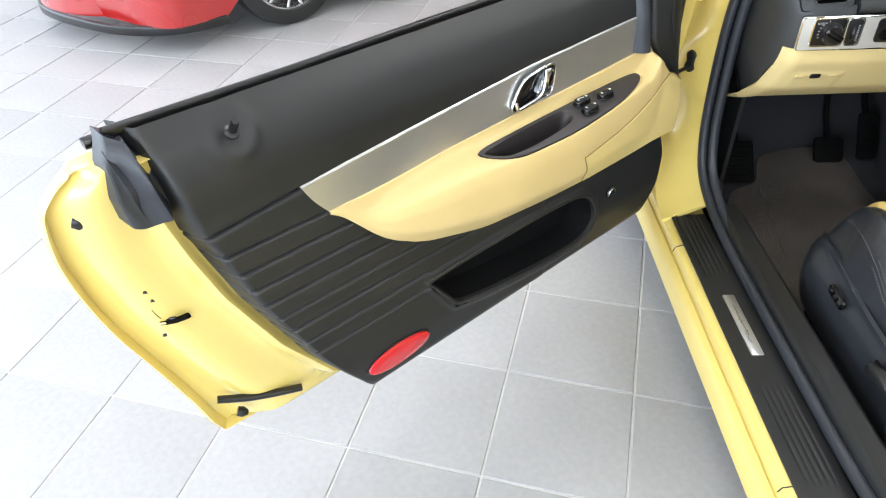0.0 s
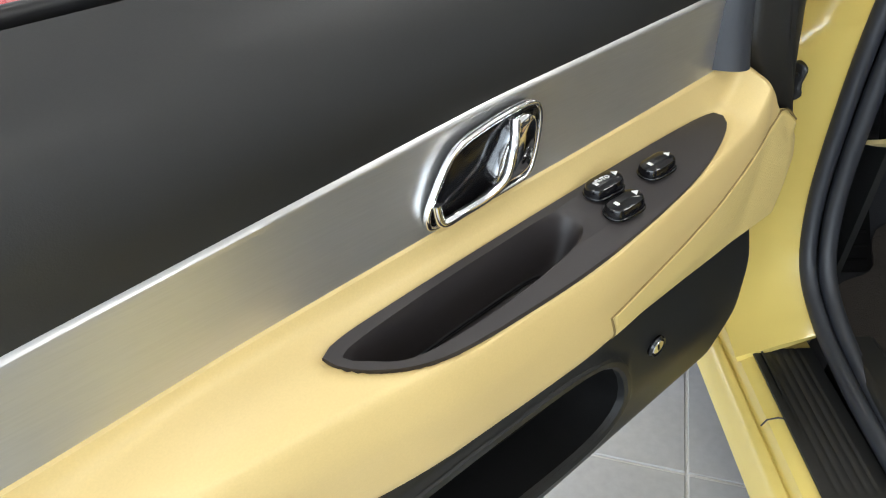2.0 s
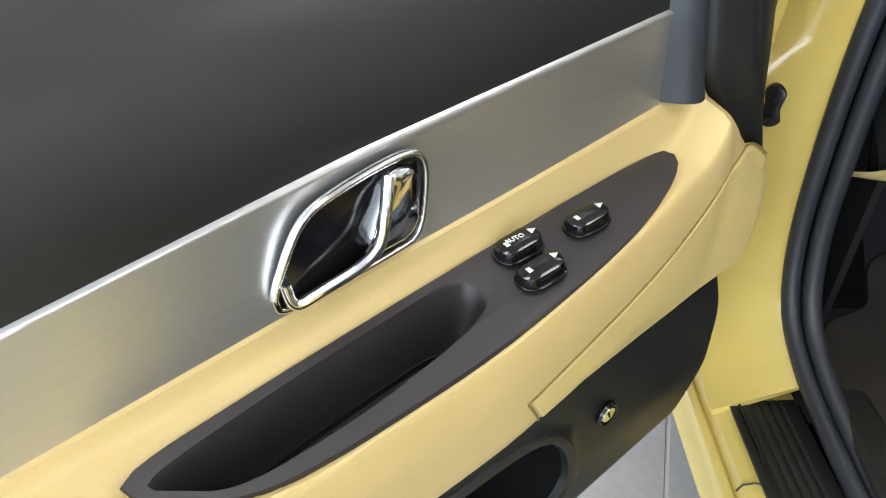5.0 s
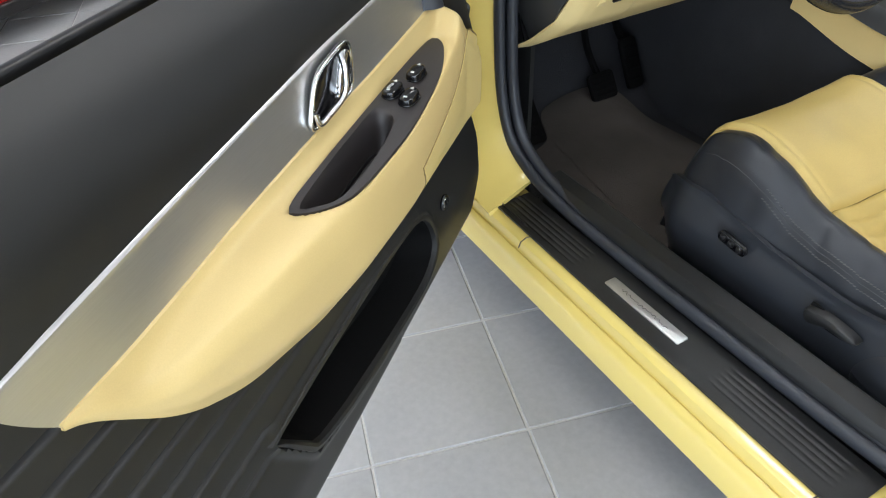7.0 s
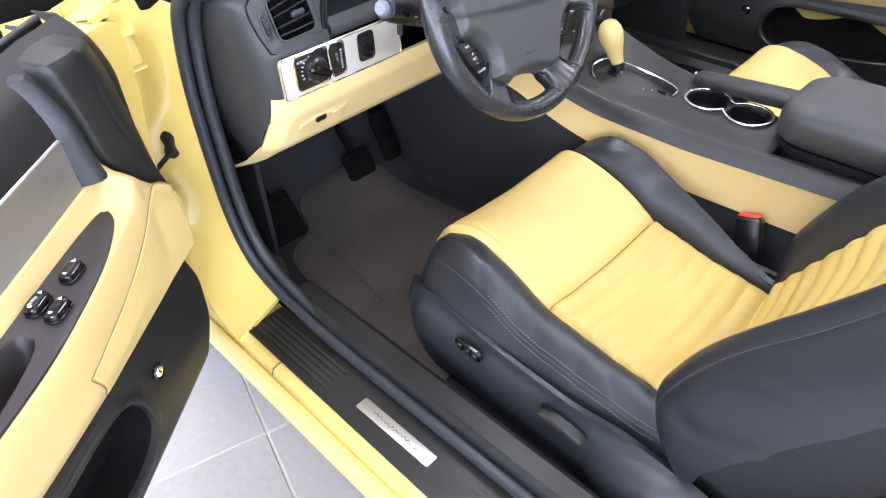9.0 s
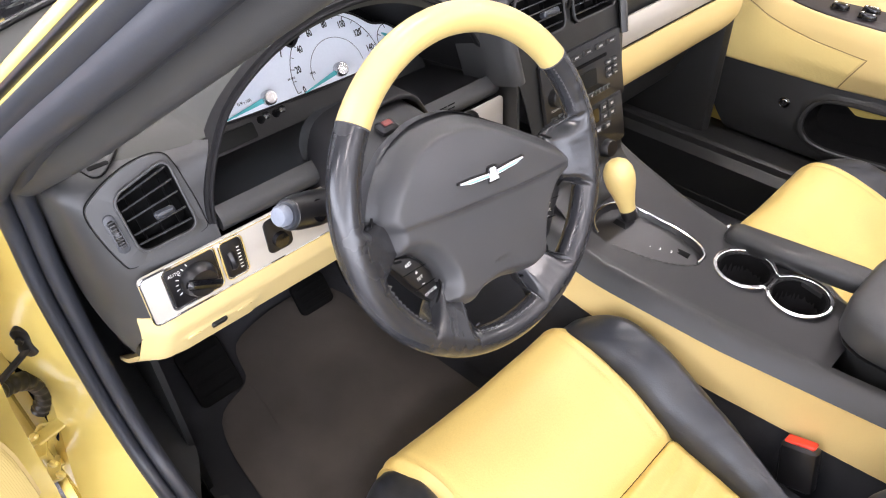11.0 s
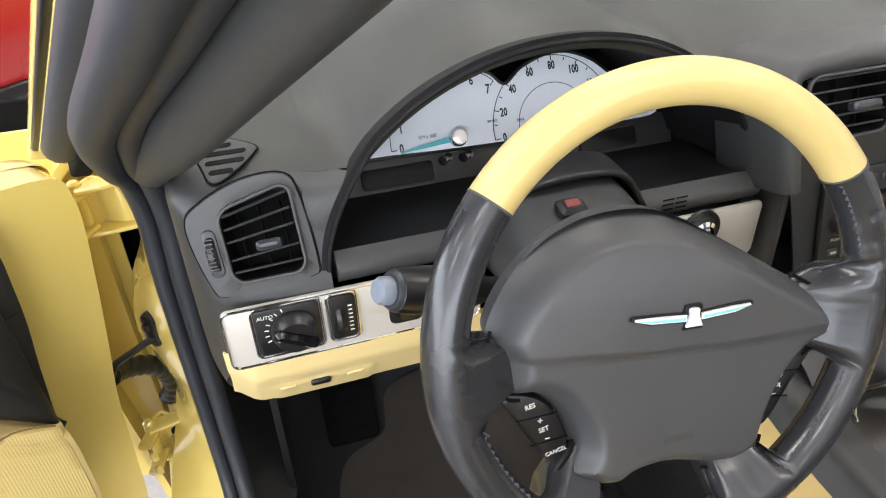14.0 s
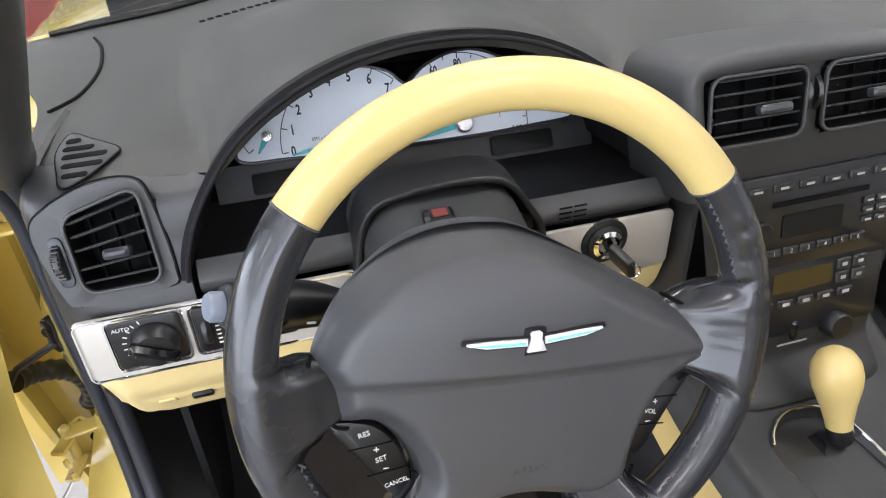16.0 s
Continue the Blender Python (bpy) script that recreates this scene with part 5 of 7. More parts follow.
    bm = bmesh.new()
    rings = []
    for h in steps(-0.03, 0.64, 24):
        r = []
        for x, d in rrect(0.47, 0.11, 0.05, 5):
            k = 1 - 0.5 * max(0, (h - 0.52) / 0.13) ** 2
            p = BO + up * h + out * (d - 0.085)
            r.append(Vector((X(CX + x * k), p.y, p.z)))
        rings.append(r)
    part("backrest_shell", loft(rings, bm), M_DLEATH, t, "charcoal leather backrest shell")
    part("side_flap", sheet(lambda h, q: (X(0.166 + 0.012 * q), (BO + up * h + out * (0.02 - 0.14 * q)).y, (BO + up * h + out * (0.02 - 0.14 * q)).z), steps(0.0, 0.5, 20), steps(0, 1, 10), 0.01, flip=not mx), M_RIBBED, t, "ribbed charcoal side panel")
    part("headrest", loft([[Vector((X(CX + x), (BO + up * h + out * (d - 0.04)).y, (BO + up * h + out * (d - 0.04)).z)) for x, d in rrect(0.26 * k, 0.09 * k, 0.035 * k, 5)] for h, k in ((0.66, 0.8), (0.68, 0.96), (0.74, 1.0), (0.82, 0.96), (0.85, 0.7))]), M_DLEATH, t, "charcoal leather headrest")
    # belt buckle beside the cushion
    lean = -1 if mx else 1
    bk = pose(X(0.671), 1.124, 0.466, -16, 16 * lean, 0)
    b = part("buckle", box(0.028, 0.050, 0.076, bk, 0.007), M_BLACK, t, "black seat-belt buckle")
    part("release_button", box(0.020, 0.041, 0.006, bk @ pose(0, 0, 0.073), 0.002), M_REDBTN, b, "red release button")
    return t


M_YPLEAT = mat("fine-ribbed yellow leather", (0.53, 0.385, 0.108), 0.47, var=0.07, big=10, fine=300, bump=0.35, dist=0.001, grain=(3.0, 0.6, 0.6))
M_RIBBED = mat("ribbed charcoal trim cloth", (0.024, 0.025, 0.029), 0.5, var=0.15, fine=300, bump=0.5, dist=0.002, grain=(1, 0.1, 1))
seat("driver_seat", "yellow and charcoal leather driver seat with pleated insert", False)
beside = seat("passenger_seat", "yellow and charcoal leather passenger seat beyond the console", True)
beside.location.y -= 0.085

# ---- passenger door, closed, the mirror image of the other ----
PDOOR = Matrix(((0, -1, 0, 1.690), (-1, 0, 0, 1.803), (0, 0, 1, 0), (0, 0, 0, 1)))
door("passenger_door", PDOOR, "closed yellow passenger door with charcoal trim")

# ---- dashboard ----
dash = thing("dashboard", (0.8, 1.85, 0.60), "charcoal moulded dashboard with yellow lower panel", "dashboard")
ACX, AHW = 0.413, 0.243


def arch(x):
    """Upper edge of the instrument hood."""
    k = max(0.0, 1 - abs((x - ACX) / AHW) ** 2.1)
    return 0.925 + 0.179 * k ** 0.62


def edge_y(x):
    return soft([(0.04, 1.822), (0.07, 1.786), (0.10, 1.772), (0.15, 1.766), (0.185, 1.756), (0.215, 1.744), (0.42, 1.742), (0.66, 1.742), (0.69, 1.752), (0.93, 1.752), (1.0, 1.80), (1.56, 1.83)], x, 0.02)


def edge_z(x):
    base = soft([(0.03, 0.985), (0.06, 1.004), (0.17, 1.012), (0.62, 1.018), (0.70, 1.038), (0.80, 1.048), (0.93, 1.040), (0.97, 1.02), (1.56, 1.0)], x, 0.03)
    return max(base, arch(x) + 0.003) if abs(x - ACX) < AHW else base


def dash_top(x, q):
    y0 = edge_y(x)
    w = 0.045 * sstep(0.0, 0.25, q)
    z0 = sum(edge_z(min(1.56, max(0.035, x + w * k))) for k in (-1, -0.66, -0.33, 0, 0.33, 0.66, 1)) / 7
    y1, z1 = 2.20 + 0.30 * (1 - ((x - 0.8) / 0.85) ** 2), 0.985 + 0.02 * (1 - ((x - 0.8) / 0.78) ** 2)
    y = y0 + (y1 - y0) * q
    hi = edge_z(x) - 0.0
    lo = soft([(0.03, 0.985), (0.06, 1.004), (0.17, 1.012), (0.66, 1.020), (0.80, 1.030), (0.93, 1.025), (1.56, 1.0)], x, 0.03)
    z = lo + (z1 - lo) * q + (z0 - lo) * (1 - sstep(0.22, 0.85, q)) + 0.006 * math.sin(q * math.pi)
    if q < 0.03:
        z -= 0.006 * (1 - q / 0.03) ** 2 * sstep(0.18, 0.22, x)
    if q < 0.05:
        z -= 0.007 * (1 - q / 0.05) * (1 - sstep(0.18, 0.21, x))
    x -= 0.075 * (1 - sstep(0.034, 0.16, x)) * sstep(0.25, 0.9, q)
    return (x, y, z)


xs = sorted(set(steps(0.034, 1.566, 150) + [ACX + AHW * math.sin(a) * 0.999 for a in steps(-1.57, 1.57, 40)]))
part("dash_top", sheet(dash_top, xs, steps(0, 1, 26), 0.008, flip=False), M_DTOP, dash, "charcoal grained dashboard top")


VL = frame_from((0.1165, 1.7235, 0.962), (1, -0.12, 0.09), (0, 0.30, 1))
VLI = VL.inverted()


def vent_outline(w, h, top_arch):
    return [(x, y + top_arch * (0.5 + x / w) * (1 if y > 0 else 0)) for x, y in rrect(w, h, 0.012, 4)]


VOUT = vent_outline(0.066, 0.068, 0.016)
# left end, wrapping from the door side round to the instrument hood
END = spline([(0.042, 1.95, 0), (0.036, 1.88, 0), (0.036, 1.81, 0), (0.045, 1.765, 0), (0.072, 1.738, 0), (0.115, 1.728, 0), (0.176, 1.724, 0)], 44)


def hood_x(z):
    """Where the hood's left leg stands at the height z."""
    k = max(0.0, (z - 0.925) / 0.182) ** (1 / 0.62)
    return ACX - AHW * max(0.0, 1 - k) ** (1 / 2.1) + 0.002


def dash_end(i, k):
    j = min(int(i), 43)
    p = END[j].lerp(END[j + 1], i - j)
    f = i / 44
    low = soft([(0.0, 0.617), (0.167, 0.650), (0.333, 0.702), (0.5, 0.762), (0.6, 0.792), (0.68, 0.820), (0.75, 0.836), (1.0, 0.838)], f, 0.02)
    z = low + (1.0092 - low) * k
    lean = soft([(0.60, 0.06), (0.70, 0.03), (0.80, -0.004), (0.835, -0.018), (0.905, -0.018), (0.94, -0.006), (0.98, 0.006), (1.0, 0.020), (1.01, 0.045), (1.02, 0.09)], z, 0.010)
    P = Vector((p.x + 0.02 * (1 - f) * sstep(0.98, 1.01, z) + 0.036 * (1 - sstep(0.62, 0.80, z)) * (1 - sstep(0.35, 0.9, f)), p.y + (lean * (1 - 0.75 * sstep(0.82, 1.0, f)) if lean > 0 else lean) * sstep(0.25, 0.75, f), z))
    P.x += (hood_x(z) - 0.176) * sstep(0.80, 1.0, f)
    P.z -= 0.005 * sstep(0.97, 1.0, k) * (1 - sstep(0.9, 1.0, f))
    P.y += 0.03 * sstep(0.95, 1.0, k) * (1 - sstep(0.9, 1.0, f)) * sstep(0.2, 0.5, f)
    lo = VLI @ P
    if abs(lo.x) < 0.06 and abs(lo.y) < 0.07:
        P -= VL.to_3x3() @ Vector((0, 0, 0.055)) * sstep(-0.004, 0.001, edge_dist(VOUT, lo.x, lo.y)) * (1 - sstep(0.90, 0.94, k))
    return P


part("dash_end", sheet(dash_end, steps(0, 44, 88), steps(0, 1, 64), 0.006), M_DASH, dash, "charcoal curved dashboard end")

# instrument hood: thin black rim and a dark cavity
half = [(ACX + AHW * math.sin(a), arch(ACX + AHW * math.sin(a))) for a in steps(-math.pi / 2, math.pi / 2, 64)]
def rim_y(x, z):
    """The left leg of the rim stands on the edge of the dashboard's end."""
    leg = soft([(0.92, 1.709), (0.94, 1.714), (0.98, 1.722), (1.0, 1.7265), (1.02, 1.733), (1.035, 1.738)], z, 0.008)
    return leg if x < ACX else 1.738


RIM = [Vector((x, rim_y(x, z), z)) for x, z in half]
part("hood_rim", sweep(RIM, rrect(0.004, 0.011, 0.0018, 3), up=(0, 1, 0)), M_HOOD, dash, "black instrument hood rim")


def cavity(i, q):
    p = RIM[i]
    return (ACX + (p.x - ACX) * (1 - 0.14 * q), p.y + (1.928 - p.y) * q, 0.93 + (p.z - 0.93) * (1 - 0.26 * q))


part("hood_cavity", sheet(cavity, list(range(65)), steps(0, 1, 10), 0.006, flip=True), M_HOOD, dash, "black instrument hood lining")
part("hood_floor", sheet(lambda x, q: (x, 1.722 + 0.150 * q, 0.930 - 0.022 * q), steps(ACX - 0.236, ACX + 0.236, 20), steps(0, 1, 8), 0.006), M_DASHB, dash, "black instrument hood floor")
part("hood_back", box(0.36, 0.02, 0.085, pose(ACX, 1.938, 0.925), 0.002), M_VOID, dash)

# gauge cluster on its raked plane
CL = frame_from((0.40, 1.872, 0.957), (1, 0, 0), (0, math.sin(radians(27)), math.cos(radians(27))))
cl = thing("instrument_cluster", (0.40, 1.872, 0.95), "white gauge cluster with turquoise needles in the hood", "gauge cluster")
face = [(-0.166, -0.008), (-0.174, 0.004), (-0.150, 0.027), (-0.122, 0.040), (-0.100, 0.056), (-0.065, 0.072), (-0.030, 0.076), (0.0, 0.067), (0.018, 0.052), (0.040, 0.067), (0.070, 0.078), (0.100, 0.079), (0.132, 0.066), (0.158, 0.045), (0.185, 0.036), (0.207, 0.012), (0.211, -0.010), (0.16, -0.014), (0.08, -0.016), (-0.06, -0.013), (-0.125, -0.010)]
fc = [(p.x, p.y) for p in spline([(*p, 0) for p in face], 126, True)]
part("gauge_face", slab(fc, 0.004, CL), M_GAUGE, cl, "white gauge face")
part("gauge_surround", sweep([CL @ Vector((x, y, 0.003)) for x, y in fc], circle(0.0022, 6), closed=True, up=(0, 1, -0.3)), M_BLACK, cl, "black gauge surround")
part("cluster_panel", slab(rrect(0.44, 0.085, 0.008), 0.003, CL @ pose(0.018, -0.052, -0.012)), M_DARK, cl, "dark lower cluster panel")
for cx, wide in ((-0.122, 0.085), (0.148, 0.077)):
    part("message_window", slab(rrect(wide, 0.023, 0.004), 0.003, CL @ pose(cx, -0.0325, -0.008), 0.001), M_LCD, cl, "dark message window")
for cx in (-0.051, -0.026):
    part("reset_stalk", lathe([(0, 0), (0.006, 0), (0.0045, 0.006), (0.0035, 0.022), (0.005, 0.026), (0, 0.027)], CL @ pose(cx - 0.015, -0.024, -0.008, -8), 12), M_BLACKG, cl, "black reset stalk")


def gauge(cx, cy, rad, a0, a1, n, names, size, needle, small=False):
    hubr = 0.0105 if not small else 0.006
    for i in range(n + 1):
        a = radians(a0 + (a1 - a0) * i / n)
        big = names and i % 2 == 0 if len(names) * 2 == n + 2 else True
        m = CL @ pose(cx + rad * math.cos(a), cy + rad * math.sin(a), 0.0041, 0, 0, math.degrees(a))
        part("tick", box(0.006 if big else 0.0035, 0.0011, 0.0005, m, 0.0001), M_INK, cl)
    arc = [CL @ Vector((cx + (rad + 0.0035) * math.cos(radians(a)), cy + (rad + 0.0035) * math.sin(radians(a)), 0.0043)) for a in steps(a0, a1, 40)]
    part("scale_arc", sweep(arc, circle(0.0005, 5), up=(0, 1, -0.3)), M_INK, cl)
    for i, t in enumerate(names):
        a = radians(a0 + (a1 - a0) * i / max(1, len(names) - 1))
        part("numeral", words(t, size, CL @ pose(cx + (rad - 0.0085) * math.cos(a), cy + (rad - 0.0085) * math.sin(a), 0.0043) @ Matrix.Diagonal((0.66, 1, 1, 1)), 0.0002, bold=0.0004), M_INK, cl)
    a = radians(needle)
    d, sd = Vector((math.cos(a), math.sin(a))), Vector((-math.sin(a), math.cos(a)))
    L = rad * 0.92
    pts = [(d * hubr * 0.8 + sd * 0.0035), (d * L + sd * 0.0008), (d * L - sd * 0.0008), (d * hubr * 0.8 - sd * 0.0035)]
    part("needle", slab([(p.x, p.y) for p in pts], 0.0015, CL @ pose(cx, cy, 0.007)), M_TURQ, cl, "turquoise needle")
    part("needle_hub", lathe([(0, 0), (hubr, 0), (hubr, 0.010), (hubr * 0.8, 0.013), (0, 0.0135)], CL @ pose(cx, cy, 0.0035), 22), M_ALLOY, cl, "bright metal needle hub")


gauge(-0.0486, 0.0, 0.0750, 183, 47, 7, list("01234567"), 0.015, 186)
gauge(0.0755, -0.001, 0.0750, 187, -14, 16, ["0", "20", "40", "60", "80", "100", "120", "140", "160"], 0.0135, 190)
gauge(-0.140, 0.016, 0.022, 215, 130, 2, [], 0.008, 235, True)
gauge(0.182, 0.014, 0.020, 200, 100, 2, [], 0.008, 140, True)
inner_arc = [CL @ Vector((0.0755 + 0.046 * math.cos(radians(a)), 0.046 * math.sin(radians(a)), 0.0043)) for a in steps(182, 0, 30)]
part("inner_scale", sweep(inner_arc, circle(0.0004, 5), up=(0, 1, -0.3)), M_INK, cl)
part("lettering", words("RPM x 1000", 0.0062, CL @ pose(-0.083, 0.006, 0.0043) @ Matrix.Diagonal((0.7, 1, 1, 1)), 0.0002), M_INK, cl)
part("lettering", words("MPH", 0.0062, CL @ pose(0.032, 0.008, 0.0043) @ Matrix.Diagonal((0.7, 1, 1, 1)), 0.0002), M_INK, cl)
part("lettering", words("BRAKE", 0.0042, CL @ pose(-0.003, 0.012, 0.0043), 0.0002), M_INK, cl)
part("lettering", words("RESET", 0.0042, CL @ pose(-0.050, -0.0145, -0.0085), 0.0002), M_WHITEINK, cl)


# vents
def vent(name, m, w, h, n, label, top_arch=0.0, wheel_side=None):
    """A louvred outlet: surround, throat in painted shade, blades, knob, thumbwheel. m: x right, y up, z out."""
    v = thing(name, m.translation, label, "air vent", "dashboard vents")
    out = vent_outline(w, h, top_arch)
    # Throat colour carries the shade deep inside the outlet.
    part("throat", loft([[m @ Vector((x * k, y * k, z)) for x, y in out] for k, z in ((1.03, 0.003), (0.985, 0.002), (0.97, -0.02), (0.95, -0.036), (0.3, -0.037), (0.02, -0.037))], cap=False), M_VOID, v, "vent throat with its shade painted black")
    part("bezel", sweep([m @ Vector((x * 1.02, y * 1.02, 0.002)) for x, y in out], rrect(0.0032, 0.005, 0.0014, 2), closed=True, up=m.to_3x3() @ Vector((0.01, 0, 1))), M_DASH, v, "charcoal vent bezel")
    for i in range(n):
        y = -h / 2 + h * (i + 0.6) / n
        yy = top_arch * 0.5 * (1 if y > 0 else 0)
        part("blade", box(w * 0.94, 0.0020, 0.009, m @ pose(0, y + yy * 0.6, -0.007, -16, 0, math.degrees(math.atan2(top_arch, w)) * (0.5 + y / h)), 0.001), M_BLADE, v)
    for i in range(3):
        # Rear vanes share the throat's painted shade.
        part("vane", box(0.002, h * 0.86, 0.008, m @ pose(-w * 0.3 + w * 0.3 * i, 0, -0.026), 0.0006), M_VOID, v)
    part("knob", box(w * 0.34, 0.009, 0.014, m @ pose(w * 0.10, -0.002, 0.004, -14), 0.003), M_SHROUD, v, "grey slide knob")
    if wheel_side is not None:
        part("thumbwheel", lathe([(0.004, -0.004), (0.016, -0.004), (0.018, -0.002), (0.018, 0.002), (0.016, 0.004), (0.004, 0.004)], m @ pose(wheel_side, -0.004, -0.0085, 0, 90, 0), 28), M_BLACK, v, "ribbed black thumbwheel")
        part("wheel_slot", slab(rrect(0.0125, 0.046, 0.006, 4), 0.002, m @ pose(wheel_side, -0.004, -0.0032), 0.0006), M_SHROUD, v, "thumbwheel slot")
        for k in range(9):
            a = radians(-56 + 14 * k)
            part("wheel_rib", box(0.0075, 0.0016, 0.0016, m @ pose(wheel_side, -0.004, -0.0085) @ pose(0, 0, 0, math.degrees(a) * -1, 0, 0) @ pose(0, 0, 0.0172), 0.0005), M_BLADE, v)
    return v


def polar(outline, n):
    """The outline at n even angles round the origin."""
    out = []
    for i in range(n):
        a = 2 * math.pi * i / n
        c, s = math.cos(a), math.sin(a)
        best = 0.01
        for (ax, ay), (bx, by) in zip(outline, outline[1:] + outline[:1]):
            d = c * (by - ay) - s * (bx - ax)
            if abs(d) > 1e-9:
                t, u = (ax * (by - ay) - ay * (bx - ax)) / d, (ax * s - ay * c) / d
                if t > 0 and -1e-6 <= u <= 1 + 1e-6:
                    best = max(best, t)
        out.append((best * c, best * s))
    return out


so = polar([(p.x - 0.006, p.y + 0.002) for p in spline([(-0.058, 0.022, 0), (-0.040, 0.042, 0), (0.0, 0.056, 0), (0.035, 0.055, 0), (0.046, 0.036, 0), (0.050, -0.030, 0), (0.040, -0.046, 0), (-0.035, -0.050, 0), (-0.050, -0.036, 0)], 54, True)], 96)
si = polar([(x * 1.01, y * 1.01) for x, y in VOUT], 96)
part("vent_surround", loft([[VL @ Vector((x * k, y * k, z)) for x, y in o] for o, k, z in ((so, 1.0, -0.012), (so, 1.0, -0.006), (so, 0.985, -0.0035), (si, 1.06, -0.003), (si, 1.0, -0.001), (si, 1.0, -0.010))], cap=False), M_DASH, dash, "charcoal vent surround")
part("vent_joint", sweep([VL @ Vector((x * 1.006, y * 1.006, -0.0072)) for x, y in so], circle(0.0011, 6), closed=True, up=VL.to_3x3() @ Vector((0.01, 0, 1))), M_VOID, dash, "dark joint round the vent")
vent("side_vent", VL, 0.066, 0.068, 5, "charcoal dashboard side vent with black louvres", 0.016, -0.046)
# triangular demister grille on the left of the top
def dash_at(x, y):
    """A point of the dashboard top above x, y."""
    y1 = 2.20 + 0.30 * (1 - ((x - 0.8) / 0.85) ** 2)
    return Vector(dash_top(x, (y - edge_y(x)) / (y1 - edge_y(x))))


def dash_on(x, y):
    """The dashboard top at x, y, its left corner's drift taken out."""
    u = x
    for _ in range(8):
        u = max(0.035, u + x - dash_at(u, y).x)
    return dash_at(u, y)


DC = dash_on(0.0975, 1.815)
DM = frame_from(DC + Vector((0, 0, 0.0005)), dash_on(0.120, 1.815) - dash_on(0.075, 1.815), dash_on(0.0975, 1.850) - dash_on(0.0975, 1.785))
dm = thing("demister_grille", DM.translation, "triangular charcoal demister grille on the dashboard", "air vent")
tri = [(p.x, p.y) for p in spline([(-0.0275, 0.014, 0), (-0.0235, 0.042, 0), (-0.0155, 0.052, 0), (0.003, 0.033, 0), (0.0295, 0.003, 0), (0.0255, -0.012, 0), (0.009, -0.033, 0), (-0.0075, -0.047, 0), (-0.0175, -0.043, 0), (-0.0215, -0.024, 0)], 54, True)]
part("surround", slab(tri, 0.0032, DM @ pose(0, 0, -0.001), 0.0018), M_DASH, dm)
part("surround_joint", sweep([DM @ Vector((x * 1.02, y * 1.02, 0.0006)) for x, y in tri], circle(0.0010, 6), closed=True), M_VOID, dm)
for k, (x0, x1) in enumerate(((-0.020, -0.006), (-0.0215, 0.008), (-0.021, 0.021), (-0.0195, 0.018), (-0.017, 0.006))):
    part("slot", slab([(x, y) for x, y in rrect(x1 - x0, 0.0080, 0.0035, 3)], 0.0012, DM @ pose((x0 + x1) / 2, 0.034 - 0.0165 * k, 0.0016, 0, 0, -12)), M_VOID, dm)

part("corner_joint", sweep(spline([dash_on(x, y) + Vector((0, 0, 0.001)) for x, y in ((0.043, 1.954), (0.060, 1.970), (0.072, 1.988), (0.082, 2.03), (0.0845, 2.08), (0.081, 2.16), (0.076, 2.215))], 30), circle(0.0022, 6)), M_VOID, dash, "dark joint of the dashboard corner")
for i in range(56):
    x = 0.205 + 0.0115 * i
    yy = 2.060 + 0.30 * (1 - ((x - 0.8) / 0.85) ** 2)
    part("demist_slot", box(0.0082, 0.0085, 0.0022, frame_from(dash_at(x, yy), dash_at(x + 0.02, yy + 0.02 * (0.8 - x) * 0.83) - dash_at(x - 0.02, yy - 0.02 * (0.8 - x) * 0.83), (0, 1, 0)) @ pose(0, 0, -0.0008), 0.0008), M_VOID, dash)
part("screen_seal", sweep([dash_at(x, 2.195 + 0.30 * (1 - ((x - 0.8) / 0.85) ** 2)) + Vector((0, 0.004, 0.004)) for x in steps(0.06, 1.54, 60)], circle(0.006, 8)), M_BLACK, dash, "black windscreen foot seal")

# padded bar and silver strip below the hood, either side of the column
def bar(x0, x1):
    part("padded_bar", sheet(lambda x, q: (x, 1.716 - 0.012 * math.sin(q * math.pi) + 0.008 * q, 0.905 + 0.031 * q), steps(x0, x1, 12), steps(0, 1, 10), 0.012, flip=False), M_DASH, dash, "charcoal padded bar")


bar(0.178, 0.318)
bar(0.470, 0.652)
BZ = frame_from((0.0, 1.7045, 0.8705), (1, 0, 0), (0, 0.02, 1))
part("silver_strip", slab([(p[0] + 0.192, p[1]) for p in rrect(0.254, 0.070, 0.007, 4)], 0.004, BZ @ pose(0, 0, -0.002), 0.0015), M_SILVER, dash, "satin silver switch strip")
part("silver_strip", slab([(p[0] + 0.566, p[1]) for p in rrect(0.182, 0.070, 0.007, 4)], 0.004, BZ @ pose(0, 0, -0.002), 0.0015), M_SILVER, dash, "satin silver ignition strip")
part("strip_edge", sweep([BZ @ Vector((x + 0.192, y, 0.0024)) for x, y in rrect(0.252, 0.068, 0.007, 4)], circle(0.0014, 6), closed=True, up=(0, 1, 0.01)), M_CHROME, dash, "bright strip edge")
for i in range(4):
    for k in range(2):
        part("slot", box(0.014, 0.0022, 0.001, frame_from((0.529 + 0.016 * k, 1.7035, 0.915 + 0.006 * i), (1, 0, 0), (0, 0, 1)) @ pose(0, 0, 0.0008), 0.0005), M_VOID, dash)
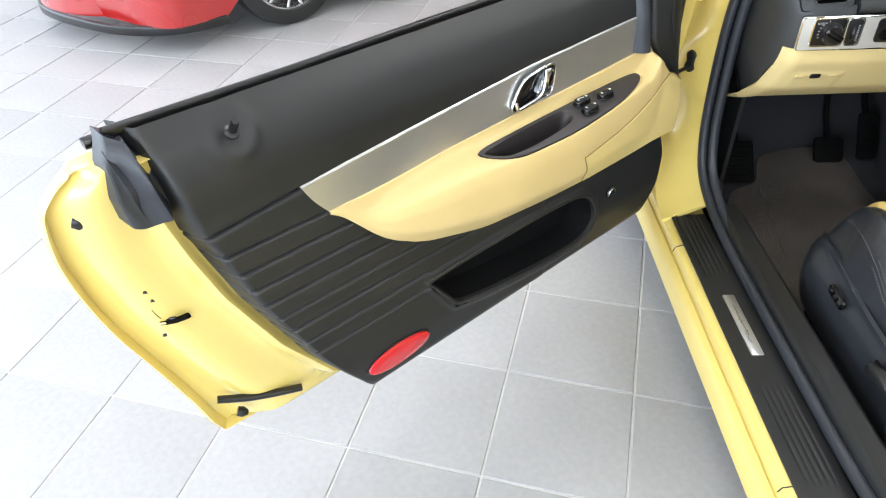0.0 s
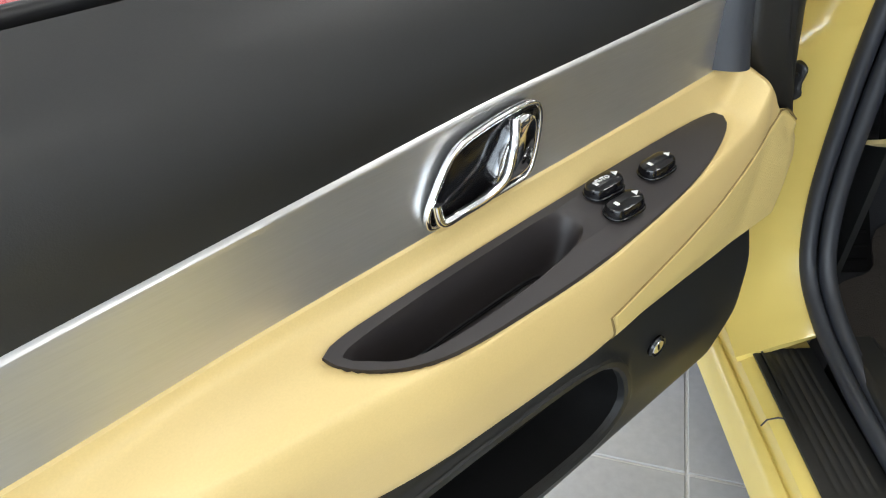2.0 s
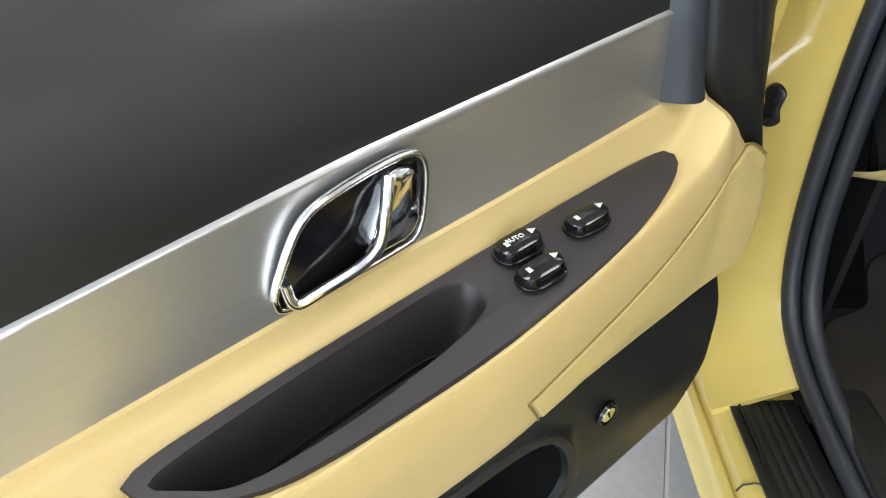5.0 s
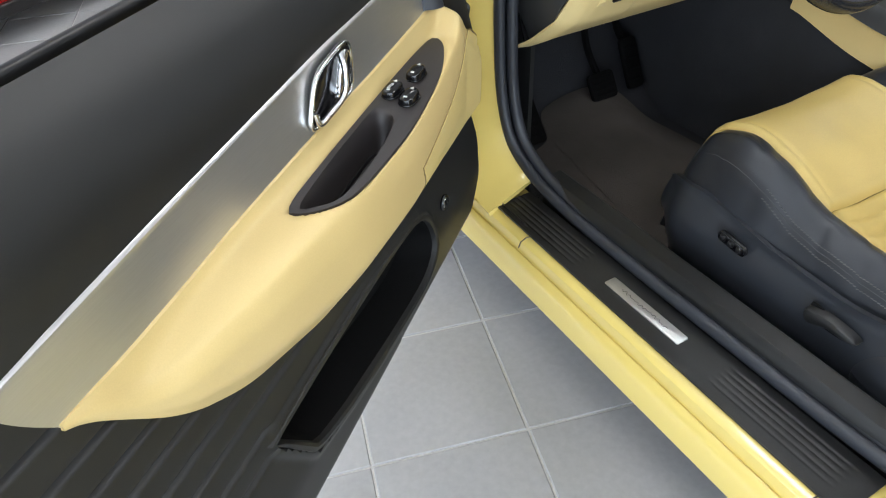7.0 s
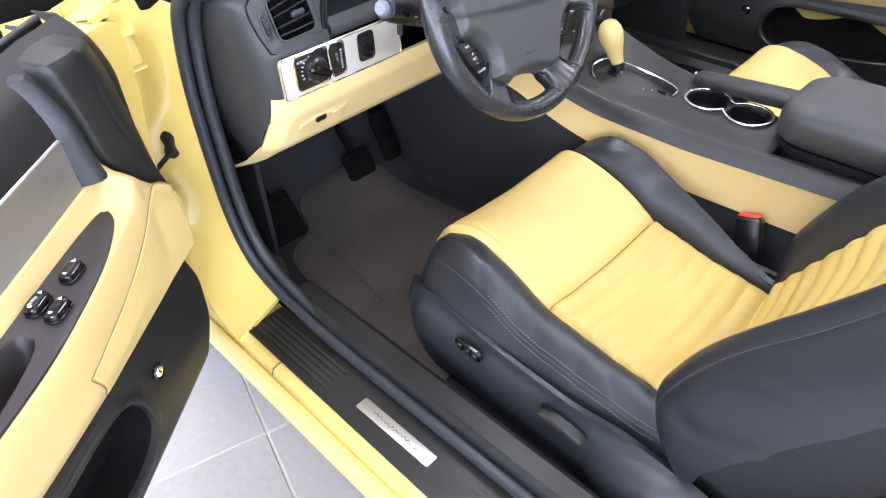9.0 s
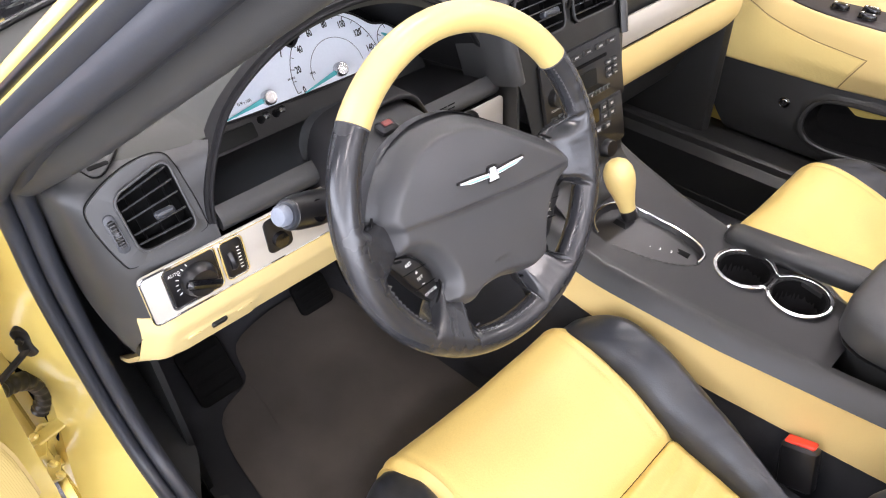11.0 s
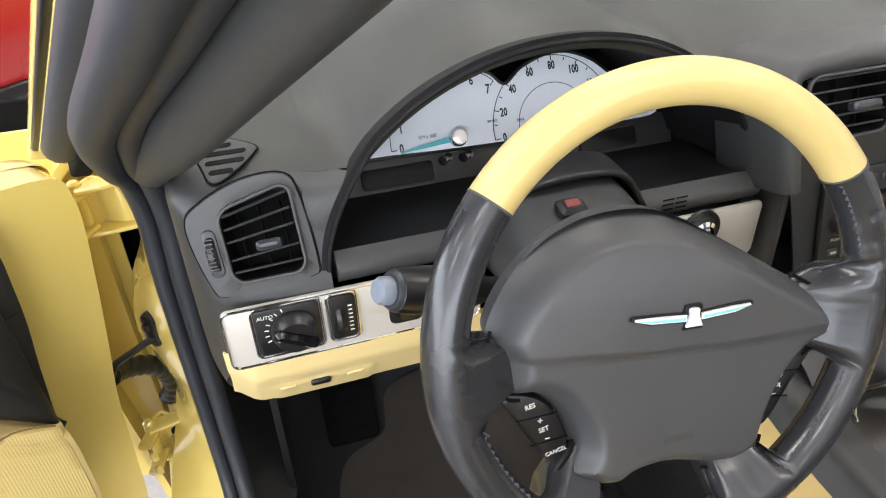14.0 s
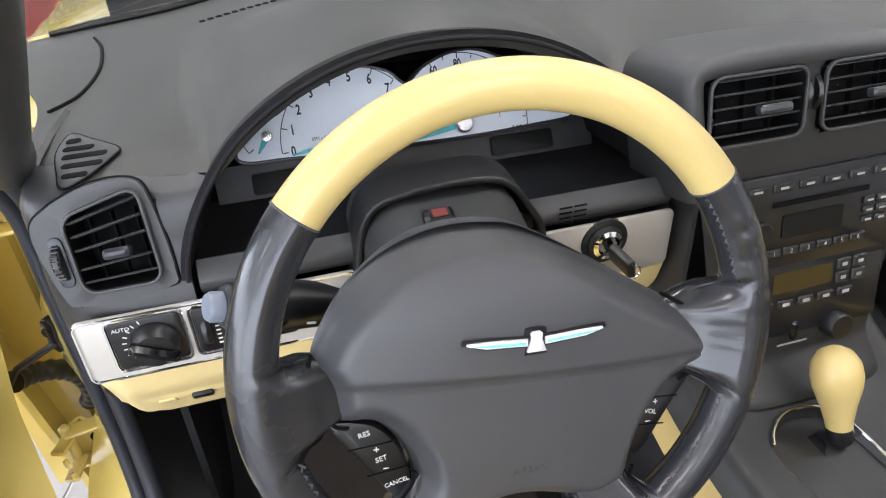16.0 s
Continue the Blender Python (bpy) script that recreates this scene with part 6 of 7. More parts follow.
# light switch
ls = thing("light_switch", (0.125, 1.70, 0.87), "black rotary headlamp switch in the silver strip", "switch")
part("panel", slab(rrect(0.062, 0.054, 0.005, 3), 0.004, BZ @ pose(0.124, 0.003, 0.0), 0.001), M_BLACK, ls)
part("panel_edge", sweep([BZ @ Vector((0.124 + x, 0.003 + y, 0.003)) for x, y in rrect(0.066, 0.058, 0.006, 3)], circle(0.0016, 6), closed=True, up=(0, 1, 0.01)), M_CHROME, ls)
part("knob", lathe([(0, 0), (0.022, 0), (0.022, 0.006), (0.019, 0.012), (0.017, 0.016), (0, 0.017)], BZ @ pose(0.129, 0.002, 0.003), 30), M_BLACK, ls, "black rotary knob")
part("grip", box(0.044, 0.012, 0.012, BZ @ pose(0.129, 0.002, 0.014, 0, 0, -28), 0.004), M_BLACKG, ls)
for a in steps(110, 200, 6):
    part("mark", box(0.004, 0.0012, 0.0005, BZ @ pose(0.129 + 0.026 * math.cos(radians(a)), 0.002 + 0.026 * math.sin(radians(a)), 0.0042, 0, 0, a), 0.0002), M_WHITEINK, ls)
part("lettering", words("AUTO", 0.0055, BZ @ pose(0.104, 0.022, 0.0045), 0.0002), M_WHITEINK, ls)
dmr = thing("dimmer_switch", (0.176, 1.70, 0.87), "black dimmer thumbwheel in the silver strip", "switch")
part("panel", slab(rrect(0.026, 0.052, 0.005, 3), 0.004, BZ @ pose(0.177, 0.003, 0.0), 0.001), M_BLACK, dmr)
part("panel_edge", sweep([BZ @ Vector((0.177 + x, 0.003 + y, 0.003)) for x, y in rrect(0.030, 0.056, 0.006, 3)], circle(0.0015, 6), closed=True, up=(0, 1, 0.01)), M_CHROME, dmr)
part("wheel", lathe([(0.004, -0.004), (0.016, -0.004), (0.0175, 0), (0.016, 0.004), (0.004, 0.004)], BZ @ pose(0.174, 0.0, -0.006, 0, 90, 0), 26), M_BLACK, dmr)
for k in range(7):
    part("mark", box(0.004, 0.0016, 0.0004, BZ @ pose(0.184, -0.014 + 0.005 * k, 0.0042), 0.0002), M_WHITEINK, dmr)
ms = thing("mirror_switch", (0.238, 1.70, 0.87), "black mirror adjuster switch in the silver strip", "switch")
part("panel", slab(rrect(0.036, 0.050, 0.008, 4), 0.004, BZ @ pose(0.240, 0.004, 0.0), 0.001), M_BLACK, ms)
part("knob", lathe([(0, 0), (0.011, 0), (0.010, 0.007), (0, 0.008)], BZ @ pose(0.240, -0.004, 0.003), 20), M_BLACKG, ms)
# ignition
ig = thing("ignition_lock", (0.588, 1.70, 0.89), "chrome ignition lock with a black key in it", "ignition")
part("collar", lathe([(0.0, 0), (0.027, 0), (0.026, 0.003), (0.020, 0.002), (0.019, 0.004), (0, 0.004)], BZ @ pose(0.577, 0.012, 0.001), 30), M_DARK, ig)
part("ring", lathe([(0.010, 0), (0.0165, 0), (0.0165, 0.008), (0.012, 0.010), (0.010, 0.006)], BZ @ pose(0.577, 0.012, 0.003), 28), M_CHROME, ig, "chrome lock ring")
part("key", box(0.010, 0.030, 0.036, BZ @ pose(0.582, 0.004, 0.008, 20, 10, 25), 0.004), M_BLACK, ig, "black key grip")
part("key_ring", sweep([BZ @ pose(0.599, -0.014, 0.030) @ Vector((0.008 * math.cos(t), 0.008 * math.sin(t), 0)) for t in steps(0, 6.0, 20)], circle(0.0009, 6), closed=True, up=(0, 1, 0.2)), M_CHROME, ig)


# yellow knee panel
def knee(x, q):
    prof_y = [(0, 1.7065), (0.18, 1.715), (0.42, 1.745), (0.62, 1.769), (0.85, 1.836), (1.0, 1.885)]
    prof_z = [(0, 0.8345), (0.18, 0.800), (0.42, 0.754), (0.62, 0.717), (0.85, 0.668), (1.0, 0.642)]
    f = 1 - sstep(0.050, 0.095, x)
    y = soft(prof_y, q, 0.04) + 0.028 * f ** 2
    z = soft(prof_z, q, 0.04) - 0.012 * sstep(0.5, 1, q) * f
    x2 = x + 0.004 * f * (1 - q) - 0.007 * f * sstep(0.25, 1.0, q)
    # moulded step of the lower cover
    y -= 0.003 * (sstep(0.33, 0.35, q) - sstep(0.72, 0.74, q)) * (sstep(0.095, 0.10, x) - sstep(0.205, 0.21, x))
    return (x2, y, z)


part("knee_panel", sheet(knee, steps(0.052, 0.658, 92), steps(0, 1, 44), 0.006, flip=True), M_KNEE, dash, "smooth yellow knee panel with painted window light")
def on_knee(x, q, lift):
    a, b = Vector(knee(x, q - 0.02)), Vector(knee(x, q + 0.02))
    m = frame_from((a + b) / 2, (1, 0, 0), a - b)
    return m @ pose(0, 0, lift)


part("cover_latch", slab(rrect(0.022, 0.012, 0.003), 0.006, on_knee(0.147, 0.375, -0.002), 0.002), M_BLACK, dash, "black cover latch")
part("cover_recess", slab(rrect(0.018, 0.013, 0.003), 0.0016, on_knee(0.112, 0.385, -0.0002), 0.0006), M_KNEE, dash)
part("cover_recess", slab(rrect(0.020, 0.009, 0.004), 0.0014, on_knee(0.186, 0.385, -0.0002), 0.0006), M_KNEE, dash)
part("knee_backing", sheet(lambda x, q: (x, 1.89 + 0.05 * q, 0.64 + 0.1 * q), steps(0.06, 0.66, 6), steps(0, 1, 3), 0.006), M_VOID, dash)
# support pad under the padded trim, between column and stack
part("stack_flank", sheet(lambda y, z: (0.660 + 0.004 * math.sin((z - 0.7) * 8), y - 0.10 * (1.03 - z) * 0.6, z), steps(1.69, 1.90, 8), steps(0.62, 1.012, 14), 0.006, flip=True), M_DASH, dash, "charcoal centre stack side")

def cheek(q, z):
    x0 = 2 * ACX - hood_x(z) if z > 0.925 else 0.656
    x = x0 + (0.674 - x0) * q
    return (x, 1.737 - 0.016 * math.sin(q * math.pi / 2) - 0.245 * max(0.0, 0.93 - z) * 0.3 * q + 0.03 * sstep(1.005, 1.03, z), z)


part("hood_cheek", sheet(cheek, steps(0, 1, 10), steps(0.70, 1.028, 30), 0.006), M_DASH, dash, "charcoal panel between hood and centre stack")

# ---- centre stack ----
STK = frame_from((0.800, 1.6585, 0.885), (1, 0, 0), (0, 0.245, 1))
st = thing("centre_stack", (0.80, 1.66, 0.72), "charcoal centre stack with radio, heater controls and vents", "control panel")


CVOUT = vent_outline(0.104, 0.066, 0.0)


def stack_face(x, h):
    w = soft([(-0.19, 0.10), (-0.10, 0.112), (0.0, 0.125), (0.10, 0.143), (0.19, 0.146)], h, 0.02)
    xx = x * w - 0.014 * sstep(0.04, 0.10, h)
    dip = 0.05 * max(sstep(-0.003, 0.001, edge_dist(CVOUT, xx + 0.023 - k * 0.064, h - 0.136)) for k in (-1, 1)) if h > 0.08 else 0.0
    return STK @ Vector((xx, h, -0.012 * abs(x) ** 4 + 0.03 * sstep(-0.15, -0.2, h) - dip))


part("stack_face", sheet(stack_face, steps(-1, 1, 90), steps(-0.20, 0.182, 92), 0.004), M_DARK, st)
POD = spline([(-0.146, 0.050, 0), (-0.151, 0.100, 0), (-0.157, 0.150, 0), (-0.157, 0.168, 0), (-0.148, 0.178, 0), (-0.120, 0.182, 0), (-0.055, 0.1835, 0), (0.010, 0.182, 0), (0.070, 0.178, 0), (0.112, 0.170, 0), (0.124, 0.155, 0), (0.124, 0.100, 0), (0.122, 0.050, 0)], 72)


def pod(i, q):
    """Rounded frame of the twin vents, running back into the dashboard."""
    p, c = POD[i], Vector((-0.018, 0.105, 0))
    a, b = POD[max(0, i - 1)], POD[min(72, i + 1)]
    n = Vector((-(b - a).y, (b - a).x, 0)).normalized()
    grow = lerp_table([(0, -0.010), (0.25, -0.003), (0.45, 0.001), (0.65, 0.0045), (0.85, 0.006), (1.0, 0.010)], q)
    back = lerp_table([(0, -0.001), (0.25, 0.003), (0.45, 0.002), (0.65, -0.004), (0.85, -0.016), (1.0, -0.100)], q)
    return STK @ Vector((p.x + n.x * grow, p.y + n.y * grow, back))


part("vent_pod", sheet(pod, list(range(73)), [0, 0.12, 0.25, 0.35, 0.45, 0.55, 0.65, 0.75, 0.85, 0.92, 1.0], 0.004, flip=True), M_DASH, st, "charcoal rounded frame of the twin vents")
for sx in (-1, 1):
    vent("centre_vent", STK @ pose(sx * 0.064 - 0.023, 0.136, 0.004), 0.104, 0.066, 5, "charcoal centre vent with black louvres", 0.0, None)
for sx in (-0.006, 0.006):
    part("thumbwheel", lathe([(0.004, -0.003), (0.020, -0.003), (0.022, 0), (0.020, 0.003), (0.004, 0.003)], STK @ pose(sx - 0.023, 0.141, -0.012, 0, 90, 0), 26), M_BLACK, st, "ribbed thumbwheel")
rd = part("radio", slab(rrect(0.205, 0.112, 0.006), 0.006, STK @ pose(0.0, 0.008, -0.001), 0.002), M_BLACK, st, "black radio fascia")
part("cd_slot", box(0.12, 0.006, 0.002, STK @ pose(0.0, 0.032, 0.005), 0.001), M_VOID, rd)
part("display", slab(rrect(0.075, 0.026, 0.003), 0.0015, STK @ pose(-0.008, 0.006, 0.005)), M_LCD, rd, "dark radio display")
for i in range(6):
    bt = part("preset_button", box(0.019, 0.009, 0.004, STK @ pose(-0.054 + 0.0213 * i, -0.022, 0.004), 0.0015), M_DARK, rd)
    part("lettering", words(str(i + 1), 0.0075, STK @ pose(-0.054 + 0.0213 * i, -0.022, 0.0083), 0.0002), M_GREYINK, bt)
for i in range(6):
    bt = part("radio_button", box(0.024, 0.009, 0.004, STK @ pose(-0.080 + 0.031 * i, 0.050, 0.004), 0.0015), M_DARK, rd)
    part("mark", box(0.010, 0.0026, 0.0004, STK @ pose(-0.080 + 0.031 * i, 0.050, 0.0081), 0.0002), M_GREYINK, bt)
for i in range(2):
    for k in range(3):
        bt = part("radio_button", box(0.014, 0.008, 0.004, STK @ pose(0.062 + 0.017 * i, 0.018 - 0.011 * k, 0.004), 0.0015), M_DARK, rd)
        part("mark", box(0.008, 0.0025, 0.0004, STK @ pose(0.062 + 0.017 * i, 0.018 - 0.011 * k, 0.0081), 0.0002), M_GREYINK, bt)
part("volume_knob", lathe([(0, 0), (0.015, 0), (0.014, 0.012), (0.012, 0.014), (0, 0.014)], STK @ pose(-0.078, 0.006, 0.004), 26), M_BLACK, rd, "black volume knob")
part("lettering", words("PUSH ON", 0.0050, STK @ pose(-0.078, -0.014, 0.0055), 0.0002), M_GREYINK, rd)
for k in range(2):
    bt = part("radio_button", box(0.014, 0.009, 0.004, STK @ pose(-0.086 + 0.018 * k, -0.028, 0.004), 0.0015), M_DARK, rd)
    part("mark", box(0.008, 0.003, 0.0004, STK @ pose(-0.086 + 0.018 * k, -0.028, 0.0081), 0.0002), M_GREYINK, bt)
hv = part("heater_panel", slab(rrect(0.190, 0.088, 0.006), 0.006, STK @ pose(0.0, -0.083, -0.001), 0.002), M_BLACK, st, "black heater control fascia")
part("display", slab(rrect(0.075, 0.024, 0.003), 0.0015, STK @ pose(-0.012, -0.060, 0.005)), M_LCD2, hv, "dim amber heater display")
for i in range(5):
    bt = part("mode_button", box(0.020, 0.010, 0.004, STK @ pose(-0.058 + 0.026 * i, -0.086, 0.004), 0.0015), M_DARK, hv)
    part("mark", box(0.009, 0.004, 0.0004, STK @ pose(-0.058 + 0.026 * i, -0.086, 0.0081), 0.0002), M_GREYINK, bt)
for i in range(2):
    for k in range(2):
        bt = part("fan_button", box(0.018, 0.014, 0.004, STK @ pose(0.040 + 0.021 * i, -0.052 - 0.016 * k, 0.004), 0.0015), M_DARK, hv)
        part("mark", box(0.007, 0.004, 0.0004, STK @ pose(0.040 + 0.021 * i, -0.052 - 0.016 * k, 0.0081), 0.0002), M_GREYINK, bt)
for k in range(2):
    for i in range(2):
        bt = part("temp_button", box(0.015, 0.020, 0.005, STK @ pose(-0.084 + 0.019 * i, -0.058 - 0.026 * k, 0.004), 0.003), M_DARK, hv)
        part("mark", box(0.005, 0.005, 0.0004, STK @ pose(-0.084 + 0.019 * i, -0.058 - 0.026 * k, 0.0091), 0.0002), M_GREYINK, bt)
part("fan_knob", lathe([(0, 0), (0.017, 0), (0.016, 0.014), (0.014, 0.017), (0, 0.017)], STK @ pose(0.040, -0.127, 0.0), 28), M_BLACK, st, "black rotary knob")
for k in range(2):
    part("seat_heat_mark", box(0.012, 0.003, 0.0005, STK @ pose(-0.052, -0.116 - 0.014 * k, 0.001), 0.0002), M_GREYINK, st)
part("seat_heat_mark", box(0.040, 0.0025, 0.0005, STK @ pose(-0.012, -0.142, 0.001), 0.0002), M_GREYINK, st)
part("switch", box(0.008, 0.024, 0.008, STK @ pose(-0.014, -0.124, 0.0), 0.003), M_BLACKG, st)

# passenger side of the dashboard
def pface(x, q):
    y = 1.79 + 0.02 * (x - 0.95) - 0.02 * math.sin(q * 2.2) + 0.10 * (1 - q) ** 2
    return (x, y, 0.56 + 0.45 * q)
part("glovebox_face", sheet(pface, steps(0.93, 1.56, 24), steps(0, 1, 24), 0.008), M_DARK, dash, "charcoal passenger dashboard face")
part("passenger_strip", sheet(lambda x, q: (x, 1.768 - 0.006 * math.sin(q * 3.14), 0.826 + 0.060 * q), steps(0.94, 1.56, 16), steps(0, 1, 8), 0.008), M_SILVER, dash, "satin silver passenger strip")
part("passenger_panel", sheet(lambda x, q: (x, 1.764 - 0.016 * math.sin(q * 3.14) + 0.05 * (1 - q) ** 2, 0.690 + 0.132 * q), steps(0.94, 1.56, 16), steps(0, 1, 12), 0.008), M_YPLAS, dash, "yellow passenger dashboard panel")

# ---- steering column and wheel ----
TILT_W = radians(20.8)
WU = Vector((0, math.sin(TILT_W), math.cos(TILT_W)))
WC = Vector((0.4015, 1.5055, 0.9587))
WH = frame_from(WC, (1, 0, 0), WU) @ pose(0, 0, 0, 0, 0, -5.0)
col = thing("steering_column", (0.395, 1.65, 0.88), "charcoal steering column shroud with a hazard switch", "steering column")


def column(k):
    y = 1.545 + 0.20 * k
    w, h = 0.122 + 0.040 * k, 0.090 + 0.020 * k
    cz = 0.918 + 0.010 * math.sin(k * 3) + 0.004 * k
    return [Vector((0.400 + x, y + 0.25 * z, cz + z - 0.006 * (x / 0.08) ** 2 * (1 if z > 0 else 0))) for x, z in rrect(w, h, 0.038, 7)]


part("shroud", loft([column(k) for k in steps(0, 1, 18)]), M_DASH, col)
part("shroud_joint", sweep([p + Vector((0, 0, 0.0003)) for p in column(0.30)], circle(0.0009, 6), closed=True, up=(0, 1, 0.2)), M_VOID, col, "dark joint round the shroud")
# squared arch of the binnacle that frames the shroud
ARCHW = spline([(0.316, 1.715, 0.872), (0.319, 1.713, 0.915), (0.326, 1.711, 0.958), (0.341, 1.709, 0.981), (0.372, 1.708, 0.989), (0.408, 1.708, 0.9915), (0.444, 1.708, 0.989), (0.466, 1.709, 0.977), (0.483, 1.711, 0.952), (0.500, 1.713, 0.922), (0.506, 1.715, 0.872)], 60)
part("column_gaiter", sweep(ARCHW, rrect(0.007, 0.046, 0.003, 3), up=(0, 1, 0)), M_DASHB, col, "black arched column surround")
part("gaiter_liner", sheet(lambda i, q: ARCHW[i].lerp(Vector((0.408, 1.735, 0.905)), 0.02 + 0.70 * q) + Vector((0, 0.030 * q, 0)), list(range(61)), steps(0, 1, 5), 0.003), M_VOID, col, "black liner behind the column surround")
hz = part("hazard_switch", box(0.026, 0.020, 0.014, pose(0.3845, 1.651, 0.9770, 14), 0.004), M_BLACK, col, "black hazard switch with a red mark")
part("hazard_mark", box(0.013, 0.009, 0.001, pose(0.3845, 1.6475, 0.9905, 14), 0.0005), M_HAZ, hz)
stalk = thing("wiper_stalk", (0.27, 1.62, 0.944), "black wiper and indicator stalk on the column", "control stalk")
A, B = Vector((0.336, 1.639, 0.914)), Vector((0.2010, 1.601, 0.975))
sx_ = Vector((0, 0, 1)).cross(B - A)
sm = frame_from(A, sx_, (B - A).cross(sx_))
ln = (B - A).length
part("arm", lathe([(0, 0), (0.010, 0), (0.011, ln * 0.30), (0.0185, ln * 0.48), (0.0205, ln * 0.66), (0.0195, ln * 0.86), (0.0175, ln * 0.95), (0.013, ln * 0.975), (0, ln * 0.975)], sm, 24), M_BLACK, stalk)
eb = part("end_collar", lathe([(0, 0), (0.0175, 0), (0.0170, 0.008), (0.0145, 0.012), (0, 0.012)], sm @ pose(0, 0, ln * 0.90), 24), M_SHROUD, stalk, "grey end collar")
part("end_button", lathe([(0, 0), (0.0115, 0), (0.0115, 0.008), (0.0095, 0.011), (0, 0.0115)], sm @ pose(0, 0, ln * 0.98), 22), M_BTN, eb, "pale grey end button")
toward = Vector((0, -0.93, 0.37))
ring = lathe([(0.0115, 0), (0.0125, 0), (0.0125, 0.0008), (0.0115, 0.0008)], frame_from(A + (B - A) * 0.70 + toward * 0.0195, (B - A), Vector((0, 0.37, 0.93))), 24)
part("dial_ring", ring, M_BLACKG, stalk, "black dial ring")
for k, (f, up_, w, h) in enumerate(((0.70, 0.0, 0.010, 0.004), (0.70, 0.005, 0.006, 0.002), (0.62, 0.009, 0.008, 0.003), (0.50, 0.006, 0.004, 0.006), (0.50, -0.003, 0.006, 0.003), (0.52, -0.010, 0.008, 0.002), (0.44, -0.004, 0.003, 0.004))):
    part("mark", box(w, h, 0.0008, frame_from(A + (B - A) * f + toward * (0.0203 - abs(up_) * 0.25 - (0.003 if f < 0.51 else 0)) + Vector((0, 0.37, 0.93)) * up_, (B - A), Vector((0, 0.37, 0.93))), 0.0002), M_WHITEINK, stalk)

wheel = thing("steering_wheel", WC, "four-spoke steering wheel in charcoal leather and yellow", "steering wheel", m=WH)
RM, RT = 0.1818, 0.0170
SPOKES = [(177, 197.5, 3.5, 2.5), (229, 248, 3, 3), (287.5, 307, 3, 3), (343, 369, 3, 5.5)]  # from, to, fillets


def spoke_at(a):
    """1 where a spoke runs in from the rim, 0 over the openings."""
    k = 0.0
    for a0, a1, f0, f1 in SPOKES:
        for turn in (-360, 0, 360):
            b = a + turn
            k = max(k, min(sstep(a0 - f0, a0 + f0, b), 1 - sstep(a1 - f1, a1 + f1, b)))
    return k


def rim_in(a):
    """Radius of the leather's inner edge."""
    k = spoke_at(a) ** 1.6
    return (RM - RT) + (0.088 - (RM - RT)) * k


def rim_section(a, worn):
    """One ring of the rim: round outside, drawn in to the hub where a spoke is."""
    c, s = math.cos(radians(a)), math.sin(radians(a))
    e = RM - rim_in(a)
    out = []
    for t in steps(-90, 90, 10):
        out.append((RM + RT * math.cos(radians(t)), RT * 1.06 * math.sin(radians(t))))
    inner = []
    for f in (0.06, 0.13, 0.21, 0.30, 0.40, 0.50, 0.61, 0.72, 0.82, 0.90, 0.96):
        u = f * e
        ball = RT * 1.06 * math.sqrt(max(0.0, 1 - (u / RT) ** 2)) if u < RT else 0.0
        flat = 0.0105 * (1 - f ** 9) * sstep(RT, RT * 2.2, e)
        z = (ball ** 3 + flat ** 3) ** (1 / 3)
        sag = -0.024 * sstep(0.14, 0.66, f) * sstep(RT, RT * 2.5, e)
        inner.append((RM - u, z, sag))
    out += [(r, z + g) for r, z, g in inner] + [(rim_in(a), -0.024 * sstep(RT, RT * 2.5, e))] + [(r, g - z) for r, z, g in inner[::-1]]
    ring = []
    for i, (r, z) in enumerate(out):
        if worn and z > 0:
            near = math.exp(-((((a + 180) % 360) - 180 - 14) / 13) ** 2) + 0.6 * math.exp(-((a - 236) / 14) ** 2) + 0.6 * math.exp(-((a - 296) / 14) ** 2) + 0.15
            z += near * (0.0010 * noise.noise((a * 0.45, r * 30, 4)) + 0.0005 * noise.noise((a * 1.1, r * 60, 8)))
        ring.append(Vector((r * c, r * s, z)))
    return ring


part("rim_top", loft([rim_section(a, False) for a in steps(37, 143, 70)]), M_KNOB, wheel, "smooth cream-yellow rim top", local=True)
part("rim_leather", loft([rim_section(a, True) for a in steps(143.4, 396.6, 300)]), M_WLEATH, wheel, "worn charcoal leather rim and spokes", local=True)
for a in (36.8, 143.2):
    part("rim_joint", sweep([Vector(((RM + x * 1.0) * math.cos(radians(a)), (RM + x) * math.sin(radians(a)), z)) for x, z in circle(RT * 1.0, 20, RT * 1.06)], circle(0.0009, 6), closed=True, up=(math.cos(radians(a + 90)), math.sin(radians(a + 90)), 0)), M_STITCH, wheel, "dark rim joint", local=True)
for a0, a1, n in ((14, 35, 20), (311, 339, 26), (249, 282, 26), (199, 223, 20)):
    for i, a in enumerate(steps(a0, a1, n)):
        c, s = math.cos(radians(a)), math.sin(radians(a))
        rr = rim_in(a) + 0.0028
        part("stitch", box(0.0013, 0.0058, 0.0014, Matrix.Translation((rr * c, rr * s, 0.0088)) @ pose(0, 0, 0, 0, 0, a + 90 + (55 if i % 2 else 125)), 0.0004), M_STITCH, wheel, local=True)
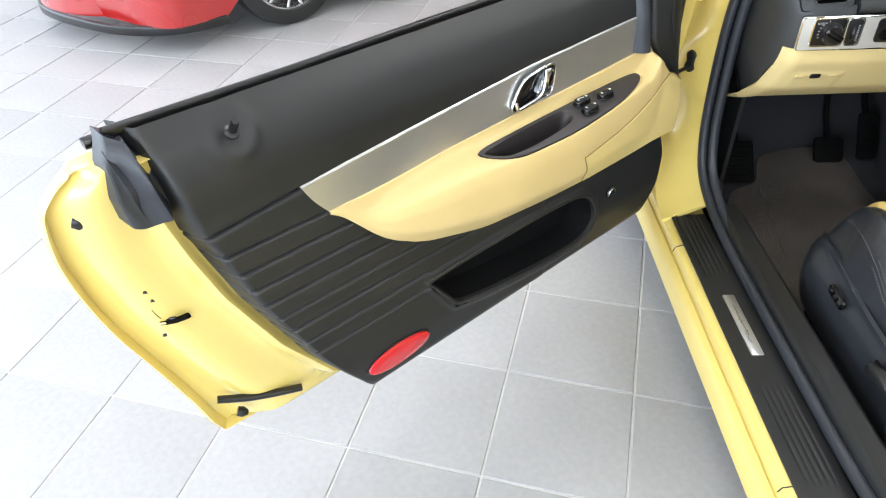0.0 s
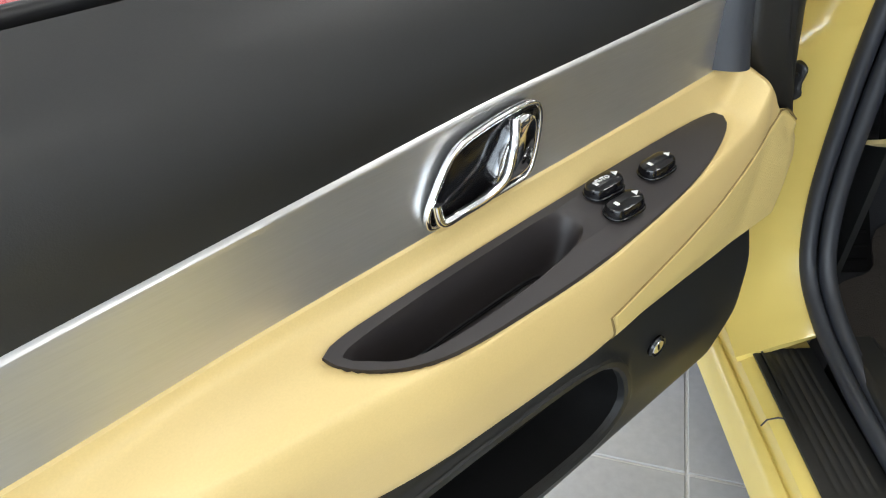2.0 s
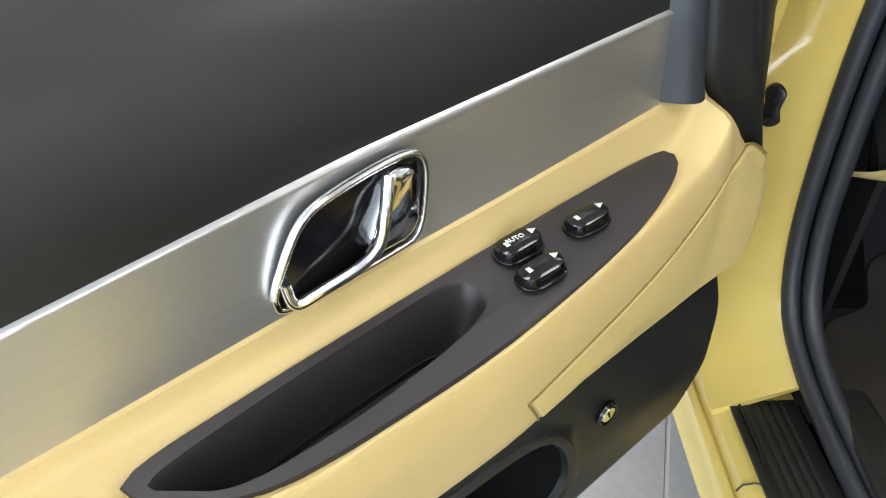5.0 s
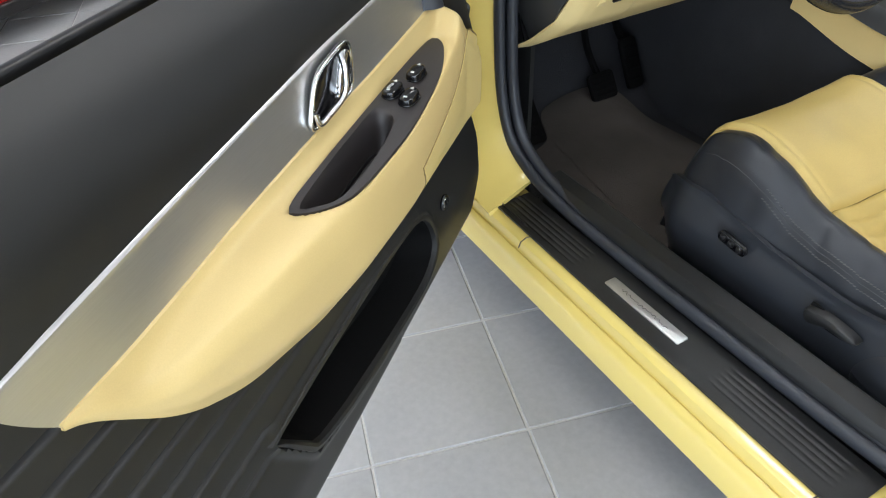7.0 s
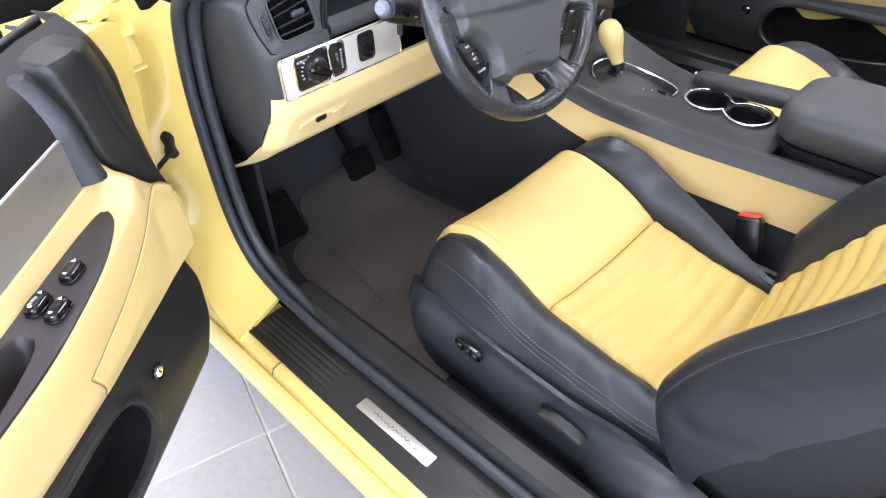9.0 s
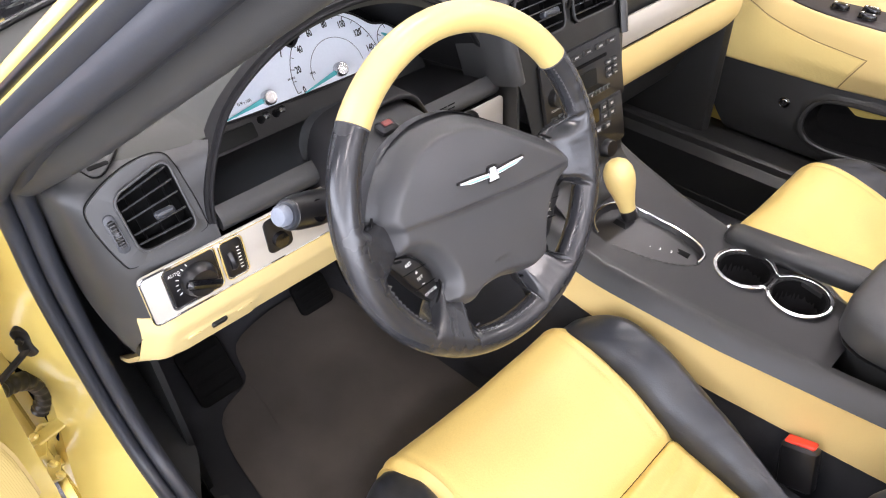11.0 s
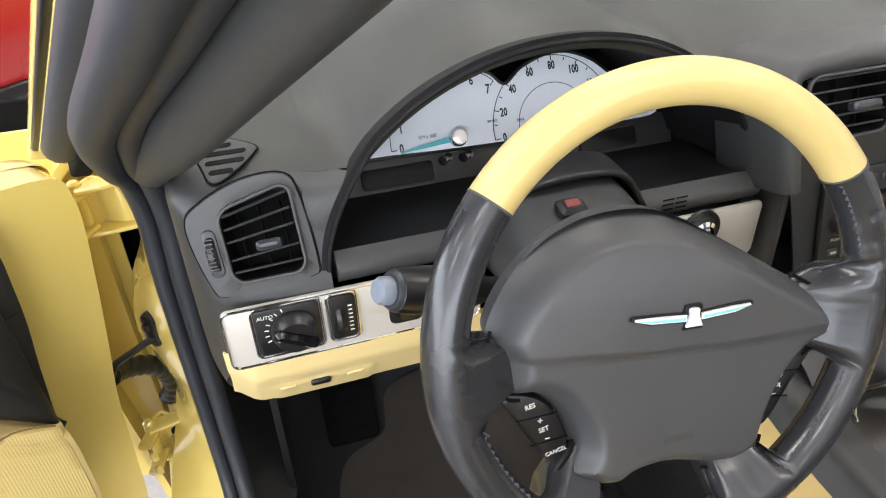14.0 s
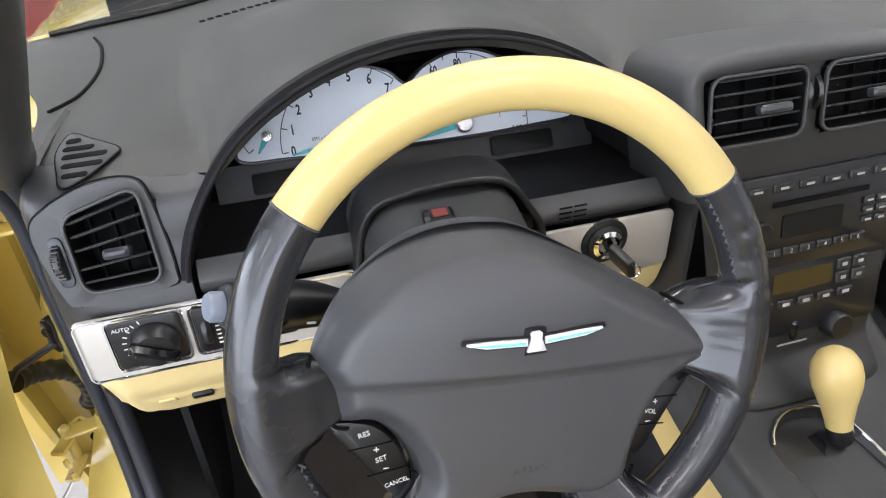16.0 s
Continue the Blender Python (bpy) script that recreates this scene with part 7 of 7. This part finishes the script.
# airbag cover
pad_pts = [(-0.1440, 0.006), (-0.1330, 0.032), (-0.1150, 0.054), (-0.092, 0.0725), (-0.064, 0.0845), (-0.035, 0.0888), (-0.005, 0.0870), (0.018, 0.0795), (0.044, 0.066), (0.075, 0.048), (0.110, 0.027), (0.142, 0.0085), (0.160, -0.008), (0.1645, -0.026), (0.157, -0.043), (0.138, -0.0455), (0.121, -0.058), (0.107, -0.079), (0.0975, -0.106), (0.092, -0.124), (0.0715, -0.1345), (0.0505, -0.1358), (0.008, -0.1258), (-0.024, -0.127), (-0.046, -0.1355), (-0.079, -0.1225), (-0.0895, -0.110), (-0.0785, -0.091), (-0.0855, -0.0675), (-0.105, -0.0465), (-0.131, -0.041), (-0.1365, -0.015)]
pad_o = [(p.x, p.y) for p in spline([(*p, 0) for p in pad_pts], 224, True)]


def pad_height(px, py, edge):
    """Crown of the cover: a full upper brow over a flat lower face, parted by a level crease."""
    u = py + 0.0155 + 0.045 * px
    z = -0.026 + 0.013 * sstep(0.0, 0.006, edge) + 0.011 * sstep(0.002, 0.022, edge) + 0.009 * (1 - ((px - 0.006) / 0.17) ** 2) * sstep(0.0, 0.020, edge)
    brow = sstep(-0.006, 0.006, u) * sstep(0.0, 0.018, edge) * (1 - ((px - 0.006) / 0.165) ** 2)
    z += brow * 0.0080 - 5.0 * max(0.0, py - 0.024) ** 2
    z -= 0.0014 * math.exp(-(u / 0.0028) ** 2) * sstep(0.004, 0.016, edge)
    return z


def pad_ring(k):
    """k from the edge (0) to the crown (1)."""
    cx, cy, out = 0.006, -0.020, []
    for x, y in pad_o:
        px, py = cx + (x - cx) * (1 - k), cy + (y - cy) * (1 - k)
        out.append(Vector((px, py, pad_height(px, py, edge_dist(pad_o, px, py) if k > 0 else 0.0))))
    return out


bm = loft([[Vector((x * 0.95, y * 0.95, -0.055)) for x, y in pad_o]] + [[Vector((x * 0.995, y * 0.995, -0.030)) for x, y in pad_o]] + [pad_ring(k) for k in [0, 0.010, 0.022, 0.040] + steps(0.06, 0.985, 62)])
part("airbag_cover", bm, M_PAD, wheel, "charcoal padded airbag cover", local=True)
for a0, a1, f0, f1 in SPOKES:
    run = [q for q in sorted(((math.degrees(math.atan2(y, x)) % 360, x, y) for x, y in pad_o)) if a0 - 3 < q[0] < a1 + 3 or a0 - 3 < q[0] + 360 < a1 + 3]
    run = sorted(run, key=lambda q: q[0] + (360 if q[0] < 90 and a0 > 300 else 0))
    part("cover_gap", sweep([Vector((x * 1.010, y * 1.010, -0.0125)) for a, x, y in run], circle(0.0015, 6)), M_VOID, wheel, "dark gap beside the airbag cover", local=True)
part("hub_back", lathe([(0, -0.095), (0.055, -0.095), (0.070, -0.070), (0.072, -0.048), (0, -0.048)], n=24), M_VOID, wheel, "black hub back", local=True)
# crescent control pads in the openings beside the cover
CRES = [(-0.1315, -0.0415), (-0.1060, -0.0475), (-0.0875, -0.0675), (-0.0805, -0.0905), (-0.0830, -0.1040), (-0.0905, -0.1100), (-0.1100, -0.0850), (-0.1265, -0.0590), (-0.1350, -0.0465)]
for sx, labels in ((-1, (("RES", -0.1120, -0.0535), ("SET", -0.1010, -0.0745), ("CANCEL", -0.0910, -0.0950))), (1, (("", -0.1120, -0.0535), ("VOL", -0.1000, -0.0745), ("", -0.0910, -0.0950)))):
    fx = (lambda x: x) if sx < 0 else (lambda x: -x + 0.014)
    cres = [(p.x, p.y) for p in spline([(fx(x), y, 0) for x, y in CRES], 54, True)]
    cp = part("control_pad", slab(cres, 0.022, Matrix.Translation((0, 0, -0.039)), 0.004), M_BLACK, wheel, "black thumb control pad", local=True)
    for a, b in (((-0.1235, -0.0640), (-0.0895, -0.0620)), ((-0.1120, -0.0865), (-0.0815, -0.0835))):
        part("pad_joint", sweep([Vector((fx(a[0]), a[1], -0.0168)), Vector((fx(b[0]), b[1], -0.0168))], circle(0.0006, 5)), M_VOID, cp, local=True)
    for t, x, y in labels:
        if t:
            part("lettering", words(t, 0.0056 if len(t) < 6 else 0.0048, Matrix.Translation((fx(x), y, -0.0166)) @ pose(0, 0, 0, 0, 0, -sx * 12), 0.0002), M_WHITEINK, cp, local=True)
    for dx, dy, cross in ((-0.003, 0.0080, True), (0.003, -0.0080, False)):
        part("mark", box(0.004, 0.0008, 0.0004, Matrix.Translation((fx(-0.1010 + dx), -0.0745 + dy, -0.0168)), 0.0001), M_WHITEINK, cp, local=True)
        if cross:
            part("mark", box(0.0008, 0.004, 0.0004, Matrix.Translation((fx(-0.1010 + dx), -0.0745 + dy, -0.0168)), 0.0001), M_WHITEINK, cp, local=True)
# winged emblem, plain shapes
EM = Matrix.Translation((0.0040, 0.0132, 0.0149)) @ pose(0, 0, 0, 2, 0, 0) @ Matrix.Diagonal((1.05, 1.0, 1, 1))
wing_o = [(-0.0480, 0.0030), (-0.0470, 0.0052), (-0.030, 0.0048), (-0.0075, 0.0034), (-0.0065, 0.0078), (-0.0030, 0.0084), (0.0030, 0.0084), (0.0065, 0.0078), (0.0075, 0.0034), (0.030, 0.0048), (0.0470, 0.0052), (0.0480, 0.0030), (0.034, -0.0014), (0.0060, -0.0034), (0.0074, -0.0084), (-0.0074, -0.0084), (-0.0060, -0.0034), (-0.034, -0.0014)]
em = part("emblem", slab([(x * 1.035, y * 1.16) for x, y in wing_o], 0.0020, EM), M_BLACK, wheel, "silver and turquoise winged emblem", local=True)
for sx in (-1, 1):
    part("emblem_wing", slab([(sx * 0.0060, -0.0024), (sx * 0.034, -0.0006), (sx * 0.0468, 0.0032), (sx * 0.0462, 0.0046), (sx * 0.030, 0.0042), (sx * 0.0060, 0.0026)][:: sx], 0.0016, EM @ pose(0, 0, 0.0019), 0.0003), M_BADGE, em, local=True)
    part("emblem_inlay", slab([(sx * 0.0075, -0.0014), (sx * 0.034, 0.0006), (sx * 0.044, 0.0030), (sx * 0.034, 0.0022), (sx * 0.0075, 0.0006)][:: sx], 0.0005, EM @ pose(0, 0, 0.0034)), M_INLAY, em, local=True)
part("emblem_body", slab([(-0.0026, 0.0074), (-0.0040, 0.0060), (-0.0036, 0.0020), (-0.0066, -0.0070), (0.0066, -0.0070), (0.0036, 0.0020), (0.0040, 0.0060), (0.0026, 0.0074)], 0.0024, EM @ pose(0, 0, 0.0019), 0.0005), M_BADGE, em, local=True)
part("lettering", words("AIRBAG", 0.0075, Matrix.Translation((0.003, -0.090, 0.0069)), 0.0004), M_DASH, wheel, local=True)

# ---- centre console ----
con = thing("centre_console", (0.80, 1.30, 0.25), "yellow-sided centre console with a charcoal top", "console")


def con_edge(y):
    return soft([(0.95, 0.752), (1.04, 0.738), (1.30, 0.694), (1.56, 0.660), (1.75, 0.648)], y, 0.02)


def con_top(y):
    return soft([(0.95, 0.632), (1.04, 0.636), (1.30, 0.648), (1.50, 0.668), (1.62, 0.700), (1.70, 0.735)], y, 0.03)


def con_low(y):
    return soft([(0.95, 0.505), (1.07, 0.512), (1.30, 0.532), (1.46, 0.560), (1.585, 0.594), (1.72, 0.645)], y, 0.03)


part("tunnel_carpet", loft([[Vector((x, y, z)) for x, z in ((con_edge(y) - 0.012, 0.25), (con_edge(y) + 0.002, con_low(y) + 0.012), (1.602 - con_edge(y), con_low(y) + 0.012), (1.616 - con_edge(y), 0.25))] for y in steps(0.6, 2.40, 20)]), M_CARPET, con, "dark carpeted tunnel")
for sd in (0, 1):
    XM = (lambda x: 1.604 - x) if sd else (lambda x: x)
    part("side_panel", sheet(lambda y, q: (XM(con_edge(y) - 0.008 + 0.02 * (1 - q) * 0 + 0.004 * math.sin(q * 3)), y, con_low(y) + (con_top(y) - 0.022 - con_low(y)) * q), steps(0.985, 1.72, 30), steps(0, 1, 14), 0.008, flip=not sd), M_YPLAS, con, "smooth yellow console side")
    part("edge_rail", sheet(lambda y, q: (XM(con_edge(y) - 0.011 + 0.036 * q), y, con_top(y) - 0.026 + 0.030 * math.sin(min(1.0, q * 1.3) * math.pi / 2)), steps(0.96, 1.75, 40), steps(0, 1, 12), 0.008, flip=not sd), M_DARK, con, "charcoal console edge rail")
CUPS = ((0.838, 1.340, 0.043), (0.842, 1.252, 0.043))


def con_face(x, y):
    z = con_top(y) + 0.004
    for cx, cy, r in CUPS:
        d = math.hypot(x - cx, y - cy)
        z -= 0.075 * sstep(r - 0.002, r - 0.010, d)
    z -= 0.014 * sstep(-0.002, 0.006, edge_dist(GATE, x, y))
    return (x, y, z)


GATE = [(p.x, p.y) for p in spline([(0.722, 1.545, 0), (0.760, 1.575, 0), (0.815, 1.560, 0), (0.838, 1.48, 0), (0.830, 1.415, 0), (0.800, 1.398, 0), (0.768, 1.42, 0), (0.735, 1.49, 0)], 40, True)]


def con_grid(u, y):
    a = con_edge(y) + 0.022
    return con_face(a + (1.604 - 2 * a) * u, y)


part("console_top", sheet(con_grid, steps(0, 1, 60), steps(1.16, 1.70, 110), 0.004, flip=False), M_DASHB, con, "black console top")
for cx, cy, r in CUPS:
    part("cup_well", lathe([(0, -0.075), (r - 0.004, -0.075), (r - 0.001, -0.002), (r - 0.004, -0.002), (r - 0.007, -0.070), (0, -0.070)], Matrix.Translation((cx, cy, con_top(cy) + 0.005)), 28), M_VOID, con, "black cup well")
eight = []
for a in steps(28, 332, 40):
    eight.append(Vector((CUPS[1][0] + 0.046 * math.sin(radians(a)), CUPS[1][1] + 0.046 * math.cos(radians(a)), con_top(1.25) + 0.007)))
for a in steps(208, 512, 40):
    eight.append(Vector((CUPS[0][0] + 0.046 * math.sin(radians(a)), CUPS[0][1] + 0.046 * math.cos(radians(a)), con_top(1.34) + 0.007)))
part("cup_trim", sweep(eight, rrect(0.007, 0.005, 0.002, 3), closed=True), M_CHROME, con, "chrome double cup-holder ring")
part("gate_trim", sweep([Vector((x, y, con_top(y) + 0.006)) for x, y in GATE[:27]], circle(0.0020, 8)), M_CHROME, con, "chrome selector gate trim")
part("gate_plate", loft([[Vector((x, y, con_top(y) - 0.009 + h)) for x, y in GATE] for h in (0, 0.003)]), M_BLACK, con, "black selector gate")
part("gate_slot", sweep([Vector((0.778, 1.55, con_top(1.55) - 0.005)), Vector((0.785, 1.49, con_top(1.49) - 0.005)), Vector((0.798, 1.47, con_top(1.47) - 0.005)), Vector((0.806, 1.42, con_top(1.42) - 0.005))], rrect(0.013, 0.003, 0.001, 2)), M_VOID, con)
for i, ch in enumerate("PRND32"):
    part("lettering", words(ch, 0.0075, pose(0.757 + 0.006 * i, 1.528 - 0.017 * i, con_top(1.5) - 0.0055, 0, 0, -70), 0.0002), M_WHITEINK, con)
sh = thing("gear_selector", (0.772, 1.545, 0.665), "cream-yellow gear selector knob on a chrome stem", "gear lever")
SA, SB = Vector((0.806, 1.520, 0.645)), Vector((0.802, 1.538, 0.682))
sm2 = frame_from(SB, (1, 0, 0.12), (0, 1, -0.35))
part("stem", sweep([SA, SA.lerp(SB, 0.5), SB], circle(0.0055, 10), up=(0, 1, 0)), M_CHROME, sh, "chrome stem")
part("collar", lathe([(0, -0.006), (0.013, -0.006), (0.0145, 0.004), (0.014, 0.012), (0, 0.012)], sm2, 22), M_BLACK, sh, "black collar")
part("knob", lathe([(0, 0.008), (0.0135, 0.008), (0.0145, 0.020), (0.0185, 0.040), (0.0245, 0.062), (0.0262, 0.076), (0.0245, 0.090), (0.0185, 0.101), (0.010, 0.107), (0, 0.1085)], sm2, 30), M_KNOB, sh, "glossy cream-yellow knob")
# armrest box
part("armrest_box", loft([[Vector((0.876 + x, 0.975 + y, z)) for x, y in rrect(0.205 - ins, 0.42 - ins, 0.05, 6)] for z, ins in ((0.60, 0.02), (0.645, 0.012), (0.650, 0.010))]), M_DARK, con, "charcoal armrest box")
part("armrest_lid", loft([[Vector((0.878 + x, 0.975 + y, z + 0.004 * math.cos(y * 6))) for x, y in rrect(0.215 - ins, 0.425 - ins, 0.06, 6)] for z, ins in ((0.654, 0.012), (0.662, 0.0), (0.700, 0.0), (0.716, 0.012), (0.724, 0.035), (0.727, 0.08))]), M_DASH, con, "charcoal padded armrest lid")
part("side_grip", loft([[Vector((0.902 + x + 0.006 * (1.31 - y) / 0.1, y, 0.664 + 0.012 * (1.40 - y) / 0.2 + z)) for x, z in rrect(0.046 * k, 0.036 * k, 0.014 * k, 4)] for y, k in ((1.402, 0.55), (1.398, 0.85), (1.388, 1.0), (1.30, 1.0), (1.20, 1.0), (1.18, 0.9))]), M_DARK, con, "charcoal grip beside the cup holders")
part("grip_button", box(0.012, 0.006, 0.012, pose(0.899, 1.405, 0.666), 0.003), M_CHROME, con, "chrome button on the grip")

# ---- the red car beyond the door ----
RH = Vector((-0.80, -0.60, 0)).normalized()
RS = Vector((0.60, -0.80, 0)).normalized()
RO = Vector((-1.45, 4.18, 0))
RC = frame_from(RO, RH, -RS)  # x towards its nose, y away from the door, z up: its near front wheel's outer foot is the origin
RC = Matrix(((RH.x, -RS.x, 0, RO.x), (RH.y, -RS.y, 0, RO.y), (0, 0, 1, 0), (0, 0, 0, 1)))
red = thing("red_car", (0, 0, 0), "glossy red car with silver alloy wheels, parked on the tiles", "car", m=RC)


def rside(x, q):
    nose = sstep(0.55, 0.98, x)
    y = -0.02 + 0.10 * q ** 3 + 0.55 * nose ** 2.2 + 0.04 * sstep(-2.2, -3.3, x)
    z0 = 0.15
    z = z0 + (0.78 - 0.10 * sstep(-0.3, 0.9, x) - z0) * q
    for wx in (0.0, -2.62):
        d = math.hypot(x - wx, z - 0.32)
        if d < 0.43:
            k = (0.43 - d)
            z += 0 if z > 0.62 else k * 1.0
    return (x, y - 0.03 * math.sin(q * math.pi), z)


part("body_side", sheet(rside, steps(-3.3, 0.98, 110), steps(0, 1, 30), 0.02, flip=False), M_RED, red, "glossy red body side", local=True)
part("bonnet", sheet(lambda x, q: (x, rside(x, 1)[1] + (1.72 - 2 * rside(x, 1)[1]) * q, rside(x, 1)[2] + 0.10 * math.sin(q * math.pi)), steps(-3.3, 0.98, 40), steps(0, 1, 20), 0.02, flip=False), M_RED, red, "glossy red bonnet", local=True)
part("front_bumper", sheet(lambda a, q: (0.90 + 0.20 * math.sin(a * math.pi) ** 0.8 - 0.05 * q, 0.42 + 0.88 * a, 0.15 + 0.53 * q), steps(0, 1, 24), steps(0, 1, 10), 0.02), M_RED, red, "glossy red front bumper", local=True)
part("chin_spoiler", sweep(spline([(0.40, -0.02, 0.135), (0.62, 0.02, 0.130), (0.82, 0.16, 0.128), (0.98, 0.42, 0.126), (1.10, 0.86, 0.126), (0.98, 1.30, 0.126)], 40), rrect(0.03, 0.05, 0.010, 3)), M_BLACK, red, "black chin spoiler", local=True)
part("side_skirt", sweep([Vector((x, -0.03, 0.14)) for x in steps(-2.25, -0.38, 12)], rrect(0.05, 0.06, 0.012, 3)), M_BLACK, red, "black side skirt", local=True)
part("wheel_well", box(3.9, 1.2, 0.30, pose(-1.2, 0.86, 0.22), 0.02), M_VOID, red, local=True)
cab = [[Vector((x, y, z)) for x, y in rrect(lx, 1.45 - ins, 0.25, 5)] for z, lx, ins in ((0.76, 2.3, 0.1), (1.05, 1.9, 0.28), (1.26, 1.25, 0.5), (1.30, 1.0, 0.6))]
part("cabin", loft([[p + Vector((-1.55, 0.86, 0)) for p in r] for r in cab]), M_BLACKG, red, "dark glazed cabin", local=True)
for wx in (0.0, -2.62):
    for wy, k in ((0.10, -1), (1.62, 1)):
        wm = Matrix.Translation((wx, wy, 0.32)) @ pose(0, 0, 0, 90 * (1 if k < 0 else -1), 0, 0)
        w = part("wheel", lathe([(0.225, -0.10), (0.285, -0.10), (0.315, -0.075), (0.32, -0.03), (0.32, 0.05), (0.312, 0.085), (0.285, 0.10), (0.235, 0.102), (0.228, 0.085)], wm, 48, cap=False), M_TYRE, red, "black low-profile tyre", local=True)
        part("rim", lathe([(0.232, 0.092), (0.222, 0.094), (0.212, 0.070), (0.205, 0.0), (0.205, -0.09), (0.228, -0.09)], wm, 48, cap=False), M_ALLOY, w, "silver alloy rim", local=True)
        part("brake_disc", lathe([(0, 0.0), (0.15, 0.0), (0.15, 0.012), (0, 0.012)], wm, 32), M_VOID, w, local=True)
        part("hub", lathe([(0, 0.04), (0.05, 0.04), (0.045, 0.065), (0.03, 0.072), (0, 0.072)], wm, 20), M_ALLOY, w, local=True)
        if k < 0:
            for i in range(7):
                a = radians(51.43 * i + 12)
                hub_, fork = Vector((0.035 * math.cos(a), 0.035 * math.sin(a), 0.064)), Vector((0.105 * math.cos(a), 0.105 * math.sin(a), 0.074))
                bm = sweep([wm @ hub_, wm @ fork], rrect(0.030, 0.026, 0.006, 2), up=(0.3, 1, 0.1))
                for f in (-1, 1):
                    b = a + radians(11 * f)
                    sweep([wm @ (fork * 0.98), wm @ Vector((0.16 * math.cos(a + radians(7 * f)), 0.16 * math.sin(a + radians(7 * f)), 0.080)), wm @ Vector((0.218 * math.cos(b), 0.218 * math.sin(b), 0.086))], rrect(0.019, 0.022, 0.005, 2), bm, up=(0.3, 1, 0.1))
                part("spoke", bm, M_CHROME, w, "bright chromed split spoke", local=True)

# ---- floor tiles: near ones singly, the rest joined ----
TD, TW = Vector((0.2790, 0.9603, 0)), Vector((0.9603, -0.2790, 0))
TO, TS = Vector((-0.098, 1.813, 0)), 0.3333
tile_m = Matrix(((TW.x, TD.x, 0, 0), (TW.y, TD.y, 0, 0), (0, 0, 1, 0), (0, 0, 0, 1)))
floor = thing("floor", (0, 0, 0), "light grey square ceramic showroom floor tiles", "floor", kind="structure")
part("floor_field", box(0.02, 0.02, 0.002, pose(0.8, 1.5, -0.0055), 0.0), M_GROUT, floor)
bmt = box(TS - 0.0045, TS - 0.0045, 0.010, pose(0, 0, -0.010), 0.0022)
bmesh.ops.recalc_face_normals(bmt, faces=bmt.faces)
tile_mesh = bpy.data.meshes.new("floor_tile")
bmt.to_mesh(tile_mesh)
bmt.free()
tile_mesh.materials.append(M_TILE)
near, far = [], []
for i in range(-34, 36):
    for j in range(-34, 36):
        c = TO + TW * (i + 0.5) * TS + TD * (j + 0.5) * TS
        if X0 < c.x < X1 and Y0 < c.y < Y1:
            (near if -2.9 < c.x < -0.05 and 0.2 < c.y < 5.2 and abs(c.x + 1.2) < 1.6 else far).append(c)
near.sort(key=lambda c: (c - Vector((-0.8, 1.9, 0))).length)
far += near[290:]
rnd = random.Random(4)
for c in near[:290]:
    t = new("tile", tile_mesh)
    t.parent = floor
    t.matrix_basis = Matrix.Translation(c + Vector((0, 0, rnd.uniform(-0.0004, 0.0004)))) @ tile_m @ pose(0, 0, 0, rnd.uniform(-0.06, 0.06), rnd.uniform(-0.06, 0.06), rnd.uniform(-0.08, 0.08))
verts, faces = [], []
h, b = (TS - 0.0045) / 2, 0.0022
for c in far:
    k = len(verts)
    for sx, sy, sz in ((-h, -h, -0.009), (h, -h, -0.009), (h, h, -0.009), (-h, h, -0.009), (-h + b, -h + b, 0), (h - b, -h + b, 0), (h - b, h - b, 0), (-h + b, h - b, 0)):
        verts.append(c + TW * sx + TD * sy + Vector((0, 0, sz)))
    faces += [(k + 4, k + 5, k + 6, k + 7), (k, k + 1, k + 5, k + 4), (k + 1, k + 2, k + 6, k + 5), (k + 2, k + 3, k + 7, k + 6), (k + 3, k, k + 4, k + 7)]
me = bpy.data.meshes.new("far_tiles")
me.from_pydata(verts, [], faces)
me.materials.append(M_TILE)
ft = new("far_tiles", me)
ft.parent = floor
tagged(ft, "light grey ceramic tiles further off", kind="stuff")
